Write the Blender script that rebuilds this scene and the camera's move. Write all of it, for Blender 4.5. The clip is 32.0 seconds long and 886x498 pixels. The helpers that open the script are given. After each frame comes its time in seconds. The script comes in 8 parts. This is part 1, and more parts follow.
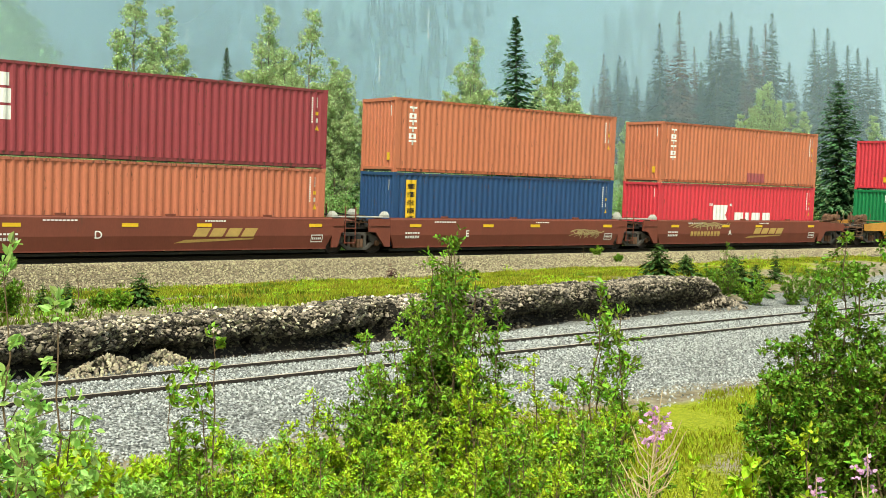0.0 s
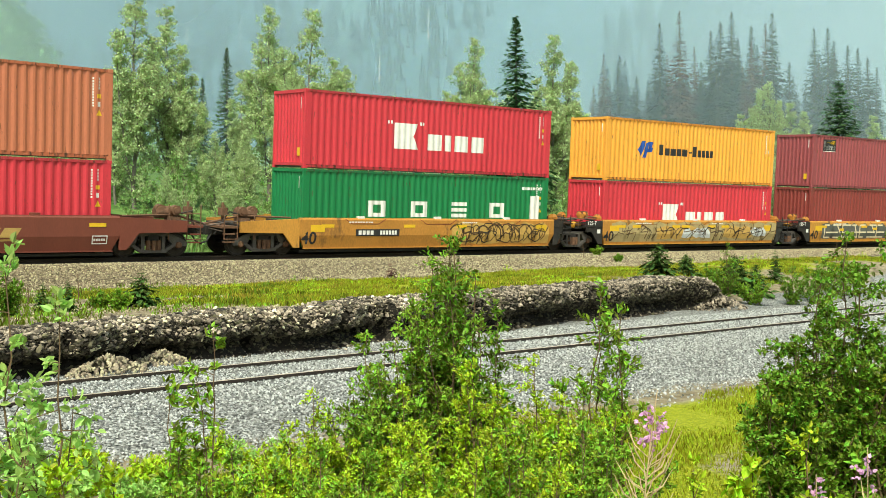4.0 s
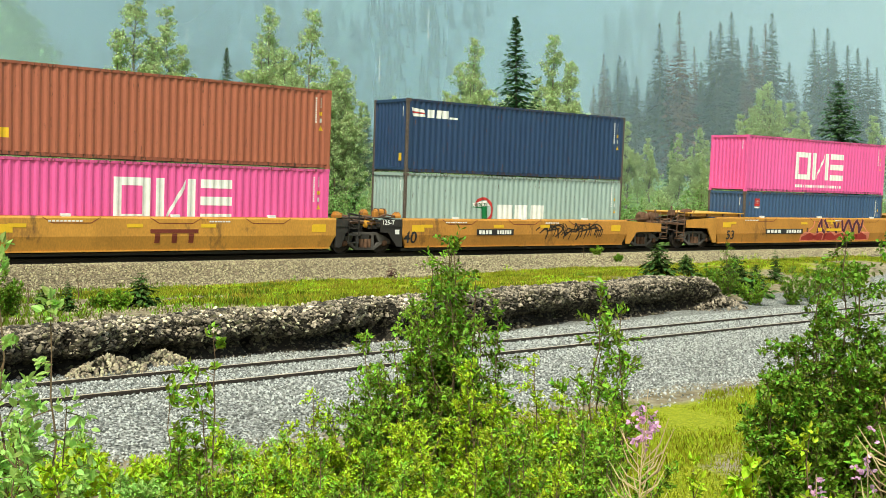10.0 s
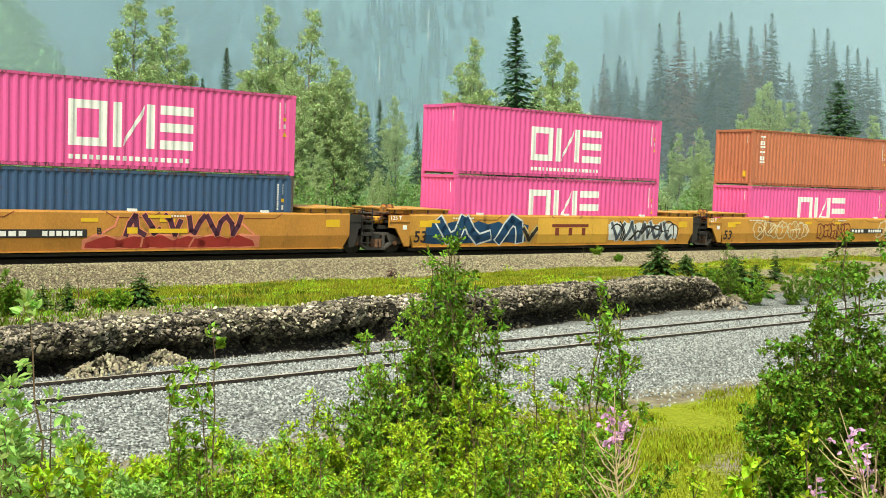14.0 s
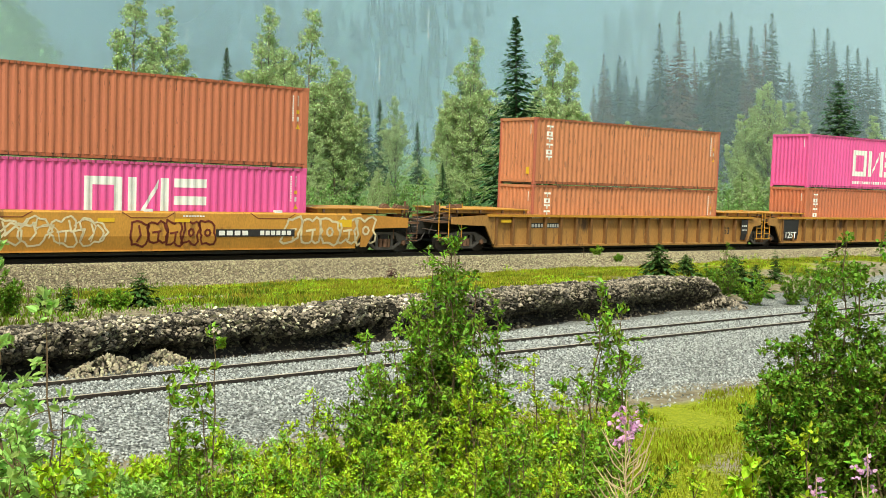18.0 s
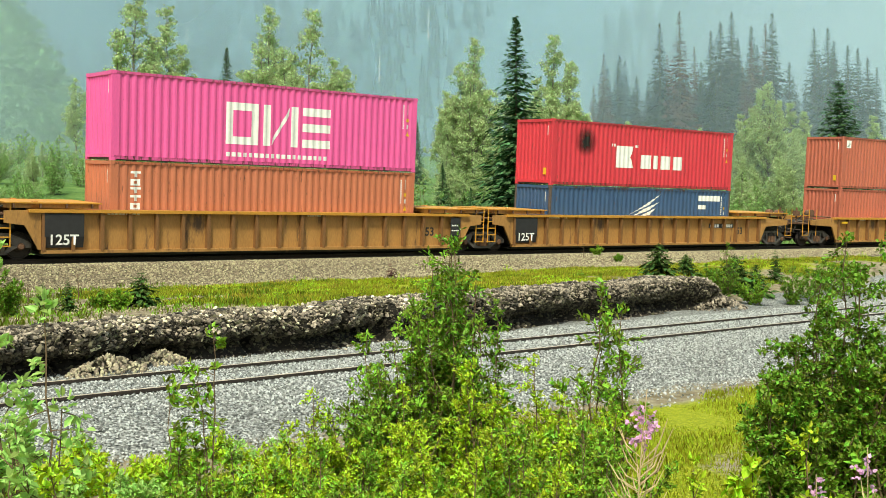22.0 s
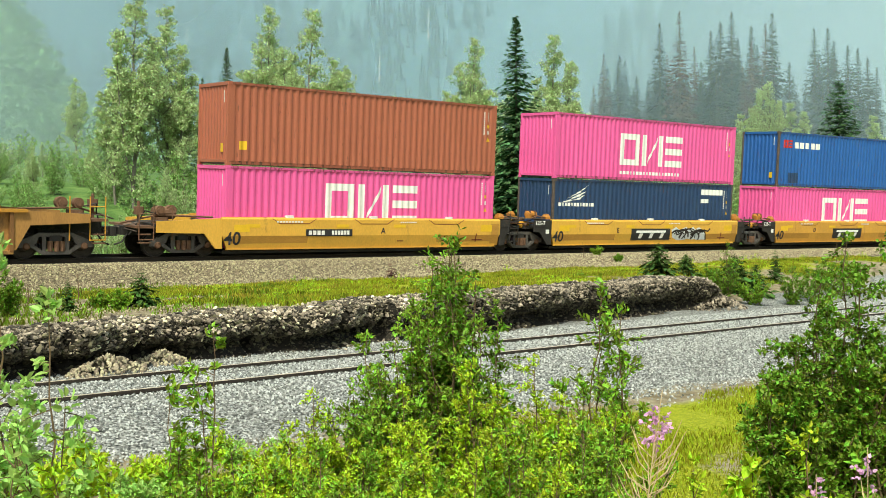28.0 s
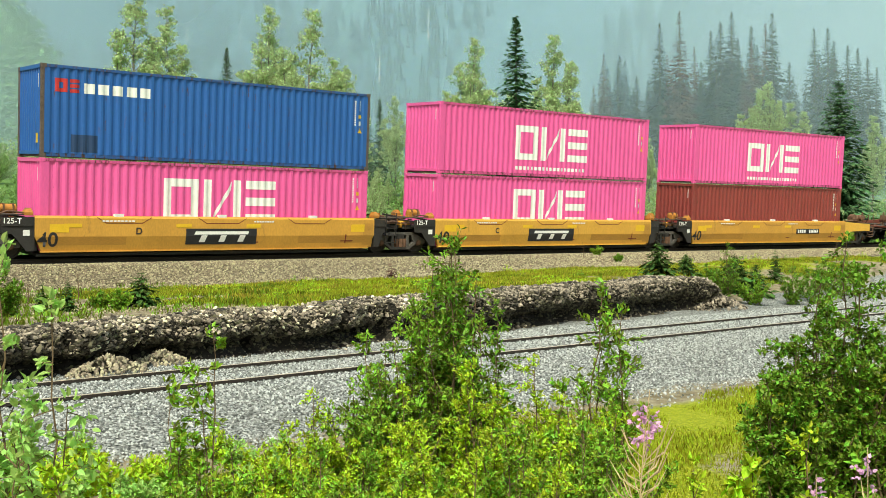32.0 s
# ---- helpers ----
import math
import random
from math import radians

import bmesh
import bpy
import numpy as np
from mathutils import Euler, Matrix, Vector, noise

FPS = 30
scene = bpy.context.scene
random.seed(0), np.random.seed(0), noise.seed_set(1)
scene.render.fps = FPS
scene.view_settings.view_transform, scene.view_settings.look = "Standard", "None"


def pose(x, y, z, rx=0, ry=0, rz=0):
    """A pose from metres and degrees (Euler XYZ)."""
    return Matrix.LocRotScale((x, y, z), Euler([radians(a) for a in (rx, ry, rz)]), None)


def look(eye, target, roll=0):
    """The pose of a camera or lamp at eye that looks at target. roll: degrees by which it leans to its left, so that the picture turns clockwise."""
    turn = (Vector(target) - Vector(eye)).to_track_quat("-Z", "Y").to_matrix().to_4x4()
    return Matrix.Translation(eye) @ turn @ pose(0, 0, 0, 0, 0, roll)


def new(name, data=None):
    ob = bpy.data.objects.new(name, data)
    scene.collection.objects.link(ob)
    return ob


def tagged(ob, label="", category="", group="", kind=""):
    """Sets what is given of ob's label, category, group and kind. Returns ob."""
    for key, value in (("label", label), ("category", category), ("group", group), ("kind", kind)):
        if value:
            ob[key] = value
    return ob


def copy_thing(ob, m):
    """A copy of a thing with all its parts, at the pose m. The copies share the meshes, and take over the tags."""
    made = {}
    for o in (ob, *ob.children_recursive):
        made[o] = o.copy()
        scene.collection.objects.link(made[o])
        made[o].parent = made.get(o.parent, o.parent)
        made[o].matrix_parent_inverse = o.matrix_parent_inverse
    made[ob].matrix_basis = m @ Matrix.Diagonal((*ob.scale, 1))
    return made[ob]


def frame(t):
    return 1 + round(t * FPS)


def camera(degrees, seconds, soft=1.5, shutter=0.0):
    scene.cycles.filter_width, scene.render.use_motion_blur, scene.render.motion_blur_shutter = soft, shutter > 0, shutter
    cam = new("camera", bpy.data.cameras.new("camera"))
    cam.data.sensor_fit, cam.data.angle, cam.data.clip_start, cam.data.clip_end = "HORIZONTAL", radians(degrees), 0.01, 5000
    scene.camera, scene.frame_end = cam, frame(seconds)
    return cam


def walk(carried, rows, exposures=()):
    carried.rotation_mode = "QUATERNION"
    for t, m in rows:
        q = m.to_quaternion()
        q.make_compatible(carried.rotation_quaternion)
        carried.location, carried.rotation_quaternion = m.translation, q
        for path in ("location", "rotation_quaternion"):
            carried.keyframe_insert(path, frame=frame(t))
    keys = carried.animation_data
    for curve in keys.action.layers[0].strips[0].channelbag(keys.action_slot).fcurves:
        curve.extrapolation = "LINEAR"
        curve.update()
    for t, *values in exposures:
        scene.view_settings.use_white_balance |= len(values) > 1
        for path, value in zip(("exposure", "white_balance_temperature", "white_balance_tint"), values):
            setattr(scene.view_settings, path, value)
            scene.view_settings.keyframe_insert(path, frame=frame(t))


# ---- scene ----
Z0 = 1.75
cam = camera(46.45, 32.0, soft=0.8)
CAM_POSE = look((0, 0, Z0), (0, 100, Z0 - 0.145), -0.289)
walk(cam, [(0, CAM_POSE), (32, CAM_POSE)], exposures=[(0, 0.59, 7050, -5), (3, 0.57, 7050, -5), (7, 0.49, 7050, -5), (12, 0.50, 7050, -5), (17, 0.42, 7050, -5), (21, 0.48, 7050, -5), (25, 0.53, 7050, -5), (28, 0.51, 7050, -5), (32, 0.48, 7050, -5)])

# ---- daylight: bright overcast, soft high sun ----
SUN_EL, SUN_AZ = radians(56), radians(187)
world = bpy.data.worlds.new("world")
scene.world = world
world.use_nodes = True
wn = world.node_tree
sky = wn.nodes.new("ShaderNodeTexSky")
sky.sky_type, sky.sun_disc = "NISHITA", False
sky.sun_elevation, sky.sun_rotation = SUN_EL, SUN_AZ
sky.air_density, sky.dust_density, sky.ozone_density = 1.0, 4.0, 1.0
wn.links.new(sky.outputs[0], wn.nodes["Background"].inputs[0])
wn.nodes["Background"].inputs[1].default_value = 0.104
lamp = bpy.data.lights.new("sun", "SUN")
lamp.energy, lamp.angle, lamp.color = 3.1, radians(8), (1.0, 0.95, 0.88)
sun = new("sun", lamp)
sun.matrix_world = look((math.sin(SUN_AZ) * math.cos(SUN_EL) * 80, math.cos(SUN_AZ) * math.cos(SUN_EL) * 80, math.sin(SUN_EL) * 80), (0, 0, 0))


# ---- materials ----
def lin(r, g, b):
    return tuple((c / 255 / 12.92 if c < 10 else ((c / 255 + 0.055) / 1.055) ** 2.4) for c in (r, g, b))


def mat(name, base, rough=0.7, metal=0.0, var=0.25, scale=6.0, grain=60.0, bump=0.15, dist=0.004, stain=None, stain_at=0.62, island=0.0, obj=0.0, trans=0.0, spec=0.5, stretch=(1, 1, 1), stain_scale=0):
    """Surface with colour variation at two scales, optional stains, fine relief and per-piece shifts."""
    m = bpy.data.materials.new(name)
    m.use_nodes = True
    nt = m.node_tree
    N, Lk = nt.nodes, nt.links.new
    bs = N["Principled BSDF"]
    bs.inputs["Roughness"].default_value, bs.inputs["Metallic"].default_value = rough, metal
    bs.inputs["Specular IOR Level"].default_value = spec
    tc = N.new("ShaderNodeTexCoord")
    mp = N.new("ShaderNodeMapping")
    mp.inputs["Scale"].default_value = stretch
    Lk(tc.outputs["Object"], mp.inputs[0])
    n1, n2 = N.new("ShaderNodeTexNoise"), N.new("ShaderNodeTexNoise")
    for n, s in ((n1, scale), (n2, grain)):
        n.inputs["Scale"].default_value, n.inputs["Detail"].default_value = s, 6
        Lk(mp.outputs[0], n.inputs["Vector"])
    mix = N.new("ShaderNodeMath")
    mix.operation = "ADD"
    Lk(n1.outputs[0], mix.inputs[0])
    Lk(n2.outputs[0], mix.inputs[1])
    val = N.new("ShaderNodeMapRange")
    val.inputs["From Min"].default_value, val.inputs["From Max"].default_value = 0.6, 1.4
    val.inputs["To Min"].default_value, val.inputs["To Max"].default_value = 1 - var, 1 + var
    Lk(mix.outputs[0], val.inputs["Value"])
    hsv = N.new("ShaderNodeHueSaturation")
    hsv.inputs["Color"].default_value = (*base, 1)
    last = val.outputs[0]
    for amount, node, sock in ((island, "ShaderNodeNewGeometry", "Random Per Island"), (obj, "ShaderNodeObjectInfo", "Random")):
        if amount:
            g = N.new(node)
            r = N.new("ShaderNodeMapRange")
            r.inputs["To Min"].default_value, r.inputs["To Max"].default_value = 1 - amount, 1 + amount
            Lk(g.outputs[sock], r.inputs["Value"])
            mu = N.new("ShaderNodeMath")
            mu.operation = "MULTIPLY"
            Lk(last, mu.inputs[0])
            Lk(r.outputs[0], mu.inputs[1])
            last = mu.outputs[0]
            h = N.new("ShaderNodeMapRange")
            h.inputs["To Min"].default_value, h.inputs["To Max"].default_value = 0.5 - amount * 0.06, 0.5 + amount * 0.06
            Lk(g.outputs[sock], h.inputs["Value"])
            Lk(h.outputs[0], hsv.inputs["Hue"])
    Lk(last, hsv.inputs["Value"])
    col = hsv.outputs[0]
    if stain:
        n3 = N.new("ShaderNodeTexNoise")
        n3.inputs["Scale"].default_value, n3.inputs["Detail"].default_value = stain_scale or scale * 0.7, 9
        n3.inputs["Roughness"].default_value = 0.7
        Lk(mp.outputs[0], n3.inputs["Vector"])
        rr = N.new("ShaderNodeMapRange")
        rr.inputs["From Min"].default_value, rr.inputs["From Max"].default_value = stain_at, stain_at + 0.1
        Lk(n3.outputs[0], rr.inputs["Value"])
        mx = N.new("ShaderNodeMix")
        mx.data_type = "RGBA"
        mx.inputs["B"].default_value = (*stain, 1)
        mx.inputs[7].default_value = (*stain, 1)
        Lk(rr.outputs[0], mx.inputs[0])
        Lk(col, mx.inputs[6])
        col = mx.outputs[2]
    Lk(col, bs.inputs["Base Color"])
    if bump:
        b = N.new("ShaderNodeBump")
        b.inputs["Strength"].default_value, b.inputs["Distance"].default_value = bump, dist
        Lk(n2.outputs[0], b.inputs["Height"])
        Lk(b.outputs[0], bs.inputs["Normal"])
    if trans:
        tr, ms = N.new("ShaderNodeBsdfTranslucent"), N.new("ShaderNodeMixShader")
        Lk(col, tr.inputs[0])
        ms.inputs[0].default_value = trans
        Lk(bs.outputs[0], ms.inputs[1])
        Lk(tr.outputs[0], ms.inputs[2])
        Lk(ms.outputs[0], N["Material Output"].inputs[0])
    return m


# ---- small mesh kit ----
class Geo:
    """Collects corners and faces of one mesh."""

    def __init__(self):
        self.v, self.f = [], []

    def face(self, pts):
        n = len(self.v)
        self.v += [tuple(p) for p in pts]
        self.f.append(tuple(range(n, n + len(pts))))
        return self

    def box(self, x0, x1, y0, y1, z0, z1, cut=0.0):
        if cut <= 0:
            n = len(self.v)
            self.v += [(x, y, z) for x in (x0, x1) for y in (y0, y1) for z in (z0, z1)]
            for q in ((0, 1, 3, 2), (4, 6, 7, 5), (0, 4, 5, 1), (2, 3, 7, 6), (0, 2, 6, 4), (1, 5, 7, 3)):
                self.f.append(tuple(n + i for i in q))
            return self
        c = cut
        ring = [(x0 + c, y0), (x1 - c, y0), (x1, y0 + c), (x1, y1 - c), (x1 - c, y1), (x0 + c, y1), (x0, y1 - c), (x0, y0 + c)]
        return self.loft([[(x, y, z0) for x, y in ring], [(x, y, z1) for x, y in ring]])

    def loft(self, rings, caps=True):
        n, k = len(self.v), len(rings[0])
        for r in rings:
            self.v += [tuple(p) for p in r]
        for i in range(len(rings) - 1):
            for j in range(k):
                a, b = n + i * k + j, n + i * k + (j + 1) % k
                self.f.append((a, b, b + k, a + k))
        if caps:
            self.f.append(tuple(n + j for j in reversed(range(k))))
            self.f.append(tuple(n + (len(rings) - 1) * k + j for j in range(k)))
        return self

    def tube(self, pts, rad, k=6):
        """A round bar along pts; rad a number or a list."""
        pts = [Vector(p) for p in pts]
        rings = []
        for i, p in enumerate(pts):
            d = (pts[min(i + 1, len(pts) - 1)] - pts[max(i - 1, 0)]).normalized()
            a = d.orthogonal().normalized() if i == 0 else (a - d * a.dot(d)).normalized()
            b = d.cross(a)
            r = rad[i] if isinstance(rad, (list, tuple)) else rad
            rings.append([p + (a * math.cos(q * math.tau / k) + b * math.sin(q * math.tau / k)) * r for q in range(k)])
        return self.loft(rings)

    def lathe(self, axis_y, prof, k=20, x=0, z=0):
        """Turned about a line along y through (x, z); prof: (y, radius)."""
        return self.loft([[(x + r * math.sin(q * math.tau / k), y + axis_y, z + r * math.cos(q * math.tau / k)) for q in range(k)] for y, r in prof])

    def prism(self, pts, y0, y1):
        """A side outline (x, z) drawn out from y0 to y1."""
        return self.loft([[(x, y0, z) for x, z in pts], [(x, y1, z) for x, z in pts]])

    def weld(self):
        """Joins corners that coincide."""
        seen, to, vs = {}, [], []
        for p in self.v:
            key = tuple(round(c, 4) for c in p)
            if key not in seen:
                seen[key] = len(vs)
                vs.append(p)
            to.append(seen[key])
        self.v, self.f = vs, [tuple(to[i] for i in f) for f in self.f]
        return self

    def mesh(self, name, material=None, smooth=False):
        me = bpy.data.meshes.new(name)
        me.from_pydata(self.v, [], self.f)
        if smooth:
            me.polygons.foreach_set("use_smooth", [True] * len(me.polygons))
        if material:
            me.materials.append(material)
        return me


def array_mesh(name, verts, faces, material):
    """A mesh from an array of corners and one of equal-sided faces."""
    me = bpy.data.meshes.new(name)
    n, k = faces.shape
    me.vertices.add(len(verts))
    me.vertices.foreach_set("co", np.asarray(verts, dtype=np.float32).ravel())
    me.loops.add(n * k)
    me.loops.foreach_set("vertex_index", np.asarray(faces, dtype=np.int32).ravel())
    me.polygons.add(n)
    me.polygons.foreach_set("loop_start", np.arange(0, n * k, k, dtype=np.int32))
    me.update(calc_edges=True)
    me.polygons.foreach_set("use_smooth", np.zeros(n, dtype=bool))
    me.materials.append(material)
    return me


def part(name, g, material, parent, label="", smooth=False):
    """One mesh object under a thing or under a part."""
    me = g if isinstance(g, bpy.types.Mesh) else g.mesh(name, material, smooth)
    ob = new(name, me)
    ob.parent = parent
    return tagged(ob, label)


def thing(name, label, category, group="", kind="", m=None, g=None, material=None, smooth=False):
    ob = new(name, g.mesh(name, material, smooth) if g else None)
    if m is not None:
        ob.matrix_basis = m
    return tagged(ob, label, category, group, kind)


# ---- the plan: main line on a canted curve, straight siding before it ----
TH, KAPPA, GRADE, CANT = 0.6444, -0.0016255, 0.0071, 0.0794
MX, MY, MZ = 0.0, 43.41, Z0 - 0.116
CX, CY, RAD = MX - math.sin(TH) / KAPPA, MY + math.cos(TH) / KAPPA, -1 / KAPPA
STH, SY, SZ, SGRADE = 0.7041, 16.937, Z0 - 1.70, 0.0053


def track_pose(s):
    a = TH + KAPPA * s
    o = Vector((MX + (math.sin(a) - math.sin(TH)) / KAPPA, MY - (math.cos(a) - math.cos(TH)) / KAPPA, MZ + GRADE * s))
    t = Vector((math.cos(a), math.sin(a), GRADE)).normalized()
    n = Vector((-math.sin(a), math.cos(a), 0))
    y = n * math.cos(CANT) + Vector((0, 0, 1)) * math.sin(CANT)
    z = t.cross(y)
    return Matrix(((t.x, y.x, z.x, o.x), (t.y, y.y, z.y, o.y), (t.z, y.z, z.z, o.z), (0, 0, 0, 1)))


def main_sd(x, y):
    """Arc length along the main line and distance beyond it (far side positive)."""
    a = math.atan2(x - CX, y - CY) - math.atan2(MX - CX, MY - CY)
    return a * RAD, math.hypot(x - CX, y - CY) - RAD


def siding_uv(x, y):
    return -x * math.sin(STH) + (y - SY) * math.cos(STH), x * math.cos(STH) + (y - SY) * math.sin(STH)


def siding_xyz(u, v, z=0.0):
    return (v * math.cos(STH) - u * math.sin(STH), SY + v * math.sin(STH) + u * math.cos(STH), z)


def ease(a, b, x):
    t = min(1, max(0, (x - a) / (b - a)))
    return t * t * (3 - 2 * t)


BERM_END = 13.6


def gravel_edge(v):
    return -3.9 - 0.06 * max(-8, min(8, v))


def berm_foot(v):
    return 2.2 + 0.11 * v + 0.2 * math.sin(v * 1.3) + 0.14 * math.sin(v * 2.9 + 1) + 0.07 * math.sin(v * 6.1)


def ground_z(x, y):
    s, dm = main_sd(x, y)
    u, v = siding_uv(x, y)
    zm, zs = MZ + GRADE * s, SZ + SGRADE * max(-120, min(120, v))
    plateau = 0.71 + 0.017 * max(-40, min(45, v))
    low = zs - 0.06 - 0.3 * ease(-1.8, -5.0, u) * (u < 0)
    near = low + (plateau - low) * (ease(berm_foot(v) + 0.6, berm_foot(v) + 1.3, u) if v < BERM_END else ease(2.5, 7.5, u))
    w = ease(-120, -60, v) * ease(150, 80, v)
    near = zm - 1.0 + (near - zm + 1.0) * w
    near += 0.45 * ease(-9.5, -12.5, u)
    if u < -7:
        near += 0.05 * noise.noise((x * 0.4, y * 0.4, 0))
    far = zm - 0.6 + 0.3 * ease(3, 9, dm) + 0.125 * max(0, min(dm, 260) - 12) * ease(12, 40, dm)
    far += 0.35 * noise.noise((x * 0.06, y * 0.06, 3)) * ease(8, 30, dm)
    bed = zm - 0.42
    if dm < 0:
        return near + (zm - 0.24 - near) * ease(-8.5, -2.6, dm) - 0.18 * ease(-1.95, -1.35, dm)
    return bed + (far - bed) * ease(2.2, 5.0, dm)


# ---- materials of the place ----
M_RAIL = mat("rail_steel", (0.045, 0.034, 0.027), 0.55, 0.3, 0.3, 3, 80)
# sky-lit rail top painted as a pale colour above the dark sides
M_RAIL_TOP = mat("lit_railhead", (0.44, 0.37, 0.28), 0.5, 0.0, 0.2, 3, 60)
# near-black ballast colour: the shade under the train is painted in
M_SHADED_BED = mat("shaded_ballast", (0.022, 0.019, 0.016), 0.85, 0, 0.4, 4, 30, 0.6, 0.03, stain=(0.05, 0.042, 0.03), stain_at=0.62)
M_TIE = mat("tie_wood", (0.022, 0.018, 0.015), 0.9, 0, 0.4, 3, 40, obj=0.4, bump=0.4)
M_STONE = mat("berm_stone", (0.42, 0.375, 0.275), 0.85, 0, 0.3, 5, 40, 0.5, 0.01, island=0.8, obj=0.7)
M_HEAP = mat("pale_fallen_stone", (0.35, 0.305, 0.215), 0.85, 0, 0.3, 5, 40, 0.5, 0.01, island=0.5)
M_STONE_D = mat("dark_stone", (0.105, 0.09, 0.058), 0.85, 0, 0.3, 5, 40, 0.5, 0.01, island=0.6)
M_GREY = mat("crushed_stone", (0.345, 0.36, 0.35), 0.85, 0, 0.25, 8, 50, 0.3, 0.005, island=0.75)
M_TAN = mat("tan_ballast", (0.325, 0.28, 0.18), 0.9, 0, 0.25, 8, 50, 0.3, 0.005, island=0.5)
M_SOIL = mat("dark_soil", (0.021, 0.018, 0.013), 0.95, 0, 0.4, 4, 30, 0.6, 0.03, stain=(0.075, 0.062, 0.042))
M_BARK = mat("bark", (0.17, 0.155, 0.13), 0.9, 0, 0.35, 4, 30, 0.5, 0.01)
M_TWIG = mat("twig_bark", (0.14, 0.09, 0.05), 0.85, 0, 0.3, 6, 40)
M_LEAF = mat("broad_leaf", (0.24, 0.385, 0.038), 0.42, 0, 0.15, 3, 30, 0.05, island=0.65, trans=0.2, spec=0.22)
M_LEAF_P = mat("pale_leaf", (0.40, 0.60, 0.17), 0.42, 0, 0.15, 3, 30, 0.05, island=0.4, trans=0.36, spec=0.22)
M_LEAF_Y = mat("young_leaf", (0.42, 0.55, 0.036), 0.42, 0, 0.15, 3, 30, 0.05, island=0.6, trans=0.2, spec=0.22)
M_LEAF_D = mat("dark_leaf", (0.17, 0.285, 0.028), 0.5, 0, 0.15, 3, 30, 0.05, island=0.7, trans=0.2, spec=0.25)
M_POPLAR = mat("poplar_leaf", (0.52, 0.62, 0.33), 0.55, 0, 0.15, 1, 10, 0, island=0.45, trans=0.48, spec=0.4)
M_SHRUB = mat("shrub_leaf", (0.30, 0.45, 0.15), 0.55, 0, 0.15, 1, 10, 0, island=0.5, trans=0.4, spec=0.4)
M_NEEDLE = mat("spruce_needle", (0.085, 0.175, 0.072), 0.8, 0, 0.3, 2, 12, 0, island=0.5, trans=0.15, spec=0.05)
M_NEEDLE_Y = mat("young_needle", (0.07, 0.125, 0.03), 0.8, 0, 0.3, 2, 12, 0, island=0.6, trans=0.15, spec=0.05)
M_NEEDLE_B = mat("blue_needle", (0.052, 0.066, 0.056), 0.7, 0, 0.3, 2, 12, 0, island=0.4, trans=0.1, spec=0.2)
M_DEADNEEDLE = mat("dead_needle", (0.14, 0.07, 0.058), 0.8, 0, 0.3, 2, 12, 0, island=0.4, spec=0.2)
M_GRASS = mat("grass_blade", (0.33, 0.37, 0.028), 0.6, 0, 0.2, 1, 10, 0, island=0.5, trans=0.3, spec=0.2)
M_GRASS_D = mat("dark_grass_blade", (0.15, 0.20, 0.015), 0.6, 0, 0.2, 1, 10, 0, island=0.7, trans=0.3, spec=0.2)
M_GRASS_O = mat("dry_grass_blade", (0.42, 0.36, 0.05), 0.6, 0, 0.2, 1, 10, 0, island=0.5, trans=0.3, spec=0.2)
M_PETAL = mat("fireweed_petal", (0.78, 0.44, 0.72), 0.6, 0, 0.15, 8, 50, 0, island=0.3, trans=0.3)
M_STALK = mat("seed_stalk", (0.52, 0.38, 0.23), 0.8, 0, 0.2, 8, 50, 0, island=0.3)

# ground: one material, five covers blended by broad zones with ragged edges
M_GROUND = bpy.data.materials.new("ground_cover")
M_GROUND.use_nodes = True
gt = M_GROUND.node_tree
GN, GL = gt.nodes, gt.links.new
gb = GN["Principled BSDF"]
gb.inputs["Roughness"].default_value = 0.92
gb.inputs["Specular IOR Level"].default_value = 0.15
g_tc = GN.new("ShaderNodeTexCoord")
g_at = GN.new("ShaderNodeAttribute")
g_at.attribute_name = "cover"
g_sep = GN.new("ShaderNodeSeparateColor")
GL(g_at.outputs["Color"], g_sep.inputs[0])


def g_noise(scale, detail=6, rough=0.6):
    n = GN.new("ShaderNodeTexNoise")
    n.inputs["Scale"].default_value, n.inputs["Detail"].default_value, n.inputs["Roughness"].default_value = scale, detail, rough
    GL(g_tc.outputs["Object"], n.inputs["Vector"])
    return n.outputs[0]


def g_ramp(fac, *stops):
    r = GN.new("ShaderNodeValToRGB")
    e = r.color_ramp.elements
    while len(e) < len(stops):
        e.new(0.5)
    for k, (p, c) in zip(e, stops):
        k.position, k.color = p, (*c, 1)
    GL(fac, r.inputs[0])
    return r.outputs[0]


def g_mix(fac, a, b):
    m = GN.new("ShaderNodeMix")
    m.data_type = "RGBA"
    GL(fac, m.inputs[0])
    GL(a, m.inputs[6])
    GL(b, m.inputs[7])
    return m.outputs[2]


def g_math(op, a, b, clamp=False):
    m = GN.new("ShaderNodeMath")
    m.operation, m.use_clamp = op, clamp
    for i, q in enumerate((a, b)):
        if isinstance(q, (int, float)):
            m.inputs[i].default_value = q
        else:
            GL(q, m.inputs[i])
    return m.outputs[0]


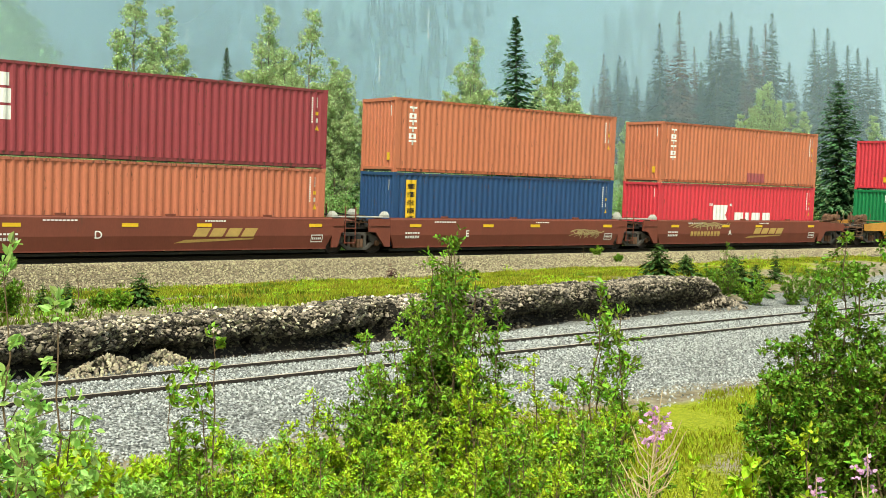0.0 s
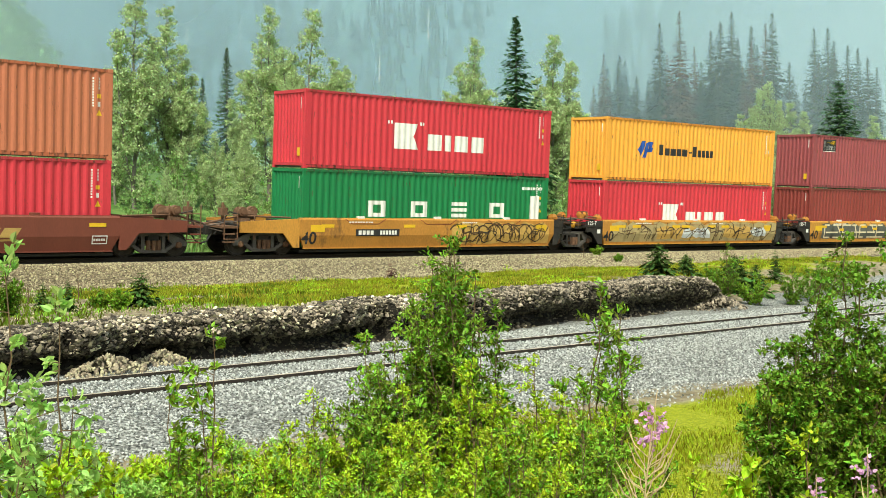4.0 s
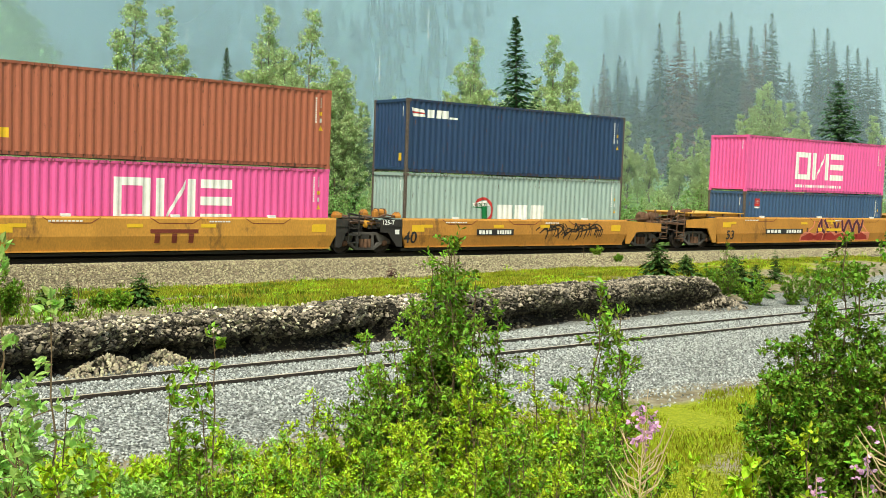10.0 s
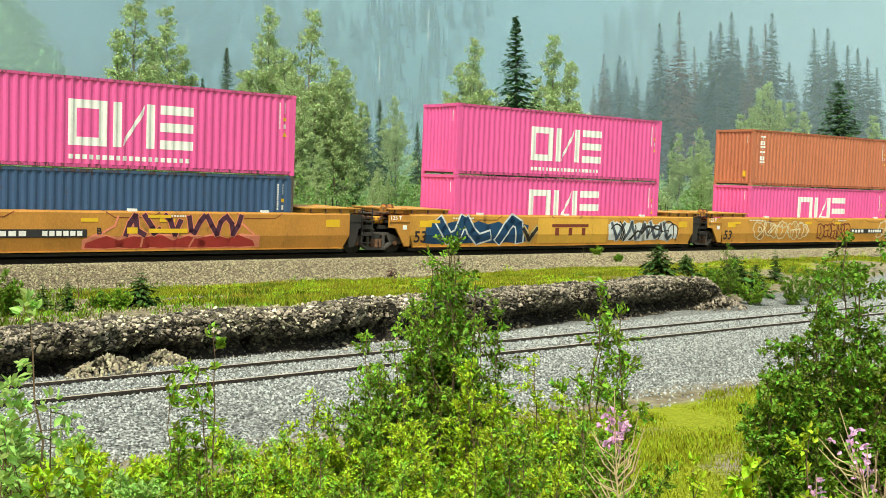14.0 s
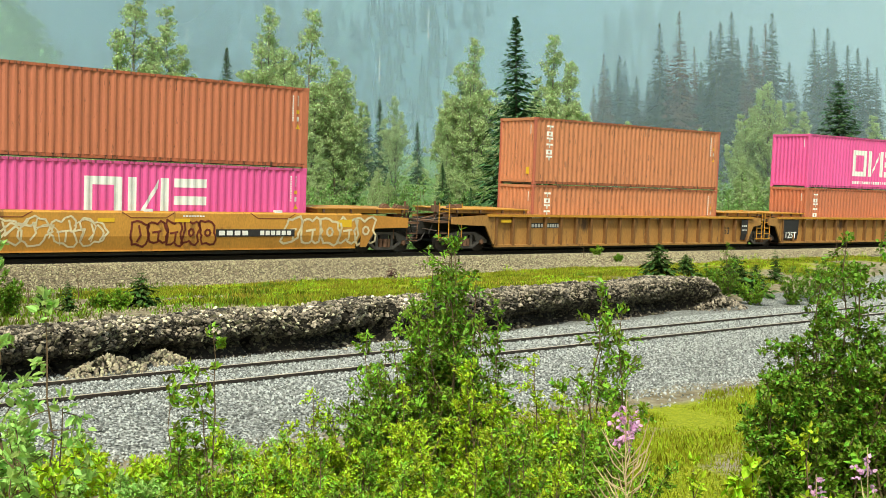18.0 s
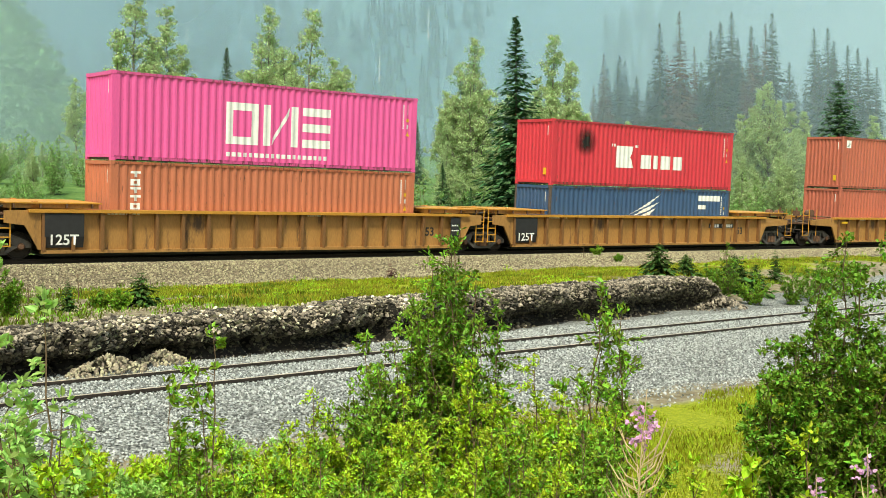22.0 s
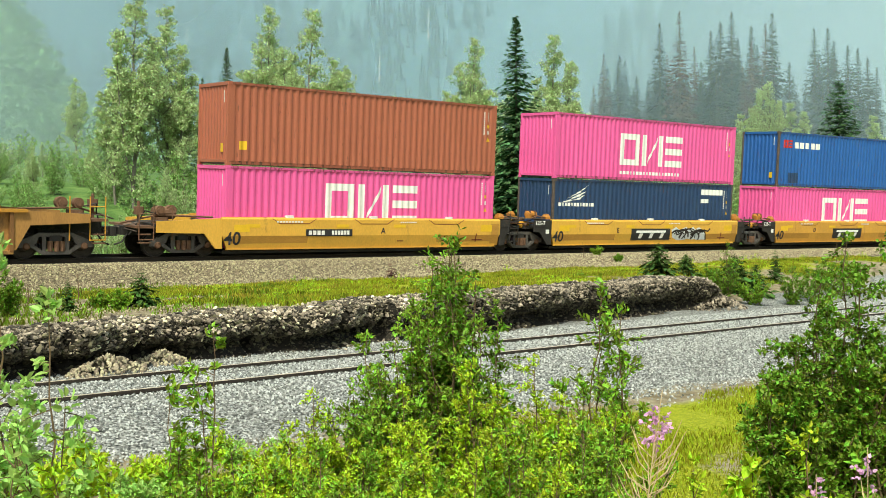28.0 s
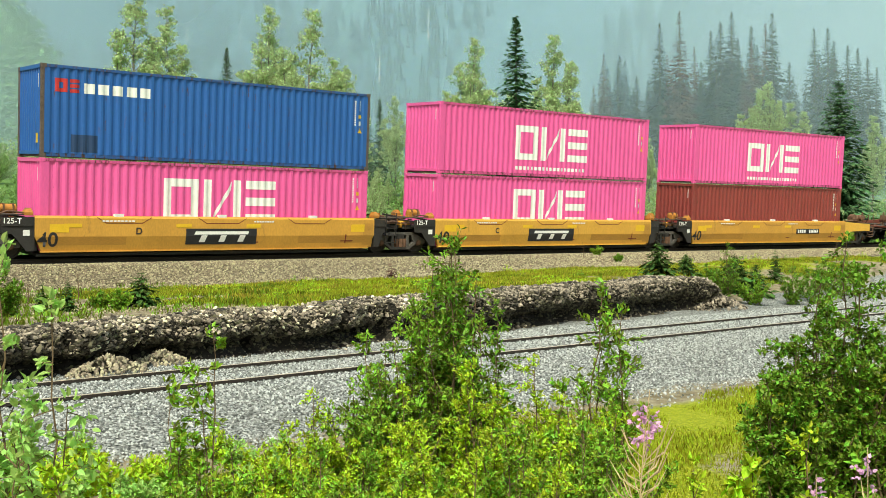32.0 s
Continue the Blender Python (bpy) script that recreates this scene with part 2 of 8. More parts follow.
def g_stones(scale, dark, mid, light):
    v = GN.new("ShaderNodeTexVoronoi")
    v.inputs["Scale"].default_value = scale
    GL(g_tc.outputs["Object"], v.inputs["Vector"])
    s = GN.new("ShaderNodeSeparateColor")
    GL(v.outputs["Color"], s.inputs[0])
    col = g_ramp(s.outputs[0], (0.0, dark), (0.45, mid), (1.0, light))
    # shade between stones painted in: colour darkens towards each cell's edge
    gap = g_ramp(v.outputs["Distance"], (0.0, (1, 1, 1)), (0.5, (0.75, 0.75, 0.75)), (0.85, (0.18, 0.18, 0.18)))
    m = GN.new("ShaderNodeMix")
    m.data_type, m.blend_type = "RGBA", "MULTIPLY"
    m.inputs[0].default_value = 1
    GL(col, m.inputs[6])
    GL(gap, m.inputs[7])
    return m.outputs[2], v.outputs["Distance"]


g_patch = g_noise(1.3, 8, 0.7)
c_dirt = g_ramp(g_noise(3.5, 9, 0.7), (0.3, (0.10, 0.08, 0.05)), (0.48, (0.25, 0.21, 0.135)), (0.6, (0.34, 0.30, 0.21)), (0.75, (0.22, 0.23, 0.09)))
c_grey, d_grey = g_stones(30, (0.12, 0.125, 0.12), (0.33, 0.345, 0.335), (0.6, 0.62, 0.6))
c_tan, d_tan = g_stones(16, (0.10, 0.085, 0.052), (0.25, 0.212, 0.13), (0.42, 0.36, 0.24))
c_grass = g_ramp(g_noise(20, 9, 0.75), (0.3, (0.09, 0.11, 0.012)), (0.45, (0.25, 0.30, 0.018)), (0.6, (0.38, 0.40, 0.035)), (0.8, (0.40, 0.35, 0.13)))
c_wood = g_ramp(g_noise(0.5, 9, 0.75), (0.3, (0.035, 0.08, 0.02)), (0.5, (0.10, 0.19, 0.05)), (0.62, (0.17, 0.27, 0.08)), (0.78, (0.27, 0.33, 0.12)))


def g_edge(w):
    return g_math("MULTIPLY", g_math("SUBTRACT", g_math("ADD", w, g_math("MULTIPLY", g_math("SUBTRACT", g_patch, 0.5), 0.9)), 0.32), 3.2, True)


col = g_mix(g_edge(g_sep.outputs[2]), c_dirt, c_tan)
col = g_mix(g_edge(g_sep.outputs[0]), col, c_grey)
col = g_mix(g_edge(g_sep.outputs[1]), col, c_grass)
col = g_mix(g_edge(g_at.outputs["Alpha"]), col, c_wood)
GL(col, gb.inputs["Base Color"])
g_bump = GN.new("ShaderNodeBump")
g_bump.inputs["Strength"].default_value, g_bump.inputs["Distance"].default_value = 0.7, 0.04
GL(g_math("ADD", g_math("MULTIPLY", d_grey, -1.0), g_noise(25, 6)), g_bump.inputs["Height"])
GL(g_bump.outputs[0], gb.inputs["Normal"])


def cover(x, y):
    """Weights of grey gravel, grass, tan ballast and woodland floor."""
    s, dm = main_sd(x, y)
    u, v = siding_uv(x, y)
    grey = ease(gravel_edge(v) - 0.4, gravel_edge(v) + 0.4, u) * ease(berm_foot(v) + 0.3, berm_foot(v), u) * (1 if abs(v) < 200 else 0)
    tan = ease(-12.0, -9.0, dm) * ease(4.5, 3.5, dm)
    grass = max(ease(gravel_edge(v) - 0.3, gravel_edge(v) - 1.2, u) * ease(-20, -10, u), ease(berm_foot(v) + 1.0, berm_foot(v) + 2.6, u) * ease(-9.0, -12.0, dm) * ease(-4.5, 0.5, v))
    if dm < -5.2 and u > 2 and v < -6.0:
        tan = max(tan, 0.75)
    wood = max(ease(3.8, 5.0, dm), ease(-9.5, -12, u))
    grass *= max(0.0, min(1.0, (0.68 if u > 0 else 0.85) + 1.0 * noise.noise((x * 0.55, y * 0.55, 6)) + 0.5 * noise.noise((x * 1.7, y * 1.7, 1))))
    return grey, grass * (1 - wood), tan, wood


def spread(lo, hi, step, mid_lo, mid_hi, mid_step, reach):
    a = list(np.arange(lo, hi, step))
    a += list(np.arange(a[-1] + mid_step, mid_hi, mid_step))
    a = list(np.arange(mid_lo, lo - mid_step * 0.5, mid_step)) + a
    d = mid_step * 1.5
    while a[-1] < reach:
        a.append(a[-1] + d)
        d *= 1.5
    d = mid_step * 1.5
    while a[0] > -reach:
        a.insert(0, a[0] - d)
        d *= 1.5
    return a


gx, gy = spread(-22, 40, 0.3, -340, 360, 6, 2600), spread(3, 62, 0.3, -340, 240, 6, 2600)
gv = [(x, y, ground_z(x, y)) for y in gy for x in gx]
nx = len(gx)
gf = [(j * nx + i, j * nx + i + 1, (j + 1) * nx + i + 1, (j + 1) * nx + i) for j in range(len(gy) - 1) for i in range(nx - 1)]
gm = bpy.data.meshes.new("ground")
gm.from_pydata(gv, [], gf)
gm.polygons.foreach_set("use_smooth", [True] * len(gf))
att = gm.color_attributes.new("cover", "FLOAT_COLOR", "POINT")
att.data.foreach_set("color", np.array([cover(x, y) for x, y, z in gv], dtype=np.float32).ravel())
gm.materials.append(M_GROUND)
tagged(new("ground", gm), "gravel, grass and woodland floor beside the tracks", "ground", kind="structure")


# ---- tracks ----
def rail_section(z=0.0):
    return [(-0.036, z), (0.036, z), (0.036, z - 0.035), (0.009, z - 0.05), (0.009, z - 0.145), (0.07, z - 0.165), (0.07, z - 0.175),
            (-0.07, z - 0.175), (-0.07, z - 0.165), (-0.009, z - 0.145), (-0.009, z - 0.05), (-0.036, z - 0.035)]


def rail_along(poses, off):
    g = Geo()
    g.loft([[m @ Vector((0, off + a, b)) for a, b in rail_section()] for m in poses])
    return g


def siding_pose(v):
    return Matrix.Translation(siding_xyz(0, v, SZ + SGRADE * v)) @ Matrix.Rotation(STH, 4, "Z")


main_poses = [track_pose(s) for s in range(-350, 361, 5)]
main_line = thing("main_track", "railway main line of steel rails on dark timber sleepers in tan ballast", "railway track", kind="structure")
for off in (-0.753, 0.753):
    part("rail", rail_along(main_poses, off), M_RAIL, main_line)
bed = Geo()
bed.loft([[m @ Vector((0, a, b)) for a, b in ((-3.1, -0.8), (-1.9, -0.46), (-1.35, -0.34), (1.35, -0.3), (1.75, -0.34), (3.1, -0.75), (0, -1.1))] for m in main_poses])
part("ballast_bed", bed, M_SHADED_BED, main_line, "ballast coloured dark for the shade under the train")
tie_me = Geo().box(-0.115, 0.115, -1.3, 1.3, -0.36, -0.175, 0.02).mesh("tie", M_TIE)
rest = Geo()
for i in range(-640, 660):
    m = track_pose(i * 0.55) @ pose(random.uniform(-0.03, 0.03), random.uniform(-0.03, 0.03), 0, 0, 0, random.uniform(-1, 1))
    if -70 <= i <= 130:
        part("tie", tie_me, None, main_line).matrix_basis = m
    else:
        n = len(rest.v)
        rest.box(-0.115, 0.115, -1.3, 1.3, -0.36, -0.175)
        rest.v[n:] = [tuple(m @ Vector(p)) for p in rest.v[n:]]
tagged(part("far_ties", rest, M_TIE, main_line), kind="stuff")

siding = thing("siding_track", "rusty siding rails half buried in grey crushed stone", "railway track", kind="structure")
sid_poses = [siding_pose(v) for v in range(-150, 151, 5)]
for off in (-0.753, 0.753):
    rail = part("rail", rail_along(sid_poses, off), M_RAIL, siding)
    rail.data.materials.append(M_RAIL_TOP)
    rail.data.polygons.foreach_set("material_index", [1 if i % 12 == 0 and i < 12 * (len(sid_poses) - 1) else 0 for i in range(len(rail.data.polygons))])
tie2 = Geo().box(-0.115, 0.115, -1.25, 1.25, -0.31, -0.155, 0.02).mesh("tie", M_TIE)
for i in range(-30, 50):
    part("tie", tie2, None, siding).matrix_basis = siding_pose(i * 0.56) @ pose(0, random.uniform(-0.05, 0.05), -0.01, 0, 0, random.uniform(-1, 1))


# ---- containers ----
def paint(name, rgb, rough=0.45, stain=(0.10, 0.04, 0.022), stain_at=0.60, var=0.12):
    return mat(name, tuple(min(0.92, c * 1.1 + 0.008) for c in lin(*rgb)), rough, 0, var, 0.9, 18, 0.08, 0.004, stain=stain, stain_at=stain_at, stretch=(1.5, 1.0, 0.35), stain_scale=5.0)


M_BOX = {
    "maroon": paint("maroon_paint", (142, 54, 64)), "clay": paint("clay_paint", (184, 108, 82)), "orange": paint("orange_paint", (184, 109, 80)),
    "navy": paint("navy_paint", (28, 66, 112)), "red": paint("red_paint", (198, 50, 66)), "green": paint("green_paint", (14, 118, 66)),
    "amber": paint("amber_paint", (242, 165, 66)), "plum": paint("plum_paint", (146, 70, 76)), "oxide": paint("oxide_paint", (132, 54, 50)), "brown": paint("brown_paint", (162, 92, 70)),
    "pink": paint("magenta_paint", (224, 88, 156), stain_at=0.66), "ink": paint("dark_navy_paint", (28, 56, 94)), "mint": paint("grey_green_paint", (152, 172, 168)),
    "blue": paint("blue_paint", (30, 88, 160)), "slate": paint("slate_blue_paint", (52, 80, 117)), "rust": paint("rusty_orange_paint", (192, 124, 88), stain=(0.24, 0.10, 0.055), stain_at=0.555), "brick": paint("brick_paint", (176, 96, 76)),
}
# rail paints: rust wear, and the shade between stacked boxes painted in
M_WORN = {k: paint("worn_" + k + "_rail", c, 0.6, stain=(0.075, 0.034, 0.02), stain_at=0.50, var=0.2) for k, c in dict(maroon=(126, 48, 56), clay=(170, 98, 76), orange=(172, 94, 64), navy=(28, 60, 100), red=(176, 44, 58), green=(14, 104, 58), amber=(216, 140, 50), plum=(130, 60, 66), oxide=(118, 48, 44), brown=(146, 80, 60), pink=(204, 78, 140), ink=(28, 52, 86), mint=(140, 158, 152), blue=(30, 80, 144), slate=(52, 78, 112), rust=(160, 92, 62), brick=(158, 84, 66)).items()}
M_WHITE = mat("white_lettering", (0.86, 0.86, 0.83), 0.5, 0, 0.12, 4, 40, 0)
M_YELLOW = mat("yellow_marking", (0.80, 0.50, 0.03), 0.5, 0, 0.12, 4, 40, 0)
M_BLACK = mat("black_paint", (0.025, 0.025, 0.028), 0.55, 0, 0.3, 4, 40, 0)
M_GOLD = mat("faded_gold_paint", (0.48, 0.32, 0.10), 0.6, 0, 0.2, 4, 40, 0)
M_LBLUE = mat("blue_lettering", lin(30, 80, 170), 0.5, 0, 0.1, 4, 40, 0)
M_LRED = mat("red_lettering", lin(190, 50, 50), 0.5, 0, 0.1, 4, 40, 0)
M_LGREEN = mat("green_lettering", lin(10, 110, 60), 0.5, 0, 0.1, 4, 40, 0)
M_CAST = mat("worn_steel", (0.13, 0.10, 0.085), 0.6, 0.3, 0.4, 8, 40)

L2, W2 = 6.096, 1.219
STEP, DEEP = 0.2786, 0.038
SIDE_X0, SIDE_N = -5.85, 42


def side_breaks():
    """Corners (x, depth) of the trapezoid wave along a side wall."""
    out = [(-6.0, 0.0)]
    for i in range(SIDE_N):
        x = SIDE_X0 + i * STEP
        out += [(x + 0.03, 0.0), (x + 0.103, DEEP), (x + 0.17, DEEP), (x + 0.243, 0.0)]
    return out + [(6.0, 0.0)]


BREAKS = side_breaks()


def decal(name, polys, breaks, y, parent, material, label="", z0=0.0):
    """Paint laid on a wall: convex outlines (x, z), folded along its waves."""
    g = Geo()
    for poly in polys:
        for (xa, da), (xb, db) in zip(breaks, breaks[1:]):
            q = poly
            for edge, keep in ((xa, 1), (xb, -1)):
                r = []
                for p, n in zip(q, q[1:] + q[:1]):
                    ip, inn = (p[0] - edge) * keep >= 0, (n[0] - edge) * keep >= 0
                    if ip:
                        r.append(p)
                    if ip != inn:
                        t = (edge - p[0]) / (n[0] - p[0])
                        r.append((edge, p[1] + (n[1] - p[1]) * t))
                q = r
                if len(q) < 3:
                    break
            if len(q) >= 3:
                g.face([(x, y + da + (db - da) * (x - xa) / (xb - xa), z + z0) for x, z in q])
    g.weld()
    return part(name, g, material, parent, label)


def rect(x0, x1, z0, z1, slant=0.0):
    return [(x0, z0), (x1, z0), (x1 + slant, z1), (x0 + slant, z1)]


def ring_mark(x0, x1, z0, z1, w, h=None):
    h = h or w
    return [rect(x0, x0 + w, z0, z1), rect(x1 - w, x1, z0, z1), rect(x0 + w, x1 - w, z0, z0 + h), rect(x0 + w, x1 - w, z1 - h, z1)]


def comb_mark(x0, x1, z0, z1, w):
    """Three level bars."""
    m = (z0 + z1) / 2
    return [rect(x0, x1, z0, z0 + w), rect(x0, x1, m - w / 2, m + w / 2), rect(x0, x1, z1 - w, z1)]


def zig_mark(x0, x1, z0, z1, w):
    """Two uprights with a slanting lozenge set clear between them."""
    c, d = w * 0.95, 0.05
    return [rect(x0, x0 + c, z0, z1), rect(x1 - c, x1, z0, z1), [(x1 - c - d, z1 - 0.02), (x1 - c - d - 0.04, z1 - 0.34), (x0 + c + d, z0 + 0.02), (x0 + c + d + 0.04, z0 + 0.28)]]


def disc(x, z, r, k=16):
    return [(x + r * math.cos(i * math.tau / k), z + r * math.sin(i * math.tau / k)) for i in range(k)]


def bars(x0, x1, z0, z1, n, gap=0.25):
    w = (x1 - x0) / n
    return [rect(x0 + i * w, x0 + (i + 1 - gap) * w, z0, z1) for i in range(n)]


def column(x0, x1, z1, z0, n, gap=0.25):
    h = (z1 - z0) / n
    return [rect(x0, x1, z1 - (i + 1 - gap) * h, z1 - i * h) for i in range(n)]


# emblem painters: (material, outlines) with x from the middle, z from the container's foot
def emblem(kind, h):
    if kind == "square_ring":
        z0, z1 = (h - 2.18 + 0.01, h - 0.72) if h > 2.7 else (0.6, 1.9)
        big = ring_mark(-2.05, -0.82, z0, z1, 0.27, 0.27) + zig_mark(-0.62, 0.78, z0, z1, 0.3) + comb_mark(0.98, 2.15, z0, z1, 0.3)
        return [(M_WHITE, big), (M_WHITE, bars(-2.03, 2.1, z0 - 0.43, z0 - 0.28, 19, 0.34))]
    if kind == "square_ring_low":
        z0, z1 = h - 2.0, h - 0.52
        return [(M_WHITE, ring_mark(-2.05, -0.82, z0, z1, 0.27, 0.27) + zig_mark(-0.62, 0.78, z0, z1, 0.3) + comb_mark(0.98, 2.15, z0, z1, 0.3))]
    if kind in ("tall_serif", "tall_serif_low"):
        t = h - 1.0 if kind == "tall_serif" else h - 1.03
        b, c = t - 1.0, t - 0.36
        low = [[(-2.1, b), (-0.95, b), (-1.2, t - 0.5), (-1.0, t), (-2.1, t)]] + bars(-2.42, -2.16, t - 0.05, t + 0.08, 2, 0.35) + bars(-0.9, -0.64, t - 0.05, t + 0.08, 2, 0.35)
        low += [rect(-0.5, 0.2, b, c), rect(0.38, 0.68, b, c), rect(0.84, 1.55, b, c), rect(1.72, 2.38, b, c)]
        return [(M_WHITE, low)]
    if kind == "stacked":
        o = []
        for i in range(6):
            z1 = h - 0.32 - i * 0.262
            o += [rect(-5.4, -5.06, z1 - 0.08, z1), rect(-5.28, -5.18, z1 - 0.2, z1 - 0.08)] if i % 3 != 1 else ring_mark(-5.4, -5.08, z1 - 0.21, z1, 0.1, 0.06)
        return [(M_WHITE, o)]
    if kind == "twin_fold":
        t = h - 1.0
        em = [[(-4.02, t - 0.42), (-3.72, t), (-3.48, t), (-3.78, t - 0.72)], [(-3.7, t - 0.78), (-3.45, t - 0.1), (-3.28, t), (-3.45, t - 0.78)], [(-3.62, t - 0.4), (-3.0, t - 0.28), (-3.1, t - 0.5), (-3.5, t - 0.52)], [(-3.3, t - 0.05), (-3.0, t), (-3.15, t - 0.4), (-3.3, t - 0.4)]]
        words = [rect(-2.58, -2.3, t - 0.62, t - 0.12)] + bars(-2.18, -0.55, t - 0.62, t - 0.28, 4, 0.14) + [rect(-0.48, -0.3, t - 0.46, t - 0.39), rect(-0.22, 0.08, t - 0.62, t - 0.12)] + bars(0.18, 1.34, t - 0.62, t - 0.28, 4, 0.14)
        return [(M_LBLUE, em), (M_BLACK, words)]
    if kind == "round_row":
        t = h - 0.42
        o = [disc(-4.55 + i * 0.45, t - 0.2, 0.2) for i in range(5)]
        return [(M_LRED, ring_mark(-5.66, -5.28, t - 0.42, t, 0.12) + comb_mark(-5.2, -4.9, t - 0.42, t, 0.11)), (M_WHITE, [rect(-4.76 + i * 0.46, -4.42 + i * 0.46, t - 0.42, t - 0.1) for i in range(5)])]
    if kind == "flag_bar":
        t = h - 0.35
        return [(M_WHITE, [[(-5.85, t - 0.14), (-5.9, t), (-5.3, t - 0.06), (-5.25, t - 0.18)], [(-5.82, t - 0.34), (-5.85, t - 0.22), (-5.25, t - 0.24), (-5.2, t - 0.34)]] + [rect(-5.1, -4.78, t - 0.36, t - 0.04)] + [rect(-4.68, -4.45, t - 0.36, t - 0.04, 0.05), rect(-4.38, -4.05, t - 0.36, t - 0.04), rect(-4.0, -3.6, t - 0.36, t - 0.28)]), (M_LRED, [[(-5.84, t - 0.2), (-5.85, t - 0.15), (-5.25, t - 0.19), (-5.25, t - 0.23)]])]
    if kind == "roundel":
        z = h - 1.45
        o = [rect(-1.35, -0.5, z - 0.4, z + 0.25), rect(-0.36, 0.36, z - 0.4, z + 0.25), rect(0.52, 1.3, z - 0.4, z + 0.25)]
        ann = [[(-2.1 + 0.55 * math.cos(a), z + 0.55 * math.sin(a)), (-2.1 + 0.55 * math.cos(b), z + 0.55 * math.sin(b)), (-2.1 + 0.43 * math.cos(b), z + 0.43 * math.sin(b)), (-2.1 + 0.43 * math.cos(a), z + 0.43 * math.sin(a))] for a, b in ((i * math.tau / 20 - 2, (i + 1) * math.tau / 20 - 2) for i in range(15))]
        return [(M_WHITE, o + [[(-2.65, z + 0.3), (-1.9, z + 0.42), (-1.75, z + 0.2), (-2.6, z + 0.12)]]), (M_LRED, ann), (M_LGREEN, [[(-2.65, z + 0.12), (-2.45, z + 0.3), (-1.95, z + 0.3), (-1.8, z - 0.5), (-2.1, z - 0.5), (-2.2, z + 0.08)]])]
    if kind in ("wing", "wing_small"):
        k, ox, oz = (1.0, 0.0, 1.25) if kind == "wing" else (0.62, -4.6, h - 0.95)
        tri = [[(-1.2, 0.05), (-0.6, 0.3), (1.06, 1.12), (0.2, 0.55)], [(-0.9, 0.0), (-0.2, 0.34), (0.95, 0.72), (0.2, 0.3)], [(-0.5, 0.0), (0.1, 0.2), (0.72, 0.44), (0.25, 0.08)], [(-1.5, -0.14), (-1.0, 0.02), (-0.3, 0.05), (-0.9, -0.1)]]
        tri = [[(ox + x * k, oz + z * k) for x, z in p] for p in tri]
        return [(M_WHITE, tri + bars(ox - 1.8 * k, ox + 1.7 * k, oz - 0.42 * k, oz - 0.17 * k, 12, 0.3) + [rect(3.7, 5.3, h - 0.55, h - 0.28), rect(3.7, 4.3, h - 0.95, h - 0.75)])]
    if kind == "wide_row":
        z = h - 1.75
        o = []
        for i, x in enumerate((-3.2, -1.2, 0.8, 2.8)):
            o += ring_mark(x, x + 0.8, z, z + 0.62, 0.22, 0.15) if i != 2 else comb_mark(x, x + 0.8, z, z + 0.62, 0.15)
        return [(M_WHITE, o + [rect(5.05, 5.58, z - 0.1, z + 0.95)] + bars(4.6, 5.8, z + 1.2, z + 1.32, 8))]
    if kind == "panel_sign":
        return [(M_BLACK, [rect(-5.2, -4.1, h - 0.86, h - 0.24)]), (M_WHITE, [rect(-5.2, -4.1, h - 0.9, h - 0.87), rect(-5.12, -4.98, h - 0.8, h - 0.35)] + bars(-4.9, -4.15, h - 0.8, h - 0.58, 6)), (M_YELLOW, [[(-4.95, h - 0.4), (-4.15, h - 0.28), (-4.15, h - 0.54)]])]
    if kind == "amber_panel":
        return [(M_YELLOW, [rect(-5.45, -4.98, 0.7, h - 0.28)]), (M_BLACK, [q for i in range(6) for q in [rect(-5.38, -5.06, h - 0.65 - i * 0.32, h - 0.44 - i * 0.32)]])]
    if kind == "slab_column":
        return [(M_WHITE, [rect(-5.55, -5.15, h - 0.78, h - 0.38), rect(-5.5, -5.1, h - 1.3, h - 0.86), rect(-5.55, -5.1, h - 1.8, h - 1.38)])]
    if kind == "small_tag":
        return [(M_LRED, [rect(-5.3, -4.85, h - 0.75, h - 0.35)]), (M_WHITE, [rect(-5.3, -4.85, h - 0.85, h - 0.77)] + bars(-5.22, -4.9, h - 0.6, h - 0.45, 3))]
    if kind == "square_tag":
        return [(M_WHITE, [rect(-5.72, -5.35, h - 0.62, h - 0.2)]), (M_LGREEN, [[(-5.68, h - 0.55), (-5.4, h - 0.3), (-5.4, h - 0.45), (-5.55, h - 0.56)]])]
    if kind == "low_label":
        return [(M_YELLOW, [rect(-5.62, -5.32, 0.55, 0.85)])]
    return []


SHARED = {}


def shared(key, make, material):
    if key not in SHARED:
        SHARED[key] = make().mesh(key[0], material)
    return SHARED[key]


def wave_wall(breaks, z0, z1, y, sign):
    g = Geo()
    for (xa, da), (xb, db) in zip(breaks, breaks[1:]):
        q = [(xa, y + sign * da, z0), (xb, y + sign * db, z0), (xb, y + sign * db, z1), (xa, y + sign * da, z1)]
        g.face(q if sign > 0 else q[::-1])
    return g.weld()


def end_wall(h):
    g, pts = Geo(), [(-1.12, 0.0)]
    for i in range(9):
        y = -1.1 + i * 0.2445
        pts += [(y + 0.03, 0), (y + 0.085, 0.045), (y + 0.16, 0.045), (y + 0.215, 0)]
    pts += [(1.12, 0.0)]
    for (ya, da), (yb, db) in zip(pts, pts[1:]):
        g.face([(-6.06 + db, yb, 0.16), (-6.06 + da, ya, 0.16), (-6.06 + da, ya, h - 0.12), (-6.06 + db, yb, h - 0.12)])
    return g.weld()


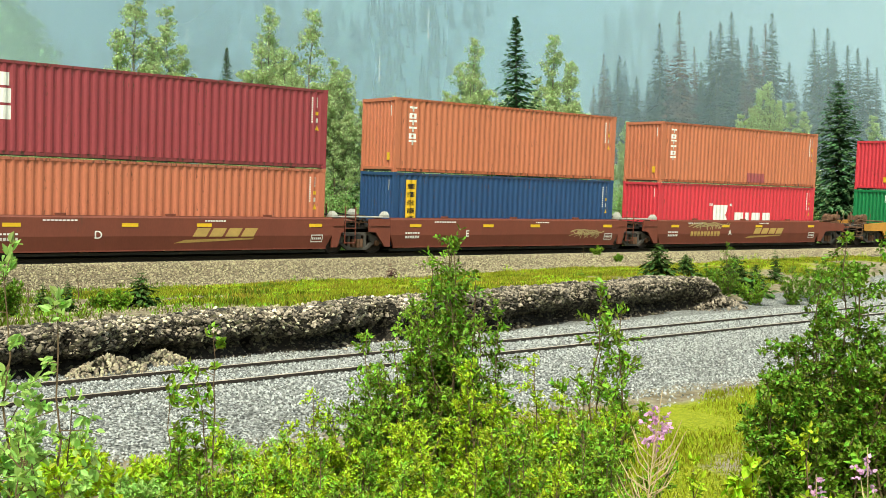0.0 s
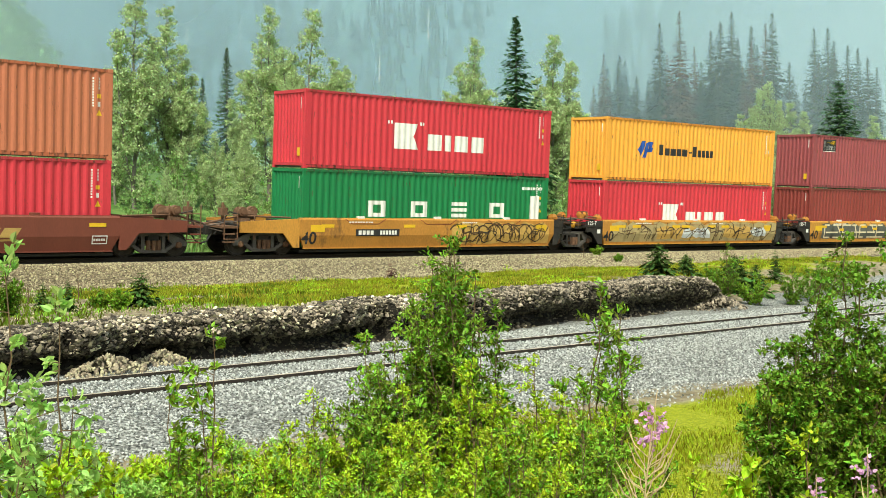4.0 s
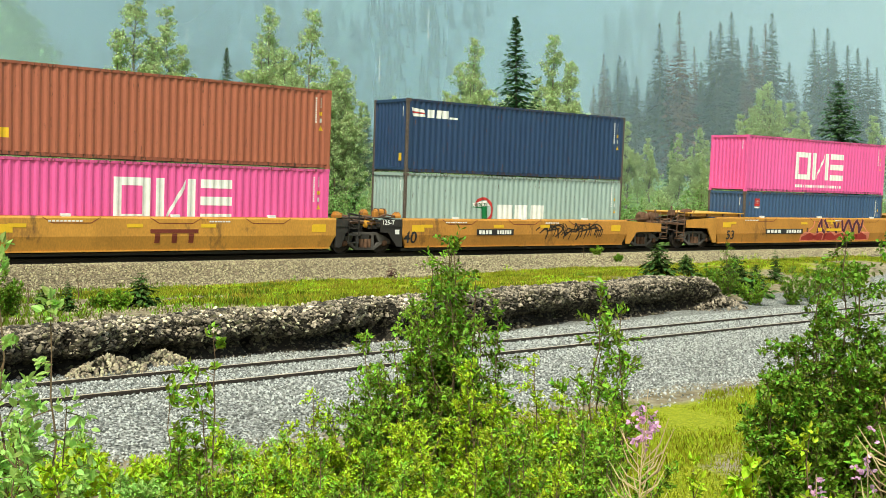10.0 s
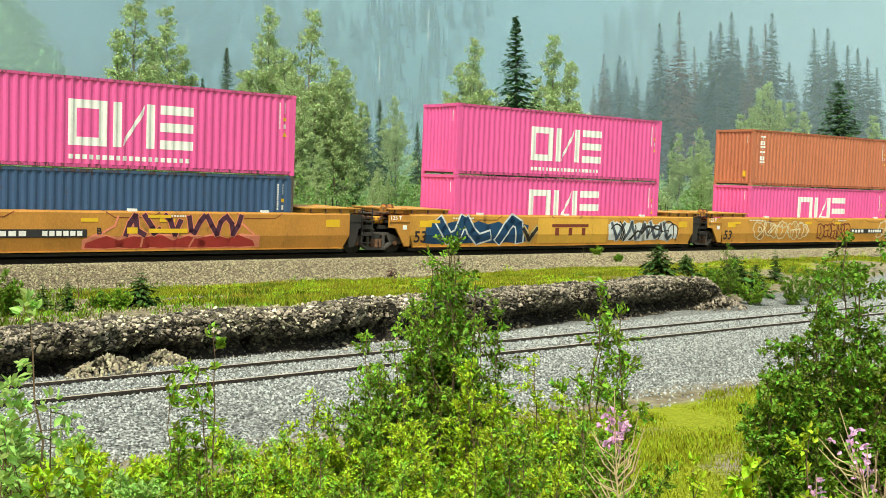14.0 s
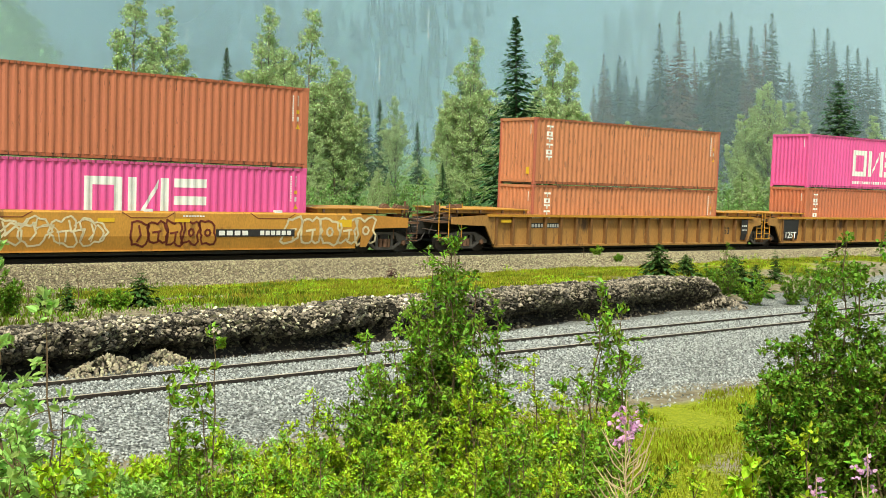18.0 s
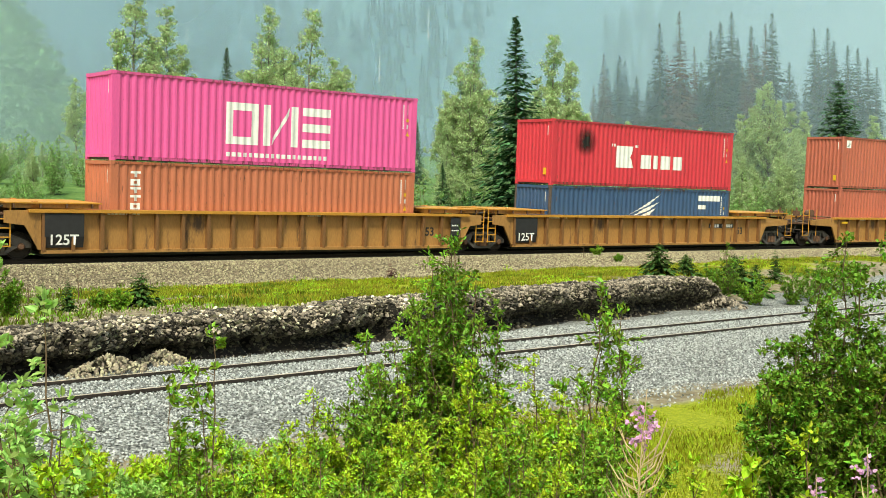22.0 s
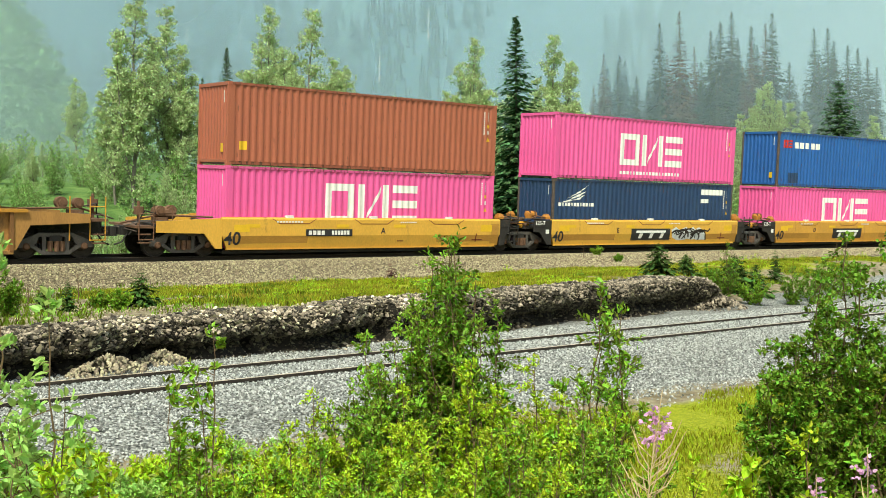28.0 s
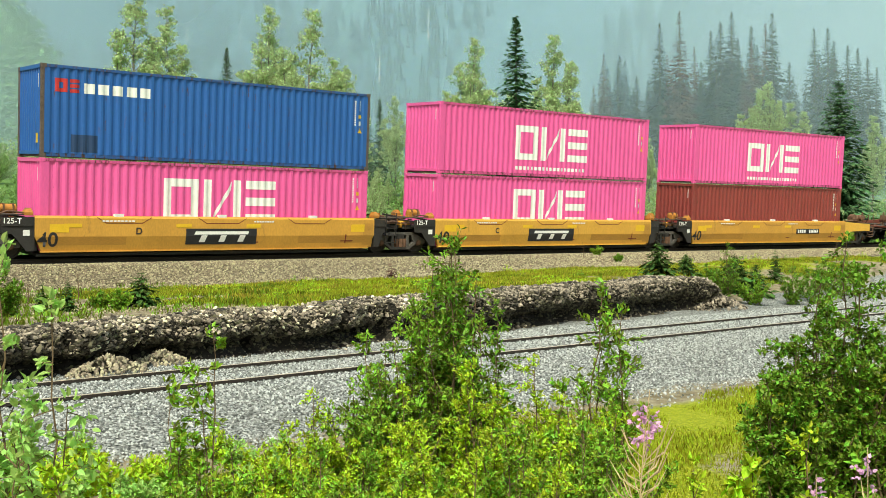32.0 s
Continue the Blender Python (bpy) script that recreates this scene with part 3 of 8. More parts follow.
def door_leaf(h, side):
    g = Geo().box(6.02, 6.055, min(0.02 * side, 1.13 * side), max(0.02 * side, 1.13 * side), 0.15, h - 0.12)
    for i in range(5):
        z = 0.3 + i * (h - 0.5) / 5
        g.box(6.055, 6.07, min(0.1 * side, 1.05 * side), max(0.1 * side, 1.05 * side), z, z + 0.22)
    return g


def container(colour, h, label, mark="", frame_colour=None, marks=True, group="forty-foot containers on the train"):
    """A forty-foot box: waved walls, posts, rails, castings, roof, floor and doors. Foot at z = 0, doors towards +x."""
    m, fm = M_BOX[colour], M_BOX.get(frame_colour or colour, M_CAST)
    fk = frame_colour or colour
    c = thing("container", label, "shipping container", group)
    k = (colour, h)
    part("side_wall", shared(("side_wall", *k), lambda: wave_wall(BREAKS, 0.15, h - 0.09, -W2 + 0.012, 1), m), None, c)
    part("side_wall", shared(("far_side_wall", *k), lambda: wave_wall(BREAKS, 0.15, h - 0.09, W2 - 0.012, -1), m), None, c)
    part("end_wall", shared(("end_wall", *k), lambda: end_wall(h), m), None, c)
    for side in (-1, 1):
        d = part("door", shared(("door", side, *k), lambda: door_leaf(h, side), m), None, c)
        for y in (0.28, 0.85):
            part("locking_bar", shared(("locking_bar", side, y, h), lambda: Geo().tube([(6.085, y * side, 0.1), (6.085, y * side, h - 0.08)], 0.017), M_CAST), None, d)
    part("roof", shared(("roof", *k), lambda: Geo().box(-6.05, 6.05, -1.17, 1.17, h - 0.055, h - 0.025), m), None, c)
    part("floor", shared(("floor",), lambda: Geo().box(-6.0, 6.0, -1.16, 1.16, 0.025, 0.145), M_CAST), None, c)
    for x in (-1, 1):
        for y in (-1, 1):
            part("corner_post", shared(("corner_post", x, y, h, fk), lambda: Geo().box(min(x * 5.97, x * 6.09), max(x * 5.97, x * 6.09), min(y * 1.1, y * 1.212), max(y * 1.1, y * 1.212), 0.12, h - 0.118, 0.015), fm), None, c)
            for z in (0.0, h - 0.118):
                part("corner_casting", shared(("corner_casting", x, y, z, fk), lambda: Geo().box(min(x * 5.918, x * L2), max(x * 5.918, x * L2), min(y * 1.057, y * W2), max(y * 1.057, y * W2), z, z + 0.118, 0.012), fm), None, c)
    for y in (-1, 1):
        part("top_rail", shared(("top_rail", y, h, colour), lambda: Geo().box(-5.92, 5.92, min(y * 1.15, y * 1.216), max(y * 1.15, y * 1.216), h - 0.1, h - 0.012), M_WORN[colour]), None, c)
        part("bottom_rail", shared(("bottom_rail", y, colour), lambda: Geo().box(-5.92, 5.92, min(y * 1.15, y * 1.19), max(y * 1.15, y * 1.19), 0.04, 0.155), M_WORN[colour]), None, c)
    for x in (-1, 1):
        part("end_header", shared(("end_header", x, h, colour), lambda: Geo().box(min(x * 5.98, x * 6.08), max(x * 5.98, x * 6.08), -1.06, 1.06, h - 0.13, h - 0.01), m), None, c)
        part("end_sill", shared(("end_sill", x, colour), lambda: Geo().box(min(x * 5.98, x * 6.08), max(x * 5.98, x * 6.08), -1.06, 1.06, 0.09, 0.2), m), None, c)
    yw = -W2 + 0.008
    for mt, polys in emblem(mark, h):
        if len(polys) > 12:
            tagged(decal("small_lettering", polys, BREAKS, yw, c, mt), kind="stuff")
        else:
            for poly in polys:
                decal("emblem_block", [poly], BREAKS, yw, c, mt)
    if marks:
        tagged(decal("code_lettering", column(5.43, 5.485, h - 0.3, h - 1.25, 11, 0.35) + column(5.63, 5.68, h - 0.3, h - 0.7, 4, 0.35) + [rect(5.6, 5.7, h - 1.22, h - 1.06)], BREAKS, yw, c, M_WHITE), kind="stuff")
        decal("warning_label", [[(5.56, h - 1.5), (5.76, h - 1.5), (5.66, h - 1.3)]], BREAKS, yw, c, M_YELLOW)
        decal("yellow_label", [rect(5.58, 5.72, h - 0.95, h - 0.82)], BREAKS, yw, c, M_YELLOW)
        part("end_stripe", shared(("end_stripe", h), lambda: sum_quads([(-6.066, y0, y1, z0, z1) for y0, y1, z0, z1 in ((-0.9, -0.86, h - 0.72, h - 0.3),)]), M_WHITE), None, c)
        if colour != "pink":
            part("end_label", shared(("end_label", h), lambda: sum_quads([(-6.066, -0.86, -0.66, 0.45, 0.75)]), M_YELLOW), None, c)
    return c


def sum_quads(rows):
    g = Geo()
    for x, y0, y1, z0, z1 in rows:
        g.face([(x, y1, z0), (x, y0, z0), (x, y0, z1), (x, y1, z1)])
    return g


# ---- well cars and their trucks ----
M_TTX = mat("yellow_car_paint", lin(218, 168, 72), 0.5, 0, 0.16, 1.0, 16, 0.1, 0.004, stain=(0.20, 0.10, 0.035), stain_at=0.63, obj=0.12, stretch=(1.3, 1, 0.6))
M_TTX2 = mat("orange_car_paint", lin(200, 146, 64), 0.55, 0, 0.24, 1.0, 16, 0.1, 0.004, stain=(0.16, 0.08, 0.03), stain_at=0.58, obj=0.12, stretch=(1.3, 1, 0.6))
M_RIBC = mat("weathered_ochre_paint", lin(170, 126, 70), 0.6, 0, 0.26, 1.0, 16, 0.1, 0.004, stain=(0.10, 0.055, 0.03), stain_at=0.56, stretch=(2.0, 1, 0.45))
M_RIBT = mat("chord_yellow_paint", lin(192, 138, 54), 0.55, 0, 0.15, 1.5, 20, 0.1, 0.004, stain=(0.18, 0.09, 0.03), stain_at=0.62)
M_BN = mat("brown_car_paint", lin(118, 62, 48), 0.6, 0, 0.16, 1.0, 16, 0.1, 0.004, stain=(0.09, 0.05, 0.035), stain_at=0.62, stretch=(2.0, 1, 0.45))
M_DARK = mat("grimy_black_steel", (0.032, 0.029, 0.027), 0.65, 0.1, 0.4, 3, 30, 0.2, 0.006, stain=(0.10, 0.065, 0.04), stain_at=0.6)
M_WHEEL = mat("wheel_steel", (0.06, 0.05, 0.045), 0.55, 0.5, 0.4, 6, 30)
M_TTXD = mat("dull_yellow_patch", lin(190, 140, 62), 0.6, 0, 0.2, 1.5, 20, 0.1, 0.004, stain=(0.18, 0.10, 0.04), stain_at=0.6, stretch=(0.6, 1, 1.6))
M_GRIP = mat("railing_yellow", lin(206, 150, 54), 0.55, 0, 0.2, 4, 30, 0)
M_PLATE = mat("grey_deck_plate", (0.42, 0.42, 0.38), 0.6, 0.1, 0.3, 6, 40, 0.2, 0.005)
M_FRAME = mat("truck_casting", (0.11, 0.10, 0.092), 0.6, 0.15, 0.4, 4, 30, 0.2, 0.006, stain=(0.13, 0.09, 0.06), stain_at=0.58)
# ribs take a darker base than the side walls, plus rust stains
M_RIBD = mat("dark_rusty_rib", lin(126, 88, 50), 0.65, 0, 0.3, 1.2, 20, 0.1, 0.004, stain=(0.07, 0.04, 0.025), stain_at=0.54, stretch=(2.0, 1, 0.45))
M_GUIDE = mat("rusty_yellow_casting", lin(176, 118, 48), 0.65, 0, 0.3, 5, 30, 0.2, 0.006, stain=(0.12, 0.06, 0.03), stain_at=0.52)
M_RUSTY = mat("rusty_fitting", (0.16, 0.085, 0.05), 0.8, 0.1, 0.4, 6, 40, 0.3, 0.01)


def fold_decal(name, polys, parent, material, y=-1.456, label=""):
    """Paint on a car's side: upright above 0.75 m, leaning in below."""
    g = Geo()
    for poly in polys:
        for za, zb in ((0.2, 0.75), (0.75, 9)):
            q = poly
            for edge, keep in ((za, 1), (zb, -1)):
                r = []
                for p, n in zip(q, q[1:] + q[:1]):
                    ip, inn = (p[1] - edge) * keep >= 0, (n[1] - edge) * keep >= 0
                    if ip:
                        r.append(p)
                    if ip != inn:
                        t = (edge - p[1]) / (n[1] - p[1])
                        r.append((p[0] + (n[0] - p[0]) * t, edge))
                q = r
                if len(q) < 3:
                    break
            if len(q) >= 3:
                g.face([(x, y + max(0, 0.75 - z) * 0.22, z) for x, z in q])
    ob = part(name, g.weld(), material, parent, label) if g.f else None
    return tagged(ob, kind="stuff") if ob and len(polys) > 3 else ob


LETTERS = {}


def words(text, x, z, height, parent, material, y=-1.46, name="lettering", slope=True):
    if (text, height) not in LETTERS:
        cu = bpy.data.curves.new("letters", "FONT")
        cu.body, cu.size, cu.offset = text, height * 1.38, height * 0.025
        tmp = bpy.data.objects.new("letters", cu)
        scene.collection.objects.link(tmp)
        LETTERS[text, height] = bpy.data.meshes.new_from_object(tmp.evaluated_get(bpy.context.evaluated_depsgraph_get()))
        bpy.data.objects.remove(tmp)
    me = LETTERS[text, height].copy()
    for v in me.vertices:
        zz = z + v.co.y
        v.co = (x + v.co.x, y + (max(0, 0.75 - zz) * 0.22 if slope else 0), zz)
    me.materials.clear()
    me.materials.append(material)
    return part(name, me, None, parent)


def stroke(pts, w):
    out = []
    for (xa, za), (xb, zb) in zip(pts, pts[1:]):
        d = math.hypot(xb - xa, zb - za) or 1
        nx, nz = -(zb - za) / d * w / 2, (xb - xa) / d * w / 2
        ex, ez = (xb - xa) / d * w * 0.3, (zb - za) / d * w * 0.3
        out.append([(xa + nx - ex, za + nz - ez), (xa - nx - ex, za - nz - ez), (xb - nx + ex, zb - nz + ez), (xb + nx + ex, zb + nz + ez)])
    return out


def scrawl(x0, x1, z0, z1, n, w, rng):
    """Sprayed line work: n lumpy closed shapes side by side, each with a crossing stroke inside."""
    out = []
    for i in range(n):
        cx, cz = x0 + (x1 - x0) * (i + 0.5) / n, (z0 + z1) / 2 + rng.uniform(-0.04, 0.04)
        rx, rz = (x1 - x0) / n * rng.uniform(0.46, 0.58), (z1 - z0) / 2 * rng.uniform(0.8, 1)
        p, k, lean = rng.uniform(0, 6), rng.choice((2, 3, 4)), rng.uniform(-0.15, 0.25)
        pts = []
        for j in range(19):
            q = j * math.tau / 18
            r = 1 + 0.2 * math.sin(k * q + p) + 0.08 * math.sin(7 * q + p)
            sq = 1.12 if j % 9 in (2, 3, 6, 7) else 0.92
            zz = max(z0, min(z1, cz + rz * r * sq * math.sin(q)))
            pts.append((cx + rx * r * sq * math.cos(q) + lean * (zz - cz), zz))
        pts[-1] = pts[0]
        out += stroke(pts, w)
        form = rng.randrange(3)
        if form == 0:
            out += stroke([(cx + 0.3 * rx * math.cos(j * 0.9), cz + 0.3 * rz * math.sin(j * 0.9)) for j in range(8)], w)
        elif form == 1:
            out += stroke([(cx - 0.1 * rx, cz + 0.65 * rz), (cx + 0.1 * rx, cz - 0.1 * rz), (cx - 0.25 * rx, cz - 0.6 * rz)], w)
        else:
            out += stroke([(cx - 0.5 * rx, cz), (cx + 0.4 * rx, cz + 0.1 * rz)], w) + stroke([(cx + 0.1 * rx, cz - 0.7 * rz), (cx + 0.15 * rx, cz)], w)
    return out


def spray(car, x0, x1, z0, z1, fill, line, n, seed, w=0.07):
    rng = random.Random(seed)
    if fill:
        cells, halo = [], []
        for i in range(n):
            a, b = x0 + (x1 - x0) * i / n, x0 + (x1 - x0) * (i + 1) / n
            j = lambda: rng.uniform(-0.12, 0.12)
            cells.append([(a + j(), z0 + 0.06 + j() * 0.4), (b + j(), z0 + 0.06 + j() * 0.4), (b + 0.1 + j(), z1 - 0.12 + j()), ((a + b) / 2, z1), (a + j(), z1 - 0.14 + j())])
            q = cells[-1]
            cx, cz = sum(p[0] for p in q) / 5, sum(p[1] for p in q) / 5
            halo.append([(cx + (px - cx) * 1.12, cz + (pz - cz) * 1.12) for px, pz in q])
            cells[-1] = [(cx + (px - cx) * 0.8, cz + (pz - cz) * 0.92) for px, pz in q]
        fold_decal("sprayed_edge", halo, car, line, -1.455)
        fold_decal("sprayed_fill", cells, car, fill, -1.457)
    if line:
        fold_decal("sprayed_outline", scrawl(x0, x1, z0, z1, n, w, rng), car, line, -1.460)


def lumps(x0, x1, z0, z1, n, rng, spill=0.06):
    """Overlapping uneven patches of sprayed colour."""
    out = []
    for i in range(n):
        a, b = x0 + (x1 - x0) * i / n, x0 + (x1 - x0) * (i + 1) / n
        j = lambda k: rng.uniform(-k, k)
        out.append([(a - 0.08 + j(0.08), z0 + j(spill) + spill), ((a + b) / 2 + j(0.1), z0 + j(spill * 0.5) + spill * 0.5), (b + 0.08 + j(0.08), z0 + j(spill) + spill), (b + 0.1 + j(0.1), z1 - 0.16 + j(0.1)), ((a + b) / 2 + j(0.15), z1 + j(0.03)), (a - 0.06 + j(0.1), z1 - 0.14 + j(0.1))])
    return out


def wild(x0, x1, z0, z1, n, w, rng):
    """Loose sketched line work: slanting bows, hooks and bars that cross."""
    out, hgt = [], z1 - z0
    for i in range(n):
        cx = x0 + (x1 - x0) * (i + rng.random()) / n
        form, lean = rng.randrange(4), rng.uniform(-0.7, 0.9)
        zb, zt = z0 + hgt * rng.uniform(0, 0.3), z1 - hgt * rng.uniform(0, 0.3)
        if form == 0:
            pts = [(cx + lean * (zt - zb) * q / 6 + 0.16 * math.sin(q * 0.52), zb + (zt - zb) * q / 6) for q in range(7)]
        elif form == 1:
            pts = [(cx - 0.35 + 0.7 * q / 6, zt - 0.22 * hgt * (q / 3 - 1) ** 2) for q in range(7)] + [(cx + 0.3 + lean * 0.2, zb)]
        elif form == 2:
            pts = [(cx, zt), (cx + 0.18 * lean, (zb + zt) / 2), (cx + 0.5, (zb + zt) / 2 + 0.08), (cx + 0.35, zb)]
        else:
            pts = [(cx - 0.3, zb + 0.1), (cx + 0.1, zb + 0.5 * hgt), (cx + 0.45, zb + 0.42 * hgt), (cx + 0.6, zt)]
        out += stroke([(x, max(z0, min(z1, z))) for x, z in pts], w * rng.uniform(0.7, 1.4))
    return out


def shard(x, z0, z1, wd, rng):
    """Centre line of one jagged sprayed shape."""
    up = rng.random() < 0.5
    pts = []
    for i in range(rng.choice((4, 5, 5))):
        z = (z1 if up else z0) + rng.uniform(-0.12, 0.12) * (z1 - z0)
        if i in (1, 3):
            z = (z0 + z1) / 2 + rng.uniform(-0.3, 0.3) * (z1 - z0)
        pts.append((x + wd * (0.05 + 0.21 * i + rng.uniform(-0.1, 0.1)), max(z0, min(z1, z))))
        if i % 2:
            up = not up
    return pts


def block_piece(car, n, x0, x1, z0, z1, edge, core, w, gap, y, seed):
    """Thick jagged strokes with an outline round them."""
    rng = random.Random(seed)
    wd = (x1 - x0) / n
    lines = [shard(x0 + i * wd, z0, z1, wd, rng) for i in range(n)]
    for name, mt, width, yy in (("sprayed_edge", edge, w + gap, y), ("sprayed_fill", core, w, y - 0.003)):
        fold_decal(name, [q for ln in lines for q in stroke(ln, width)], car, mt, yy)


def side_skin(half, top, left_in, right_in):
    """Side plate: upper band upright, lower band leaning in, thick."""
    def ring(z, y0, y1, xl, xr):
        return [(xl, y0, z), (xr, y0, z), (xr, y1, z), (xl, y1, z)]
    return Geo().loft([ring(0.25, -1.345, -1.25, -half + left_in, half - right_in), ring(0.32, -1.36, -1.25, -half + left_in * 0.85, half - right_in * 0.85), ring(0.75, -1.45, -1.35, -half, half), ring(top - 0.05, -1.45, -1.38, -half, half), ring(top, -1.42, -1.38, -half, half)])


def mirror(g):
    o = Geo()
    o.v, o.f = [(x, -y, z) for x, y, z in g.v], [f[::-1] for f in g.f]
    return o


def well_car(style, half, top, paint_m, label, left, right, end_m=None, dark_left=False):
    """left, right: (truck offset, platform reach, coupler end?)."""
    car = thing("well_car", label, "well car", "well cars of the train")
    ribbed = style == "ribbed"
    skin = side_skin(half, top, 0.0 if ribbed else 0.25, 0.0 if ribbed else 0.25) if not ribbed else Geo().box(-half, half, -1.33, -1.28, 0.28, top - 0.05)
    part("side_wall", skin, paint_m, car)
    part("side_wall", mirror(skin), paint_m, car)
    if ribbed:
        n = int(half * 2 / 0.92)
        rib = Geo().box(-0.055, 0.055, -1.5, -1.33, 0.3, top - 0.1).mesh("rib", M_RIBD)
        for i in range(n + 1):
            part("rib", rib, None, car).location = (-half + 0.06 + i * (2 * half - 0.12) / n, 0, 0)
        for y in (-1, 1):
            part("top_chord", Geo().box(-half - 0.4, half + 0.4, min(y * 1.26, y * 1.54), max(y * 1.26, y * 1.54), top - 0.1, top), M_RIBT, car)
            part("bottom_chord", Geo().box(-half, half, min(y * 1.28, y * 1.48), max(y * 1.28, y * 1.48), 0.22, 0.32), paint_m, car)
    else:
        for y in (-1, 1):
            part("top_chord", Geo().box(-half, half, min(y * 1.33, y * 1.4), max(y * 1.33, y * 1.4), top - 0.08, top + 0.02), paint_m, car)
        for i in range(3):
            x = (-0.55 + 0.55 * i) * half * 1.05
            part("container_guide", Geo().box(x - 0.16, x + 0.16, -1.42, -1.28, top, top + 0.09, 0.02), M_WHITE if style != "brown" else paint_m, car)
    if not ribbed:
        for y in (-1, 1):
            part("bottom_flange", Geo().box(-half + 0.2, half - 0.2, min(y * 1.3, y * 1.385), max(y * 1.3, y * 1.385), 0.25, 0.285), paint_m, car)
    # added dark slab, stands for the shade in the gap under the car
    part("well_floor", Geo().box(-half + 0.12, half - 0.12, -1.2, 1.2, 0.11, 0.2), M_DARK, car)
    for i in range(5):
        x = -half + 0.6 + i * (2 * half - 1.2) / 4
        part("floor_beam", Geo().box(x - 0.15, x + 0.15, -1.3, 1.3, 0.2, 0.27), M_DARK, car)
    for sgn, (tx, reach, coupled) in ((-1, left), (1, right)):
        em = (M_DARK if dark_left or sgn > 0 else paint_m) if style == "smooth" and not coupled else (end_m or paint_m)
        X = lambda a, b: (min(sgn * a, sgn * b), max(sgn * a, sgn * b))
        part("bulkhead", Geo().box(*X(half - 0.12, half - 0.02), -1.28, 1.28, 0.3, top - 0.15), M_DARK, car)
        ladder_end = not coupled and not ribbed and sgn > 0
        tip = reach - 0.9 if coupled else tx - 0.35 if ribbed else half + (0.52 if ladder_end else 0.98)
        arch = 0.42 if ladder_end else 0.66
        if ribbed:
            outline = [(sgn * (half + 0.004), top - 0.02), (sgn * tip, top - 0.02 - (0.12 if coupled else 0.03)), (sgn * tip, top - 0.42), (sgn * min(half + 0.5, tip - 0.05), top - 0.5), (sgn * (half + 0.08), 0.34), (sgn * (half + 0.004), 0.34)]
        else:
            outline = [(sgn * (half + 0.004), top - 0.02), (sgn * tip, top - (0.14 if coupled else 0.03)), (sgn * tip, top - 0.52), (sgn * (half + arch), top - 0.55), (sgn * (half + 0.24), 0.3), (sgn * (half + 0.004), 0.3)]
        if sgn < 0:
            outline = outline[::-1]
        for y0, y1 in ((-1.445, -1.36), (1.36, 1.445)):
            part("end_panel", Geo().prism(outline, y0, y1), em, car)
        part("end_platform", Geo().box(*X(half - 0.05, tip + 0.05), -1.34, 1.34, top - 0.34, top - 0.24), M_DARK, car)
        if half > 7:
            part("end_cover", Geo().box(*X(6.5, tip - 0.1), -1.36, 1.36, top + 0.03, top + 0.17), M_RIBC if ribbed else paint_m, car)
            part("cover_plate", Geo().box(*X(6.42, tip - 0.02), -1.46, 1.46, top + 0.175, top + 0.215), M_RIBT if ribbed else paint_m, car)
            for q in range(4):
                xq = 6.7 + q * (tip - 7.0) / 3
                part("cover_bracket", Geo().box(*X(xq, xq + 0.05), -1.455, -1.362, top + 0.04, top + 0.172), M_RUSTY, car)
        part("center_sill", Geo().box(*X(half - 0.1, reach - 0.1), -0.32, 0.32, 0.72, top - 0.35), M_DARK, car)
        # steps, grab bars and pipework over the truck
        if not coupled:
            part("spring_arm", Geo().box(*X(tx - 0.75, tx - 0.1), -1.15, -0.95, 0.98, 1.12, 0.03), M_DARK, car)
            part("walkway", Geo().box(*X(tx - 0.7, tx - 0.05), -1.2, 1.2, top - 0.2, top - 0.15), M_RUSTY, car)
            dim = M_GRIP if ribbed else paint_m if style == "brown" else M_DARK
            if ribbed or ladder_end:
                xa, xb = (tx - 0.55, tx - 0.15) if ribbed else (half + 0.62, half + 1.08)
                for x in (xa, xb):
                    part("ladder_post", Geo().tube([(sgn * x, -1.36, 0.42), (sgn * x, -1.36, top + (0.42 if style == "brown" else 0.22))], 0.024), dim, car)
                for i in range(4):
                    part("rung", Geo().box(*X(xa, xb), -1.4, -1.33 + 0.08 * (i == 0), 0.44 + i * 0.28, 0.47 + i * 0.28), dim, car)
            if not ribbed:
                if style == "brown":
                    part("handrail_post", Geo().tube([(sgn * (tx - 0.1), 1.2, top - 0.1), (sgn * (tx - 0.1), 1.2, top + 0.45)], 0.02), paint_m, car)
                part("deck_plate", Geo().box(*X(half + 0.06, tx - 0.12), -1.3, -0.85, top + 0.02, top + 0.055, 0.01), M_PLATE if style == "brown" else M_CAST, car)
                part("panel_ledge", Geo().box(*X(half + 0.03, tip), -1.475, -1.44, top - 0.3, top - 0.265), em, car)
                if not ladder_end:
                    rings = [[(sgn * (half + a), -0.95 + rr * math.cos(q * math.tau / 14), top - 0.24 + rr * math.sin(q * math.tau / 14)) for q in range(14)] for a, rr in ((0.98, 0.1), (1.0, 0.15), (1.42, 0.15), (1.46, 0.1))]
                    part("brake_cylinder", Geo().loft(rings), M_DARK if style == "brown" else M_GRIP, car)
                    part("air_hose", Geo().tube([(sgn * (half + 0.9), -1.05, top - 0.05), (sgn * (half + 1.15), -1.2, top - 0.02), (sgn * (half + 1.3), -1.2, top - 0.25), (sgn * (half + 1.2), -1.1, top - 0.42)], 0.025), M_RUSTY, car)
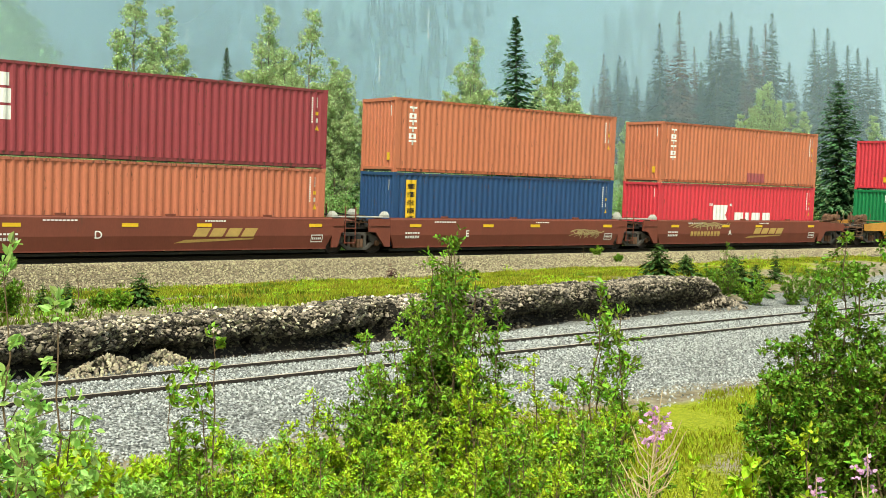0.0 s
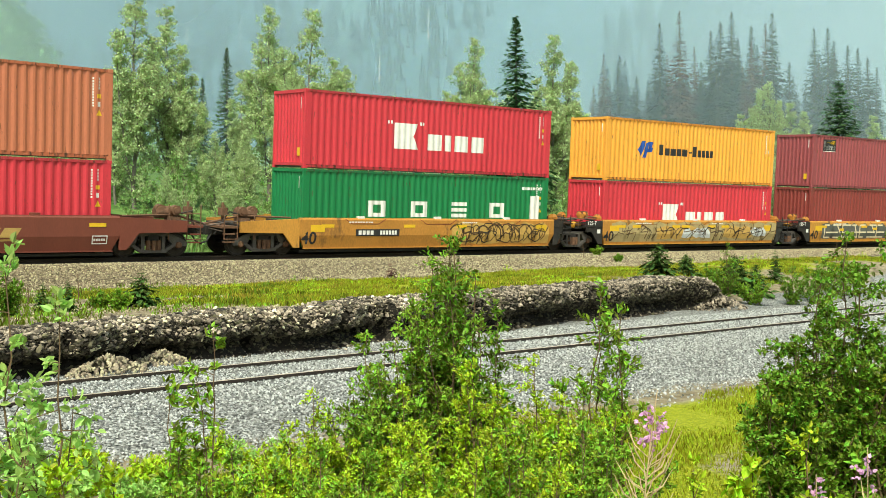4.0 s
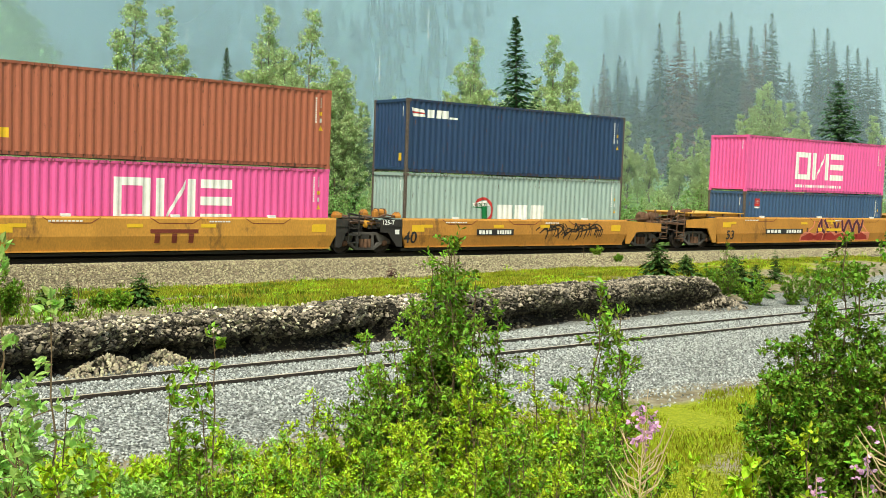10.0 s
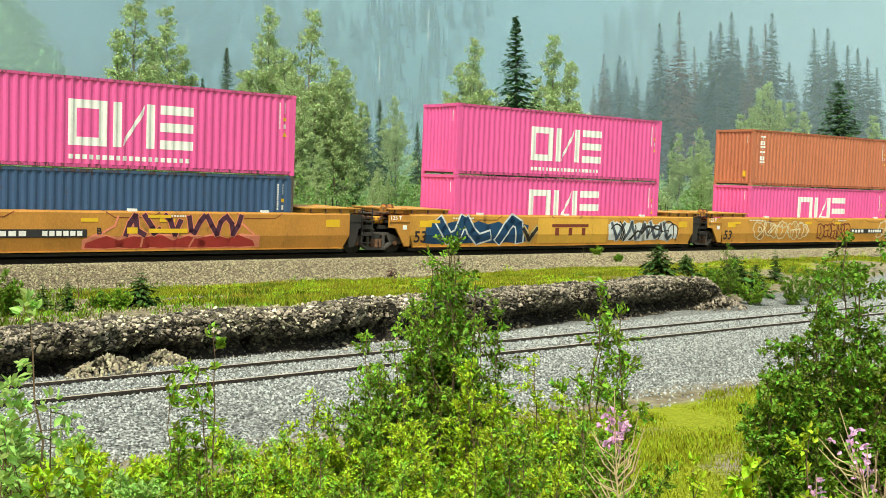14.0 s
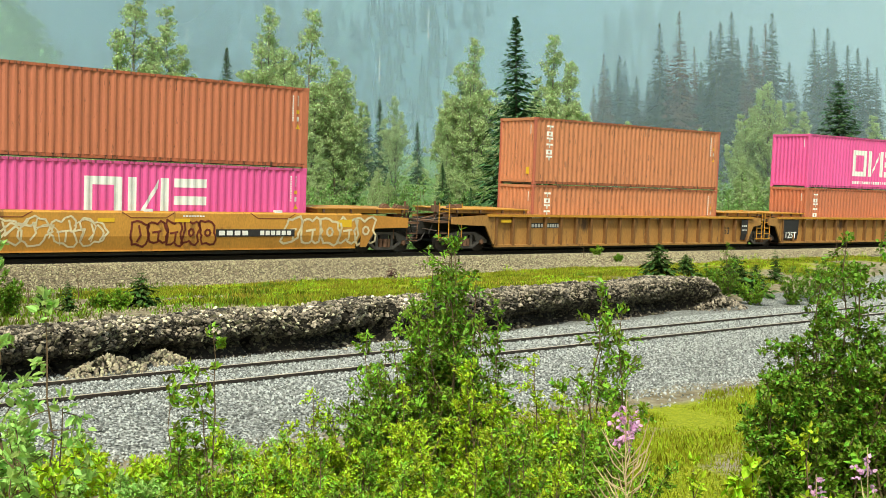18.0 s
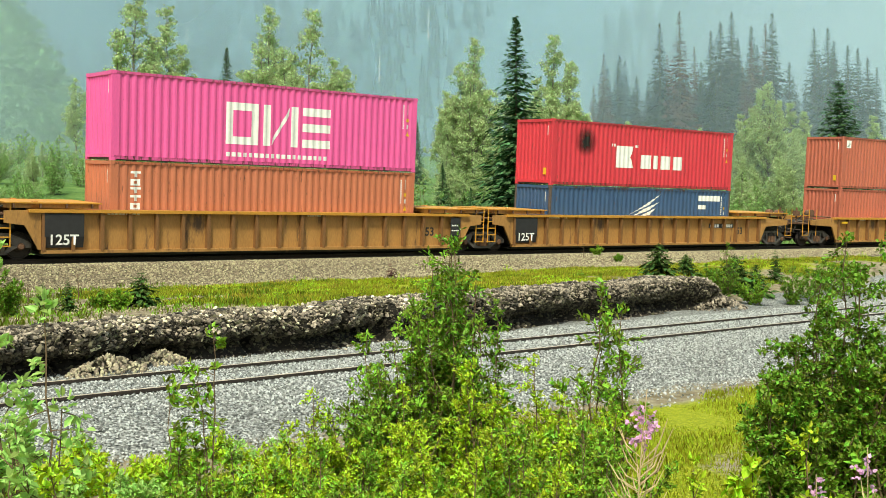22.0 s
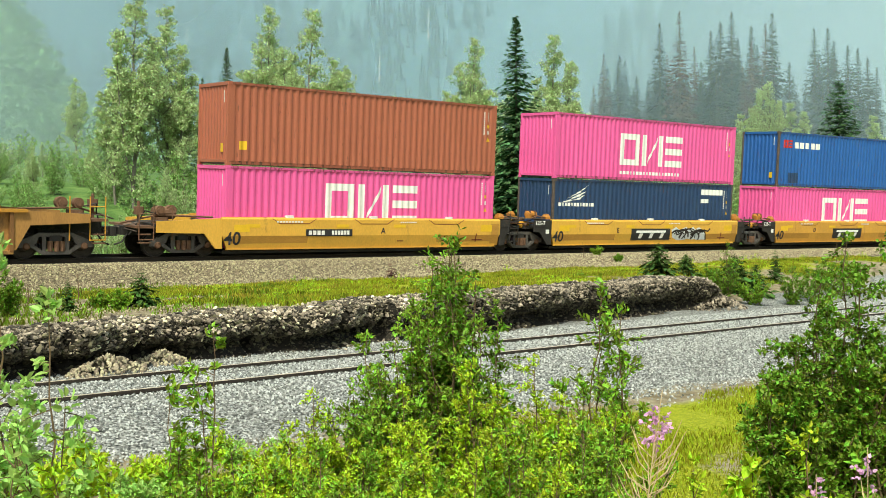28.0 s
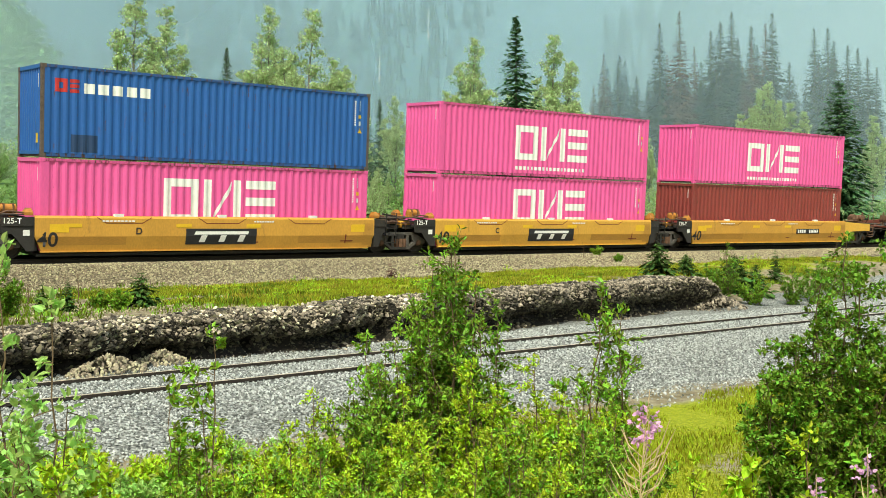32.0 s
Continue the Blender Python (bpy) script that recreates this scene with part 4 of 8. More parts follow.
                    part("valve_box", Geo().box(*X(half + 1.0, half + 1.3), -0.8, -0.5, top - 0.05, top + 0.08, 0.03), M_RUSTY, car)
                else:
                    part("tread_step", Geo().box(*X(half + 0.62, half + 1.1), -1.42, -1.1, 0.72, 0.76), M_DARK, car)
                    part("locking_bar", Geo().tube([(sgn * (half + 0.6), -1.15, top - 0.1), (sgn * (half + 1.0), -1.15, top - 0.32), (sgn * (half + 1.35), -1.1, top - 0.3)], 0.045), M_DARK, car)
            for y in (-1.2, 1.2):
                base = [(sgn * (half + 0.02 + dx), y + dy, top + 0.02) for dx, dy in ((0, -0.16), (0.26, -0.16), (0.26, 0.16), (0, 0.16))]
                tipr = [(sgn * (half + 0.07 + dx * 0.5), y + dy * 0.45, top + 0.25) for dx, dy in ((0, -0.16), (0.26, -0.16), (0.26, 0.16), (0, 0.16))]
                if sgn < 0:
                    base, tipr = base[::-1], tipr[::-1]
                part("corner_guide", Geo().loft([base, [(p[0], p[1], p[2] + 0.1) for p in base], tipr]), M_PLATE if style == "brown" else M_GUIDE, car)
            if style == "smooth":
                if sgn < 0:
                    rings = [[(sgn * (half + a), -0.72 + rr * math.cos(q * math.tau / 14), top + 0.2 + rr * math.sin(q * math.tau / 14)) for q in range(14)] for a, rr in ((0.34, 0.08), (0.38, 0.15), (0.86, 0.15), (0.9, 0.08))]
                    part("air_tank", Geo().loft(rings), M_GUIDE, car)
                    part("tank_strap", Geo().box(*X(half + 0.46, half + 0.5), -0.89, -0.55, top + 0.03, top + 0.37).box(*X(half + 0.74, half + 0.78), -0.89, -0.55, top + 0.03, top + 0.37), M_RUSTY, car)
                    part("valve_block", Geo().box(*X(half + 0.95, half + 1.15), -1.2, -0.95, top + 0.06, top + 0.26, 0.03), M_GUIDE, car)
                    part("brake_lever", Geo().tube([(sgn * (half + 0.3), -1.3, top + 0.1), (sgn * (half + 0.75), -1.32, top + 0.16), (sgn * (half + 1.1), -1.28, top + 0.04)], 0.03), M_RUSTY, car)
                else:
                    for x, up in ((0.5, 0.5), (0.82, 0.55), (1.02, 0.42)):
                        part("handrail_post", Geo().tube([(sgn * (half + x), 1.1, top - 0.15), (sgn * (half + x), 1.1, top + up)], 0.022), M_DARK, car)
                    part("ratchet_box", Geo().box(*X(half + 0.2, half + 0.48), -1.15, -0.8, top + 0.04, top + 0.2, 0.04), M_GUIDE, car)
                    part("chain_guard", Geo().tube([(sgn * (half + 0.3), -0.9, top + 0.14), (sgn * (half + 0.7), -1.05, top + 0.08), (sgn * (half + 1.05), -1.0, top - 0.1)], 0.035), M_RUSTY, car)
            part("brake_pipe", Geo().tube([(sgn * (half + 0.2), -1.1, top - 0.05), (sgn * (tx - 0.5), -0.9, top + 0.07), (sgn * tx, -0.6, top - 0.02)], 0.03), M_DARK, car)
            part("brake_pipe", Geo().tube([(sgn * (half + 0.2), 0.6, top - 0.05), (sgn * (tx - 0.2), 0.5, top + 0.1), (sgn * tx, 0.3, top - 0.05)], 0.035), M_DARK, car)
        else:
            part("coupler", Geo().box(*X(reach - 0.5, reach + 0.12), -0.13, 0.13, 0.72, 0.98, 0.03).box(*X(reach - 0.02, reach + 0.22), -0.2, 0.2, 0.68, 1.0, 0.04), M_DARK, car)
            part("brake_hose", Geo().tube([(sgn * (reach - 0.3), -0.4, 0.8), (sgn * (reach - 0.1), -0.42, 0.5), (sgn * (reach + 0.15), -0.35, 0.4)], 0.03), M_DARK, car)
            part("end_deck", Geo().box(*X(tip, reach - 0.25), -1.3, 1.3, top - 0.38, top - 0.3).box(*X(tip + 0.15, reach - 0.35), -1.33, -1.15, 0.5, 0.54).box(*X(tip + 0.15, reach - 0.35), -1.33, -1.15, 0.78, 0.82), M_RUSTY if style != "brown" else paint_m, car)
            g = Geo()
            for x in (reach - 0.35, reach - 0.85, tip - 0.6):
                g.tube([(sgn * x, -1.3, 0.6), (sgn * x, -1.3, top + 0.42)], 0.02)
            g.tube([(sgn * (reach - 0.35), -1.3, top + 0.1), (sgn * (reach - 0.85), -1.3, top + 0.1)], 0.018).tube([(sgn * (reach - 0.35), -1.3, 0.62), (sgn * (reach - 0.85), -1.3, 0.62)], 0.02)
            part("handrail", g, M_GRIP if ribbed else M_RUSTY, car)
            if style != "ribbed" and half < 7:
                rings = [[(sgn * (tip - 0.9 + a), -0.75 + rr * math.cos(q * math.tau / 14), top + 0.12 + rr * math.sin(q * math.tau / 14)) for q in range(14)] for a, rr in ((0, 0.16), (0.05, 0.22), (0.75, 0.22), (0.8, 0.16))]
                part("air_reservoir", Geo().loft(rings), M_RUSTY, car)
            g = Geo().tube([(sgn * (reach - 0.55), -0.7, top - 0.3), (sgn * (reach - 0.55), -0.7, top + 0.5)], 0.05).box(*X(reach - 0.7, reach - 0.42), -0.85, -0.55, top + 0.05, top + 0.32, 0.04)
            part("hand_brake", g, M_RUSTY, car)
            g = Geo().box(*X(tip - 0.5, tip - 0.1), -1.2, -0.6, top - 0.25, top - 0.02, 0.05).tube([(sgn * (half + 0.2), -1.1, top), (sgn * (tip - 0.2), -0.9, top + 0.05), (sgn * reach, -0.5, top - 0.25)], 0.035)
            part("brake_rigging", g, M_RUSTY, car)
            for k, (dx, rr) in enumerate(((0.25, 0.17), (0.72, 0.19))):
                part("brake_drum", Geo().lathe(-1.15 + 0.2 * k, [(0, 0.05), (0, rr * 0.6), (0.03, rr * 0.65), (0.03, rr), (0.28, rr), (0.3, 0.05)], 14, sgn * (tip - dx), top + 0.2), M_RUSTY, car)
            part("release_rod", Geo().tube([(sgn * (tip - 0.3), -1.25, top - 0.12), (sgn * (reach - 0.4), -1.2, top - 0.18), (sgn * (reach + 0.05), -0.9, top - 0.3)], 0.022), M_CAST, car)
            part("air_hose", Geo().tube([(sgn * (tip - 0.1), -1.1, top + 0.1), (sgn * (tip + 0.3), -1.15, top + 0.2), (sgn * (reach - 0.5), -0.9, top - 0.1), (sgn * (reach - 0.2), -0.8, 0.75)], 0.028), M_DARK, car)
            part("uncoupling_lever", Geo().tube([(sgn * (reach - 0.28), -1.28, 0.9), (sgn * (reach - 0.2), -0.3, 0.95), (sgn * (reach - 0.05), 0, 1.0)], 0.02), M_CAST, car)
    return car


# sooty smudge that thins out to its rim
M_SOOT = bpy.data.materials.new("soot")
M_SOOT.use_nodes = True
st = M_SOOT.node_tree
sb = st.nodes["Principled BSDF"]
sb.inputs["Base Color"].default_value = (0.012, 0.01, 0.01, 1)
s_tc, s_mp, s_gr, s_nz, s_mu = (st.nodes.new("ShaderNode" + k) for k in ("TexCoord", "Mapping", "TexGradient", "TexNoise", "Math"))
s_gr.gradient_type = "SPHERICAL"
s_mp.inputs["Location"].default_value, s_mp.inputs["Scale"].default_value = (-1, 0, -1), (2, 0, 2)
s_nz.inputs["Scale"].default_value, s_nz.inputs["Detail"].default_value = 3, 8
st.links.new(s_tc.outputs["Generated"], s_mp.inputs[0])
st.links.new(s_mp.outputs[0], s_gr.inputs[0])
st.links.new(s_tc.outputs["Object"], s_nz.inputs["Vector"])
s_mu.operation, s_mu.use_clamp = "MULTIPLY", True
s_m2 = st.nodes.new("ShaderNodeMath")
s_m2.operation = "MULTIPLY"
s_m2.inputs[1].default_value = 2.6
st.links.new(s_gr.outputs[1], s_m2.inputs[0])
st.links.new(s_m2.outputs[0], s_mu.inputs[0])
st.links.new(s_nz.outputs[0], s_mu.inputs[1])
st.links.new(s_mu.outputs[0], sb.inputs["Alpha"])


def truck(label="black cast-steel freight truck with two worn wheelsets"):
    """Two wheelsets in cast side frames with a sprung bolster; rail top at z = 0."""
    t = thing("truck", label, "rail truck", "trucks of the train")
    fr = [(-1.2, 0.52), (-1.2, 0.38), (-0.62, 0.38), (-0.42, 0.2), (0.42, 0.2), (0.62, 0.38), (1.2, 0.38), (1.2, 0.52), (1.0, 0.64), (0.5, 0.82), (-0.5, 0.82), (-1.0, 0.64)]
    for y in (-1.08, 0.94):
        sf = Geo().prism([(-1.2, 0.38), (-0.78, 0.38), (-0.6, 0.52), (-0.52, 0.72), (0.52, 0.72), (0.6, 0.52), (0.78, 0.38), (1.2, 0.38), (1.2, 0.52), (1.0, 0.64), (0.52, 0.84), (-0.52, 0.84), (-1.0, 0.64), (-1.2, 0.52)], y, y + 0.14)
        sf.prism([(-0.78, 0.4), (-0.42, 0.16), (0.42, 0.16), (0.78, 0.4), (0.66, 0.46), (0.4, 0.27), (-0.4, 0.27), (-0.66, 0.46)], y - 0.02, y + 0.16)
        for x in (-0.36, 0.36):
            sf.box(x - 0.06, x + 0.06, y, y + 0.14, 0.26, 0.73)
        part("side_frame", sf, M_FRAME, t)
        part("spring_nest", Geo().tube([(-0.17, y + 0.02, 0.26), (-0.17, y + 0.02, 0.58)], 0.085, 8).tube([(0.02, y - 0.02, 0.26), (0.02, y - 0.02, 0.58)], 0.085, 8).tube([(0.2, y + 0.02, 0.26), (0.2, y + 0.02, 0.58)], 0.085, 8), M_RUSTY, t)
        for x in (-0.9, 0.9):
            part("bearing_cap", Geo().lathe(y - 0.06 if y < 0 else y + 0.12, [(0, 0.08), (0.03, 0.11), (0.1, 0.12)], 12, x, 0.42), M_RUSTY, t)
    part("bolster", Geo().box(-0.2, 0.2, -1.1, 1.1, 0.58, 0.76, 0.03).box(-0.42, 0.42, -0.5, 0.5, 0.76, 0.92, 0.06), M_DARK, t)
    part("brake_beam", Geo().box(-0.42, -0.34, -0.8, 0.8, 0.34, 0.46).box(0.34, 0.42, -0.8, 0.8, 0.34, 0.46), M_DARK, t)
    for x in (-0.9, 0.9):
        w = part("wheelset", Geo().lathe(-1.0, [(0, 0.07), (2.0, 0.07)], 10), M_WHEEL, t)
        w.location = (x, 0, 0.42)
        for y in (-0.82, 0.69):
            prof = [(0, 0.1), (0, 0.16), (0.03, 0.2), (0.03, 0.36), (0, 0.38), (0, 0.42), (0.1, 0.425), (0.11, 0.45), (0.135, 0.45), (0.135, 0.38), (0.09, 0.36), (0.09, 0.2), (0.13, 0.16), (0.13, 0.1)]
            if y > 0:
                prof = [(0.135 - a, r) for a, r in reversed(prof)]
            part("wheel", Geo().lathe(y, prof, 20), M_WHEEL, w)
    return t


# ---- the train ----
HC, ST = 2.896, 2.591
ART40, ART53 = (7.77, 7.5, False), (9.75, 9.45, False)
END40, END53 = (7.6, 9.55, True), (9.7, 11.5, True)
END40L, END53L = (7.6, 9.55, True), (9.7, 11.45, True)
BASE = 0.30
# place along the line at the start, upper box, lower box, car
TRAIN = [
    (-12.62, ("maroon", HC, "faded maroon corrugated container stacked on another", "slab_column"), ("clay", HC, "pale clay-red container sitting in a brown well car", ""), ("brown", 6.3, 1.40, ART40, ART40, "D")),
    (2.65, ("orange", HC, "rust-orange container stacked on a navy one", "stacked"), ("navy", HC, "navy blue container with an amber panel in a brown well car", "amber_panel"), ("brown", 6.3, 1.40, ART40, ART40, "E")),
    (17.95, ("orange", HC, "rust-orange container with a dark patch stacked on a red one", "stacked"), ("red", HC, "bright red container with white lettering blocks in a brown well car", "tall_serif_low"), ("brown", 6.3, 1.40, ART40, END40, "A")),
    (37.28, ("red", HC, "bright red container with white lettering blocks stacked on a green one", "tall_serif"), ("green", HC, "green container with wide white marks in a yellow well car", "wide_row"), ("smooth", 6.3, 1.38, END40L, ART40, "s1")),
]
TRAIN += [
    (52.92, ("amber", HC, "amber-yellow container with a blue emblem stacked on a red one", "twin_fold"), ("red", HC, "bright red container with white blocks in a graffitied well car", "tall_serif_low"), ("smooth", 6.3, 1.38, ART40, ART40, "s2")),
    (68.46, ("plum", HC, "dull plum-red container with a small black and yellow sign", "panel_sign"), ("oxide", HC, "oxide-red container in a graffitied yellow well car", ""), ("smooth", 6.3, 1.38, ART40, ART40, "s3")),
    (83.87, ("brown", HC, "red-brown container stacked on a magenta one", "low_label"), ("pink", HC, "magenta container with white block marks in a yellow well car", "square_ring_low"), ("smooth", 6.3, 1.38, ART40, ART40, "s4")),
    (99.54, ("ink", HC, "dark navy container with a small white flag mark", "flag_bar"), ("mint", HC, "pale grey-green container with a roundel in a yellow well car", "roundel"), ("smooth", 6.3, 1.38, ART40, END40, "s5")),
    (120.65, ("pink", HC, "magenta container with white block marks on a slate one", "square_ring"), ("slate", ST, "slate blue container with a red tag in an orange well car", "small_tag"), ("smooth", 8.4, 1.56, END53L, ART53, "l1")),
    (140.3, ("pink", HC, "magenta container with white block marks stacked on its like", "square_ring"), ("pink", HC, "magenta container with white block marks in a sprayed well car", "square_ring_low"), ("smooth", 8.4, 1.56, ART53, ART53, "l2")),
]
TRAIN += [
    (159.3, ("orange", HC, "rust-orange container stacked on a magenta one", "stacked"), ("pink", HC, "magenta container with white block marks in a sprayed car", "square_ring_low"), ("smooth", 8.4, 1.56, ART53, END53, "l3")),
    (182.68, ("rust", HC, "rust-streaked orange container stacked on its like", "stacked"), ("rust", ST, "weathered orange container in a ribbed ochre well car", "stacked"), ("ribbed", 8.3, 1.60, END53L, ART53, "r1")),
    (202.15, ("pink", HC, "magenta container with white block marks stacked on an orange one", "square_ring"), ("orange", HC, "rust-orange container in a ribbed ochre well car", "stacked"), ("ribbed", 8.3, 1.60, ART53, ART53, "r2")),
    (221.64, ("red", HC, "bright red container with a sooty smudge stacked on a navy one", "tall_serif"), ("slate", ST, "navy container with a white wing emblem in a ribbed well car", "wing"), ("ribbed", 8.3, 1.60, ART53, END53, "r3")),
    (243.15, ("brick", HC, "brick-red container with a small green tag stacked on its like", "square_tag"), ("brick", HC, "brick-red container in a short ribbed well car", ""), ("ribbed", 6.5, 1.60, (7.9, 9.7, True), (7.9, 9.75, True), "r4")),
]
TRAIN += [
    (262.92, ("brown", HC, "red-brown container with a yellow label stacked on a magenta one", "low_label"), ("pink", HC, "magenta container with white block marks in a yellow well car", "square_ring_low"), ("smooth", 6.3, 1.38, END40L, ART40, "c1")),
    (278.5, ("pink", HC, "magenta container with white block marks above a navy one", "square_ring"), ("ink", HC, "dark navy container with a white wing in a yellow car", "wing_small"), ("smooth", 6.3, 1.38, ART40, ART40, "c2")),
    (294.2, ("blue", HC, "blue container with red and white marks and brown corner posts", "round_row"), ("pink", HC, "magenta container with white block marks in a yellow well car", "square_ring_low"), ("smooth", 6.3, 1.38, ART40, ART40, "c3")),
    (309.77, ("pink", HC, "magenta container with white block marks stacked on its like", "square_ring"), ("pink", HC, "magenta container with white block marks in a yellow well car", "square_ring_low"), ("smooth", 6.3, 1.38, ART40, ART40, "c4")),
    (325.3, ("pink", HC, "magenta container with white block marks above an oxide-red one", "square_ring"), ("oxide", HC, "oxide-red container in a yellow well car", ""), ("smooth", 6.3, 1.38, ART40, END40, "c5")),
    (345.4, None, None, ("brown", 6.3, 1.40, END40L, ART40, "x")),
]
FRAMES = {("blue", HC): "steel", ("mint", HC): "steel", ("slate", ST): "steel", ("ink", HC): "steel", ("rust", HC): "brick", ("rust", ST): "brick"}
CAR_LABEL = {"brown": "weathered brown well car with faded gold marks", "smooth": "weathered yellow well car with smooth sides", "ribbed": "ochre well car with ribbed sides and yellow top chords"}
MOVERS = []
TRUCKS = []
M_SPRAY = {k: mat("spray_" + k, lin(*c), 0.6, 0, 0.25, 3, 30, 0) for k, c in dict(silver=(182, 164, 118), gold=(196, 172, 104), black=(46, 40, 36), cream=(226, 214, 180), red=(178, 58, 54), purple=(80, 40, 60), teal=(24, 66, 104), white=(214, 220, 222), tan=(204, 166, 92), rust=(118, 52, 38), umber=(92, 70, 44), grey=(96, 98, 92), blush=(226, 138, 112), ash=(86, 96, 106)).items()}


def dress(car, code, style, half, top):
    """Painted marks on a car's near side."""
    f = fold_decal
    f("reflector", [rect(x, x + 0.55, top - 0.34, top - 0.22) for x in ((-half + 0.9, -1.7, 0.9, half - 1.0) if style != "ribbed" else (-half + 0.3,))], car, M_YELLOW, -1.462 if style != "ribbed" else -1.475)
    f("small_print", bars(-half + 2.1, -half + 3.2, top - 0.16, top - 0.11, 9) + bars(1.2, 2.0, top - 0.16, top - 0.11, 8), car, M_WHITE, -1.459 if style != "ribbed" else -1.336)
    if style == "brown":
        f("swoosh", [[(0.1, 0.5), (3.0, 0.62), (3.1, 0.68), (0.5, 0.62)]] + [rect(x, x + 0.5, 0.72, 1.02, 0.18) for x in (0.75, 1.35, 1.95, 2.55)], car, M_GOLD, label="faded gold emblem") if code in "DA" else f("sprayed_outline", wild(3.4, 5.0, 0.55, 0.98, 16, 0.035, random.Random(5)), car, M_SPRAY["silver"], -1.459)
        if code == "A":
            f("sprayed_outline", wild(-3.9, -1.6, 0.92, 1.3, 18, 0.035, random.Random(8)), car, M_SPRAY["silver"], -1.459)
            f("number_bar", bars(-4.0, -1.8, 0.62, 0.86, 9), car, M_GOLD)
        if len(code) == 1 and code in "DEA":
            words(code, -2.6 if code != "A" else -1.2, 0.68, 0.26, car, M_WHITE)
        f("stencil", ring_mark(5.4, 5.9, 0.5, 0.78, 0.03) + bars(5.45, 5.85, 0.6, 0.68, 5) + bars(-5.6, -4.9, 0.62, 0.72, 6) + bars(-5.6, -4.9, 0.8, 0.86, 6), car, M_WHITE, -1.459)
    elif style == "smooth":
        big = half > 7
        if big:
            words("53", -7.65 if code == "l1" else -8.2, 0.46, 0.46, car, M_BLACK)
        else:
            words("40", -6.22, 0.44, 0.46, car, M_BLACK)
        if code in ("s2", "s3", "s4", "s5", "c2", "c3", "c4", "c5", "l2", "l3"):
            words("125-T" if not big else "125 T", -half - 0.95, top - 0.22, 0.17, car, M_WHITE, -1.452, slope=False)
            f("end_plate", [rect(-half - 0.35, -half - 0.15, top - 0.6, top - 0.42)], car, M_WHITE)
        f("yellow_patch", [rect(-half + 0.45, -half + 1.05, top - 0.5, top - 0.24), rect(half - 1.05, half - 0.45, top - 0.5, top - 0.24)], car, M_YELLOW)
        f("hatch_line", [r for x in (-0.55 * half, 0.0, 0.55 * half) for r in stroke([(x - 0.9, top - 0.02), (x - 0.6, top - 0.2), (x + 0.6, top - 0.2), (x + 0.9, top - 0.02)], 0.025)], car, M_SPRAY["rust"], -1.457)
        for key, x in dict(c1=(0.3,), c2=(-2.3,), c3=(-3.1,), c4=(-3.2,), l1=(-1.2,)).items():
            if key == code:
                words({"c1": "A", "c2": "E", "c3": "D", "c4": "C", "l1": "B"}[key], x[0], 0.82, 0.22, car, M_BLACK, -1.464)
        if code in ("s1", "s5", "l1", "l3", "c1", "c5"):
            x = {"s1": -3.9, "s5": -2.6, "l1": -4.6, "l3": 2.4, "c1": -3.0, "c5": 1.9}[code]
            w = 2.0 if not big else 3.1
            f("number_panel", [rect(x, x + w, 0.72, 0.98)], car, M_BLACK, -1.462)
            f("number_bar", bars(x + 0.12, x + w * 0.42, 0.77, 0.93, 4) + bars(x + w * 0.55, x + w - 0.1, 0.77, 0.93, 6), car, M_WHITE, -1.466)
        if code in ("c2", "c3", "c4"):
            x = -1.35
            f("emblem_panel", [rect(x, x + 2.65, 0.46, 1.0, 0.0)], car, M_BLACK, -1.462)
            f("emblem", [rect(x + 0.3, x + 2.3, 0.8, 0.91, 0.05)] + [rect(x + 0.48 + i * 0.72, x + 0.7 + i * 0.72, 0.54, 0.77, 0.08) for i in range(3)], car, M_WHITE, -1.466)
        if code == "s4":
            f("emblem", [rect(-0.9, 0.8, 0.86, 0.98)] + [rect(-0.74 + i * 0.6, -0.56 + i * 0.6, 0.52, 0.84) for i in range(3)], car, M_SPRAY["rust"], -1.466)
        if code[0] == "c":
            k = int(code[1])
            f("dull_patch", [rect(-half + 0.3, -3.4 + 0.5 * (k % 3), 0.27, 0.74)], car, M_TTXD, -1.453)
            f("dull_patch", [rect(2.4 + 0.6 * (k % 2), half - 0.3, 0.27, 0.74)], car, M_TTXD, -1.453)
            f("dull_patch", [rect(half - 0.5, half - 0.06, 0.3, 1.2)], car, M_TTXD, -1.454)
            f("dark_streak", [rect(half - 1.5, half - 0.95, 0.52, 0.56, 0.02), rect(half - 1.3, half - 1.25, 0.45, 0.8), rect(1.1, 1.4, 0.5, 0.54)], car, M_SPRAY["rust"], -1.459)
        S = M_SPRAY
        if code == "s1":
            g1 = random.Random(11)
            f("sprayed_back", lumps(0.8, 6.0, 0.34, 1.3, 6, g1), car, S["tan"], -1.455)
            f("sprayed_outline", wild(0.9, 5.8, 0.36, 1.28, 22, 0.05, g1), car, S["umber"], -1.459)
            f("sprayed_outline", scrawl(1.2, 5.6, 0.42, 1.22, 5, 0.035, g1), car, S["black"], -1.462)
        if code == "s2":
            g2 = random.Random(12)
            f("sprayed_back", lumps(-5.7, 6.1, 0.3, 1.34, 13, g2), car, S["silver"], -1.454)
            f("sprayed_fill", lumps(-2.6, 0.2, 0.42, 1.16, 3, g2, 0.1) + lumps(2.2, 4.2, 0.42, 1.16, 2, g2, 0.1), car, S["tan"], -1.456)
            f("sprayed_light", lumps(-0.9, 1.0, 0.5, 1.05, 3, g2, 0.1) + lumps(4.3, 5.4, 0.55, 1.05, 2, g2, 0.1), car, S["white"], -1.458)
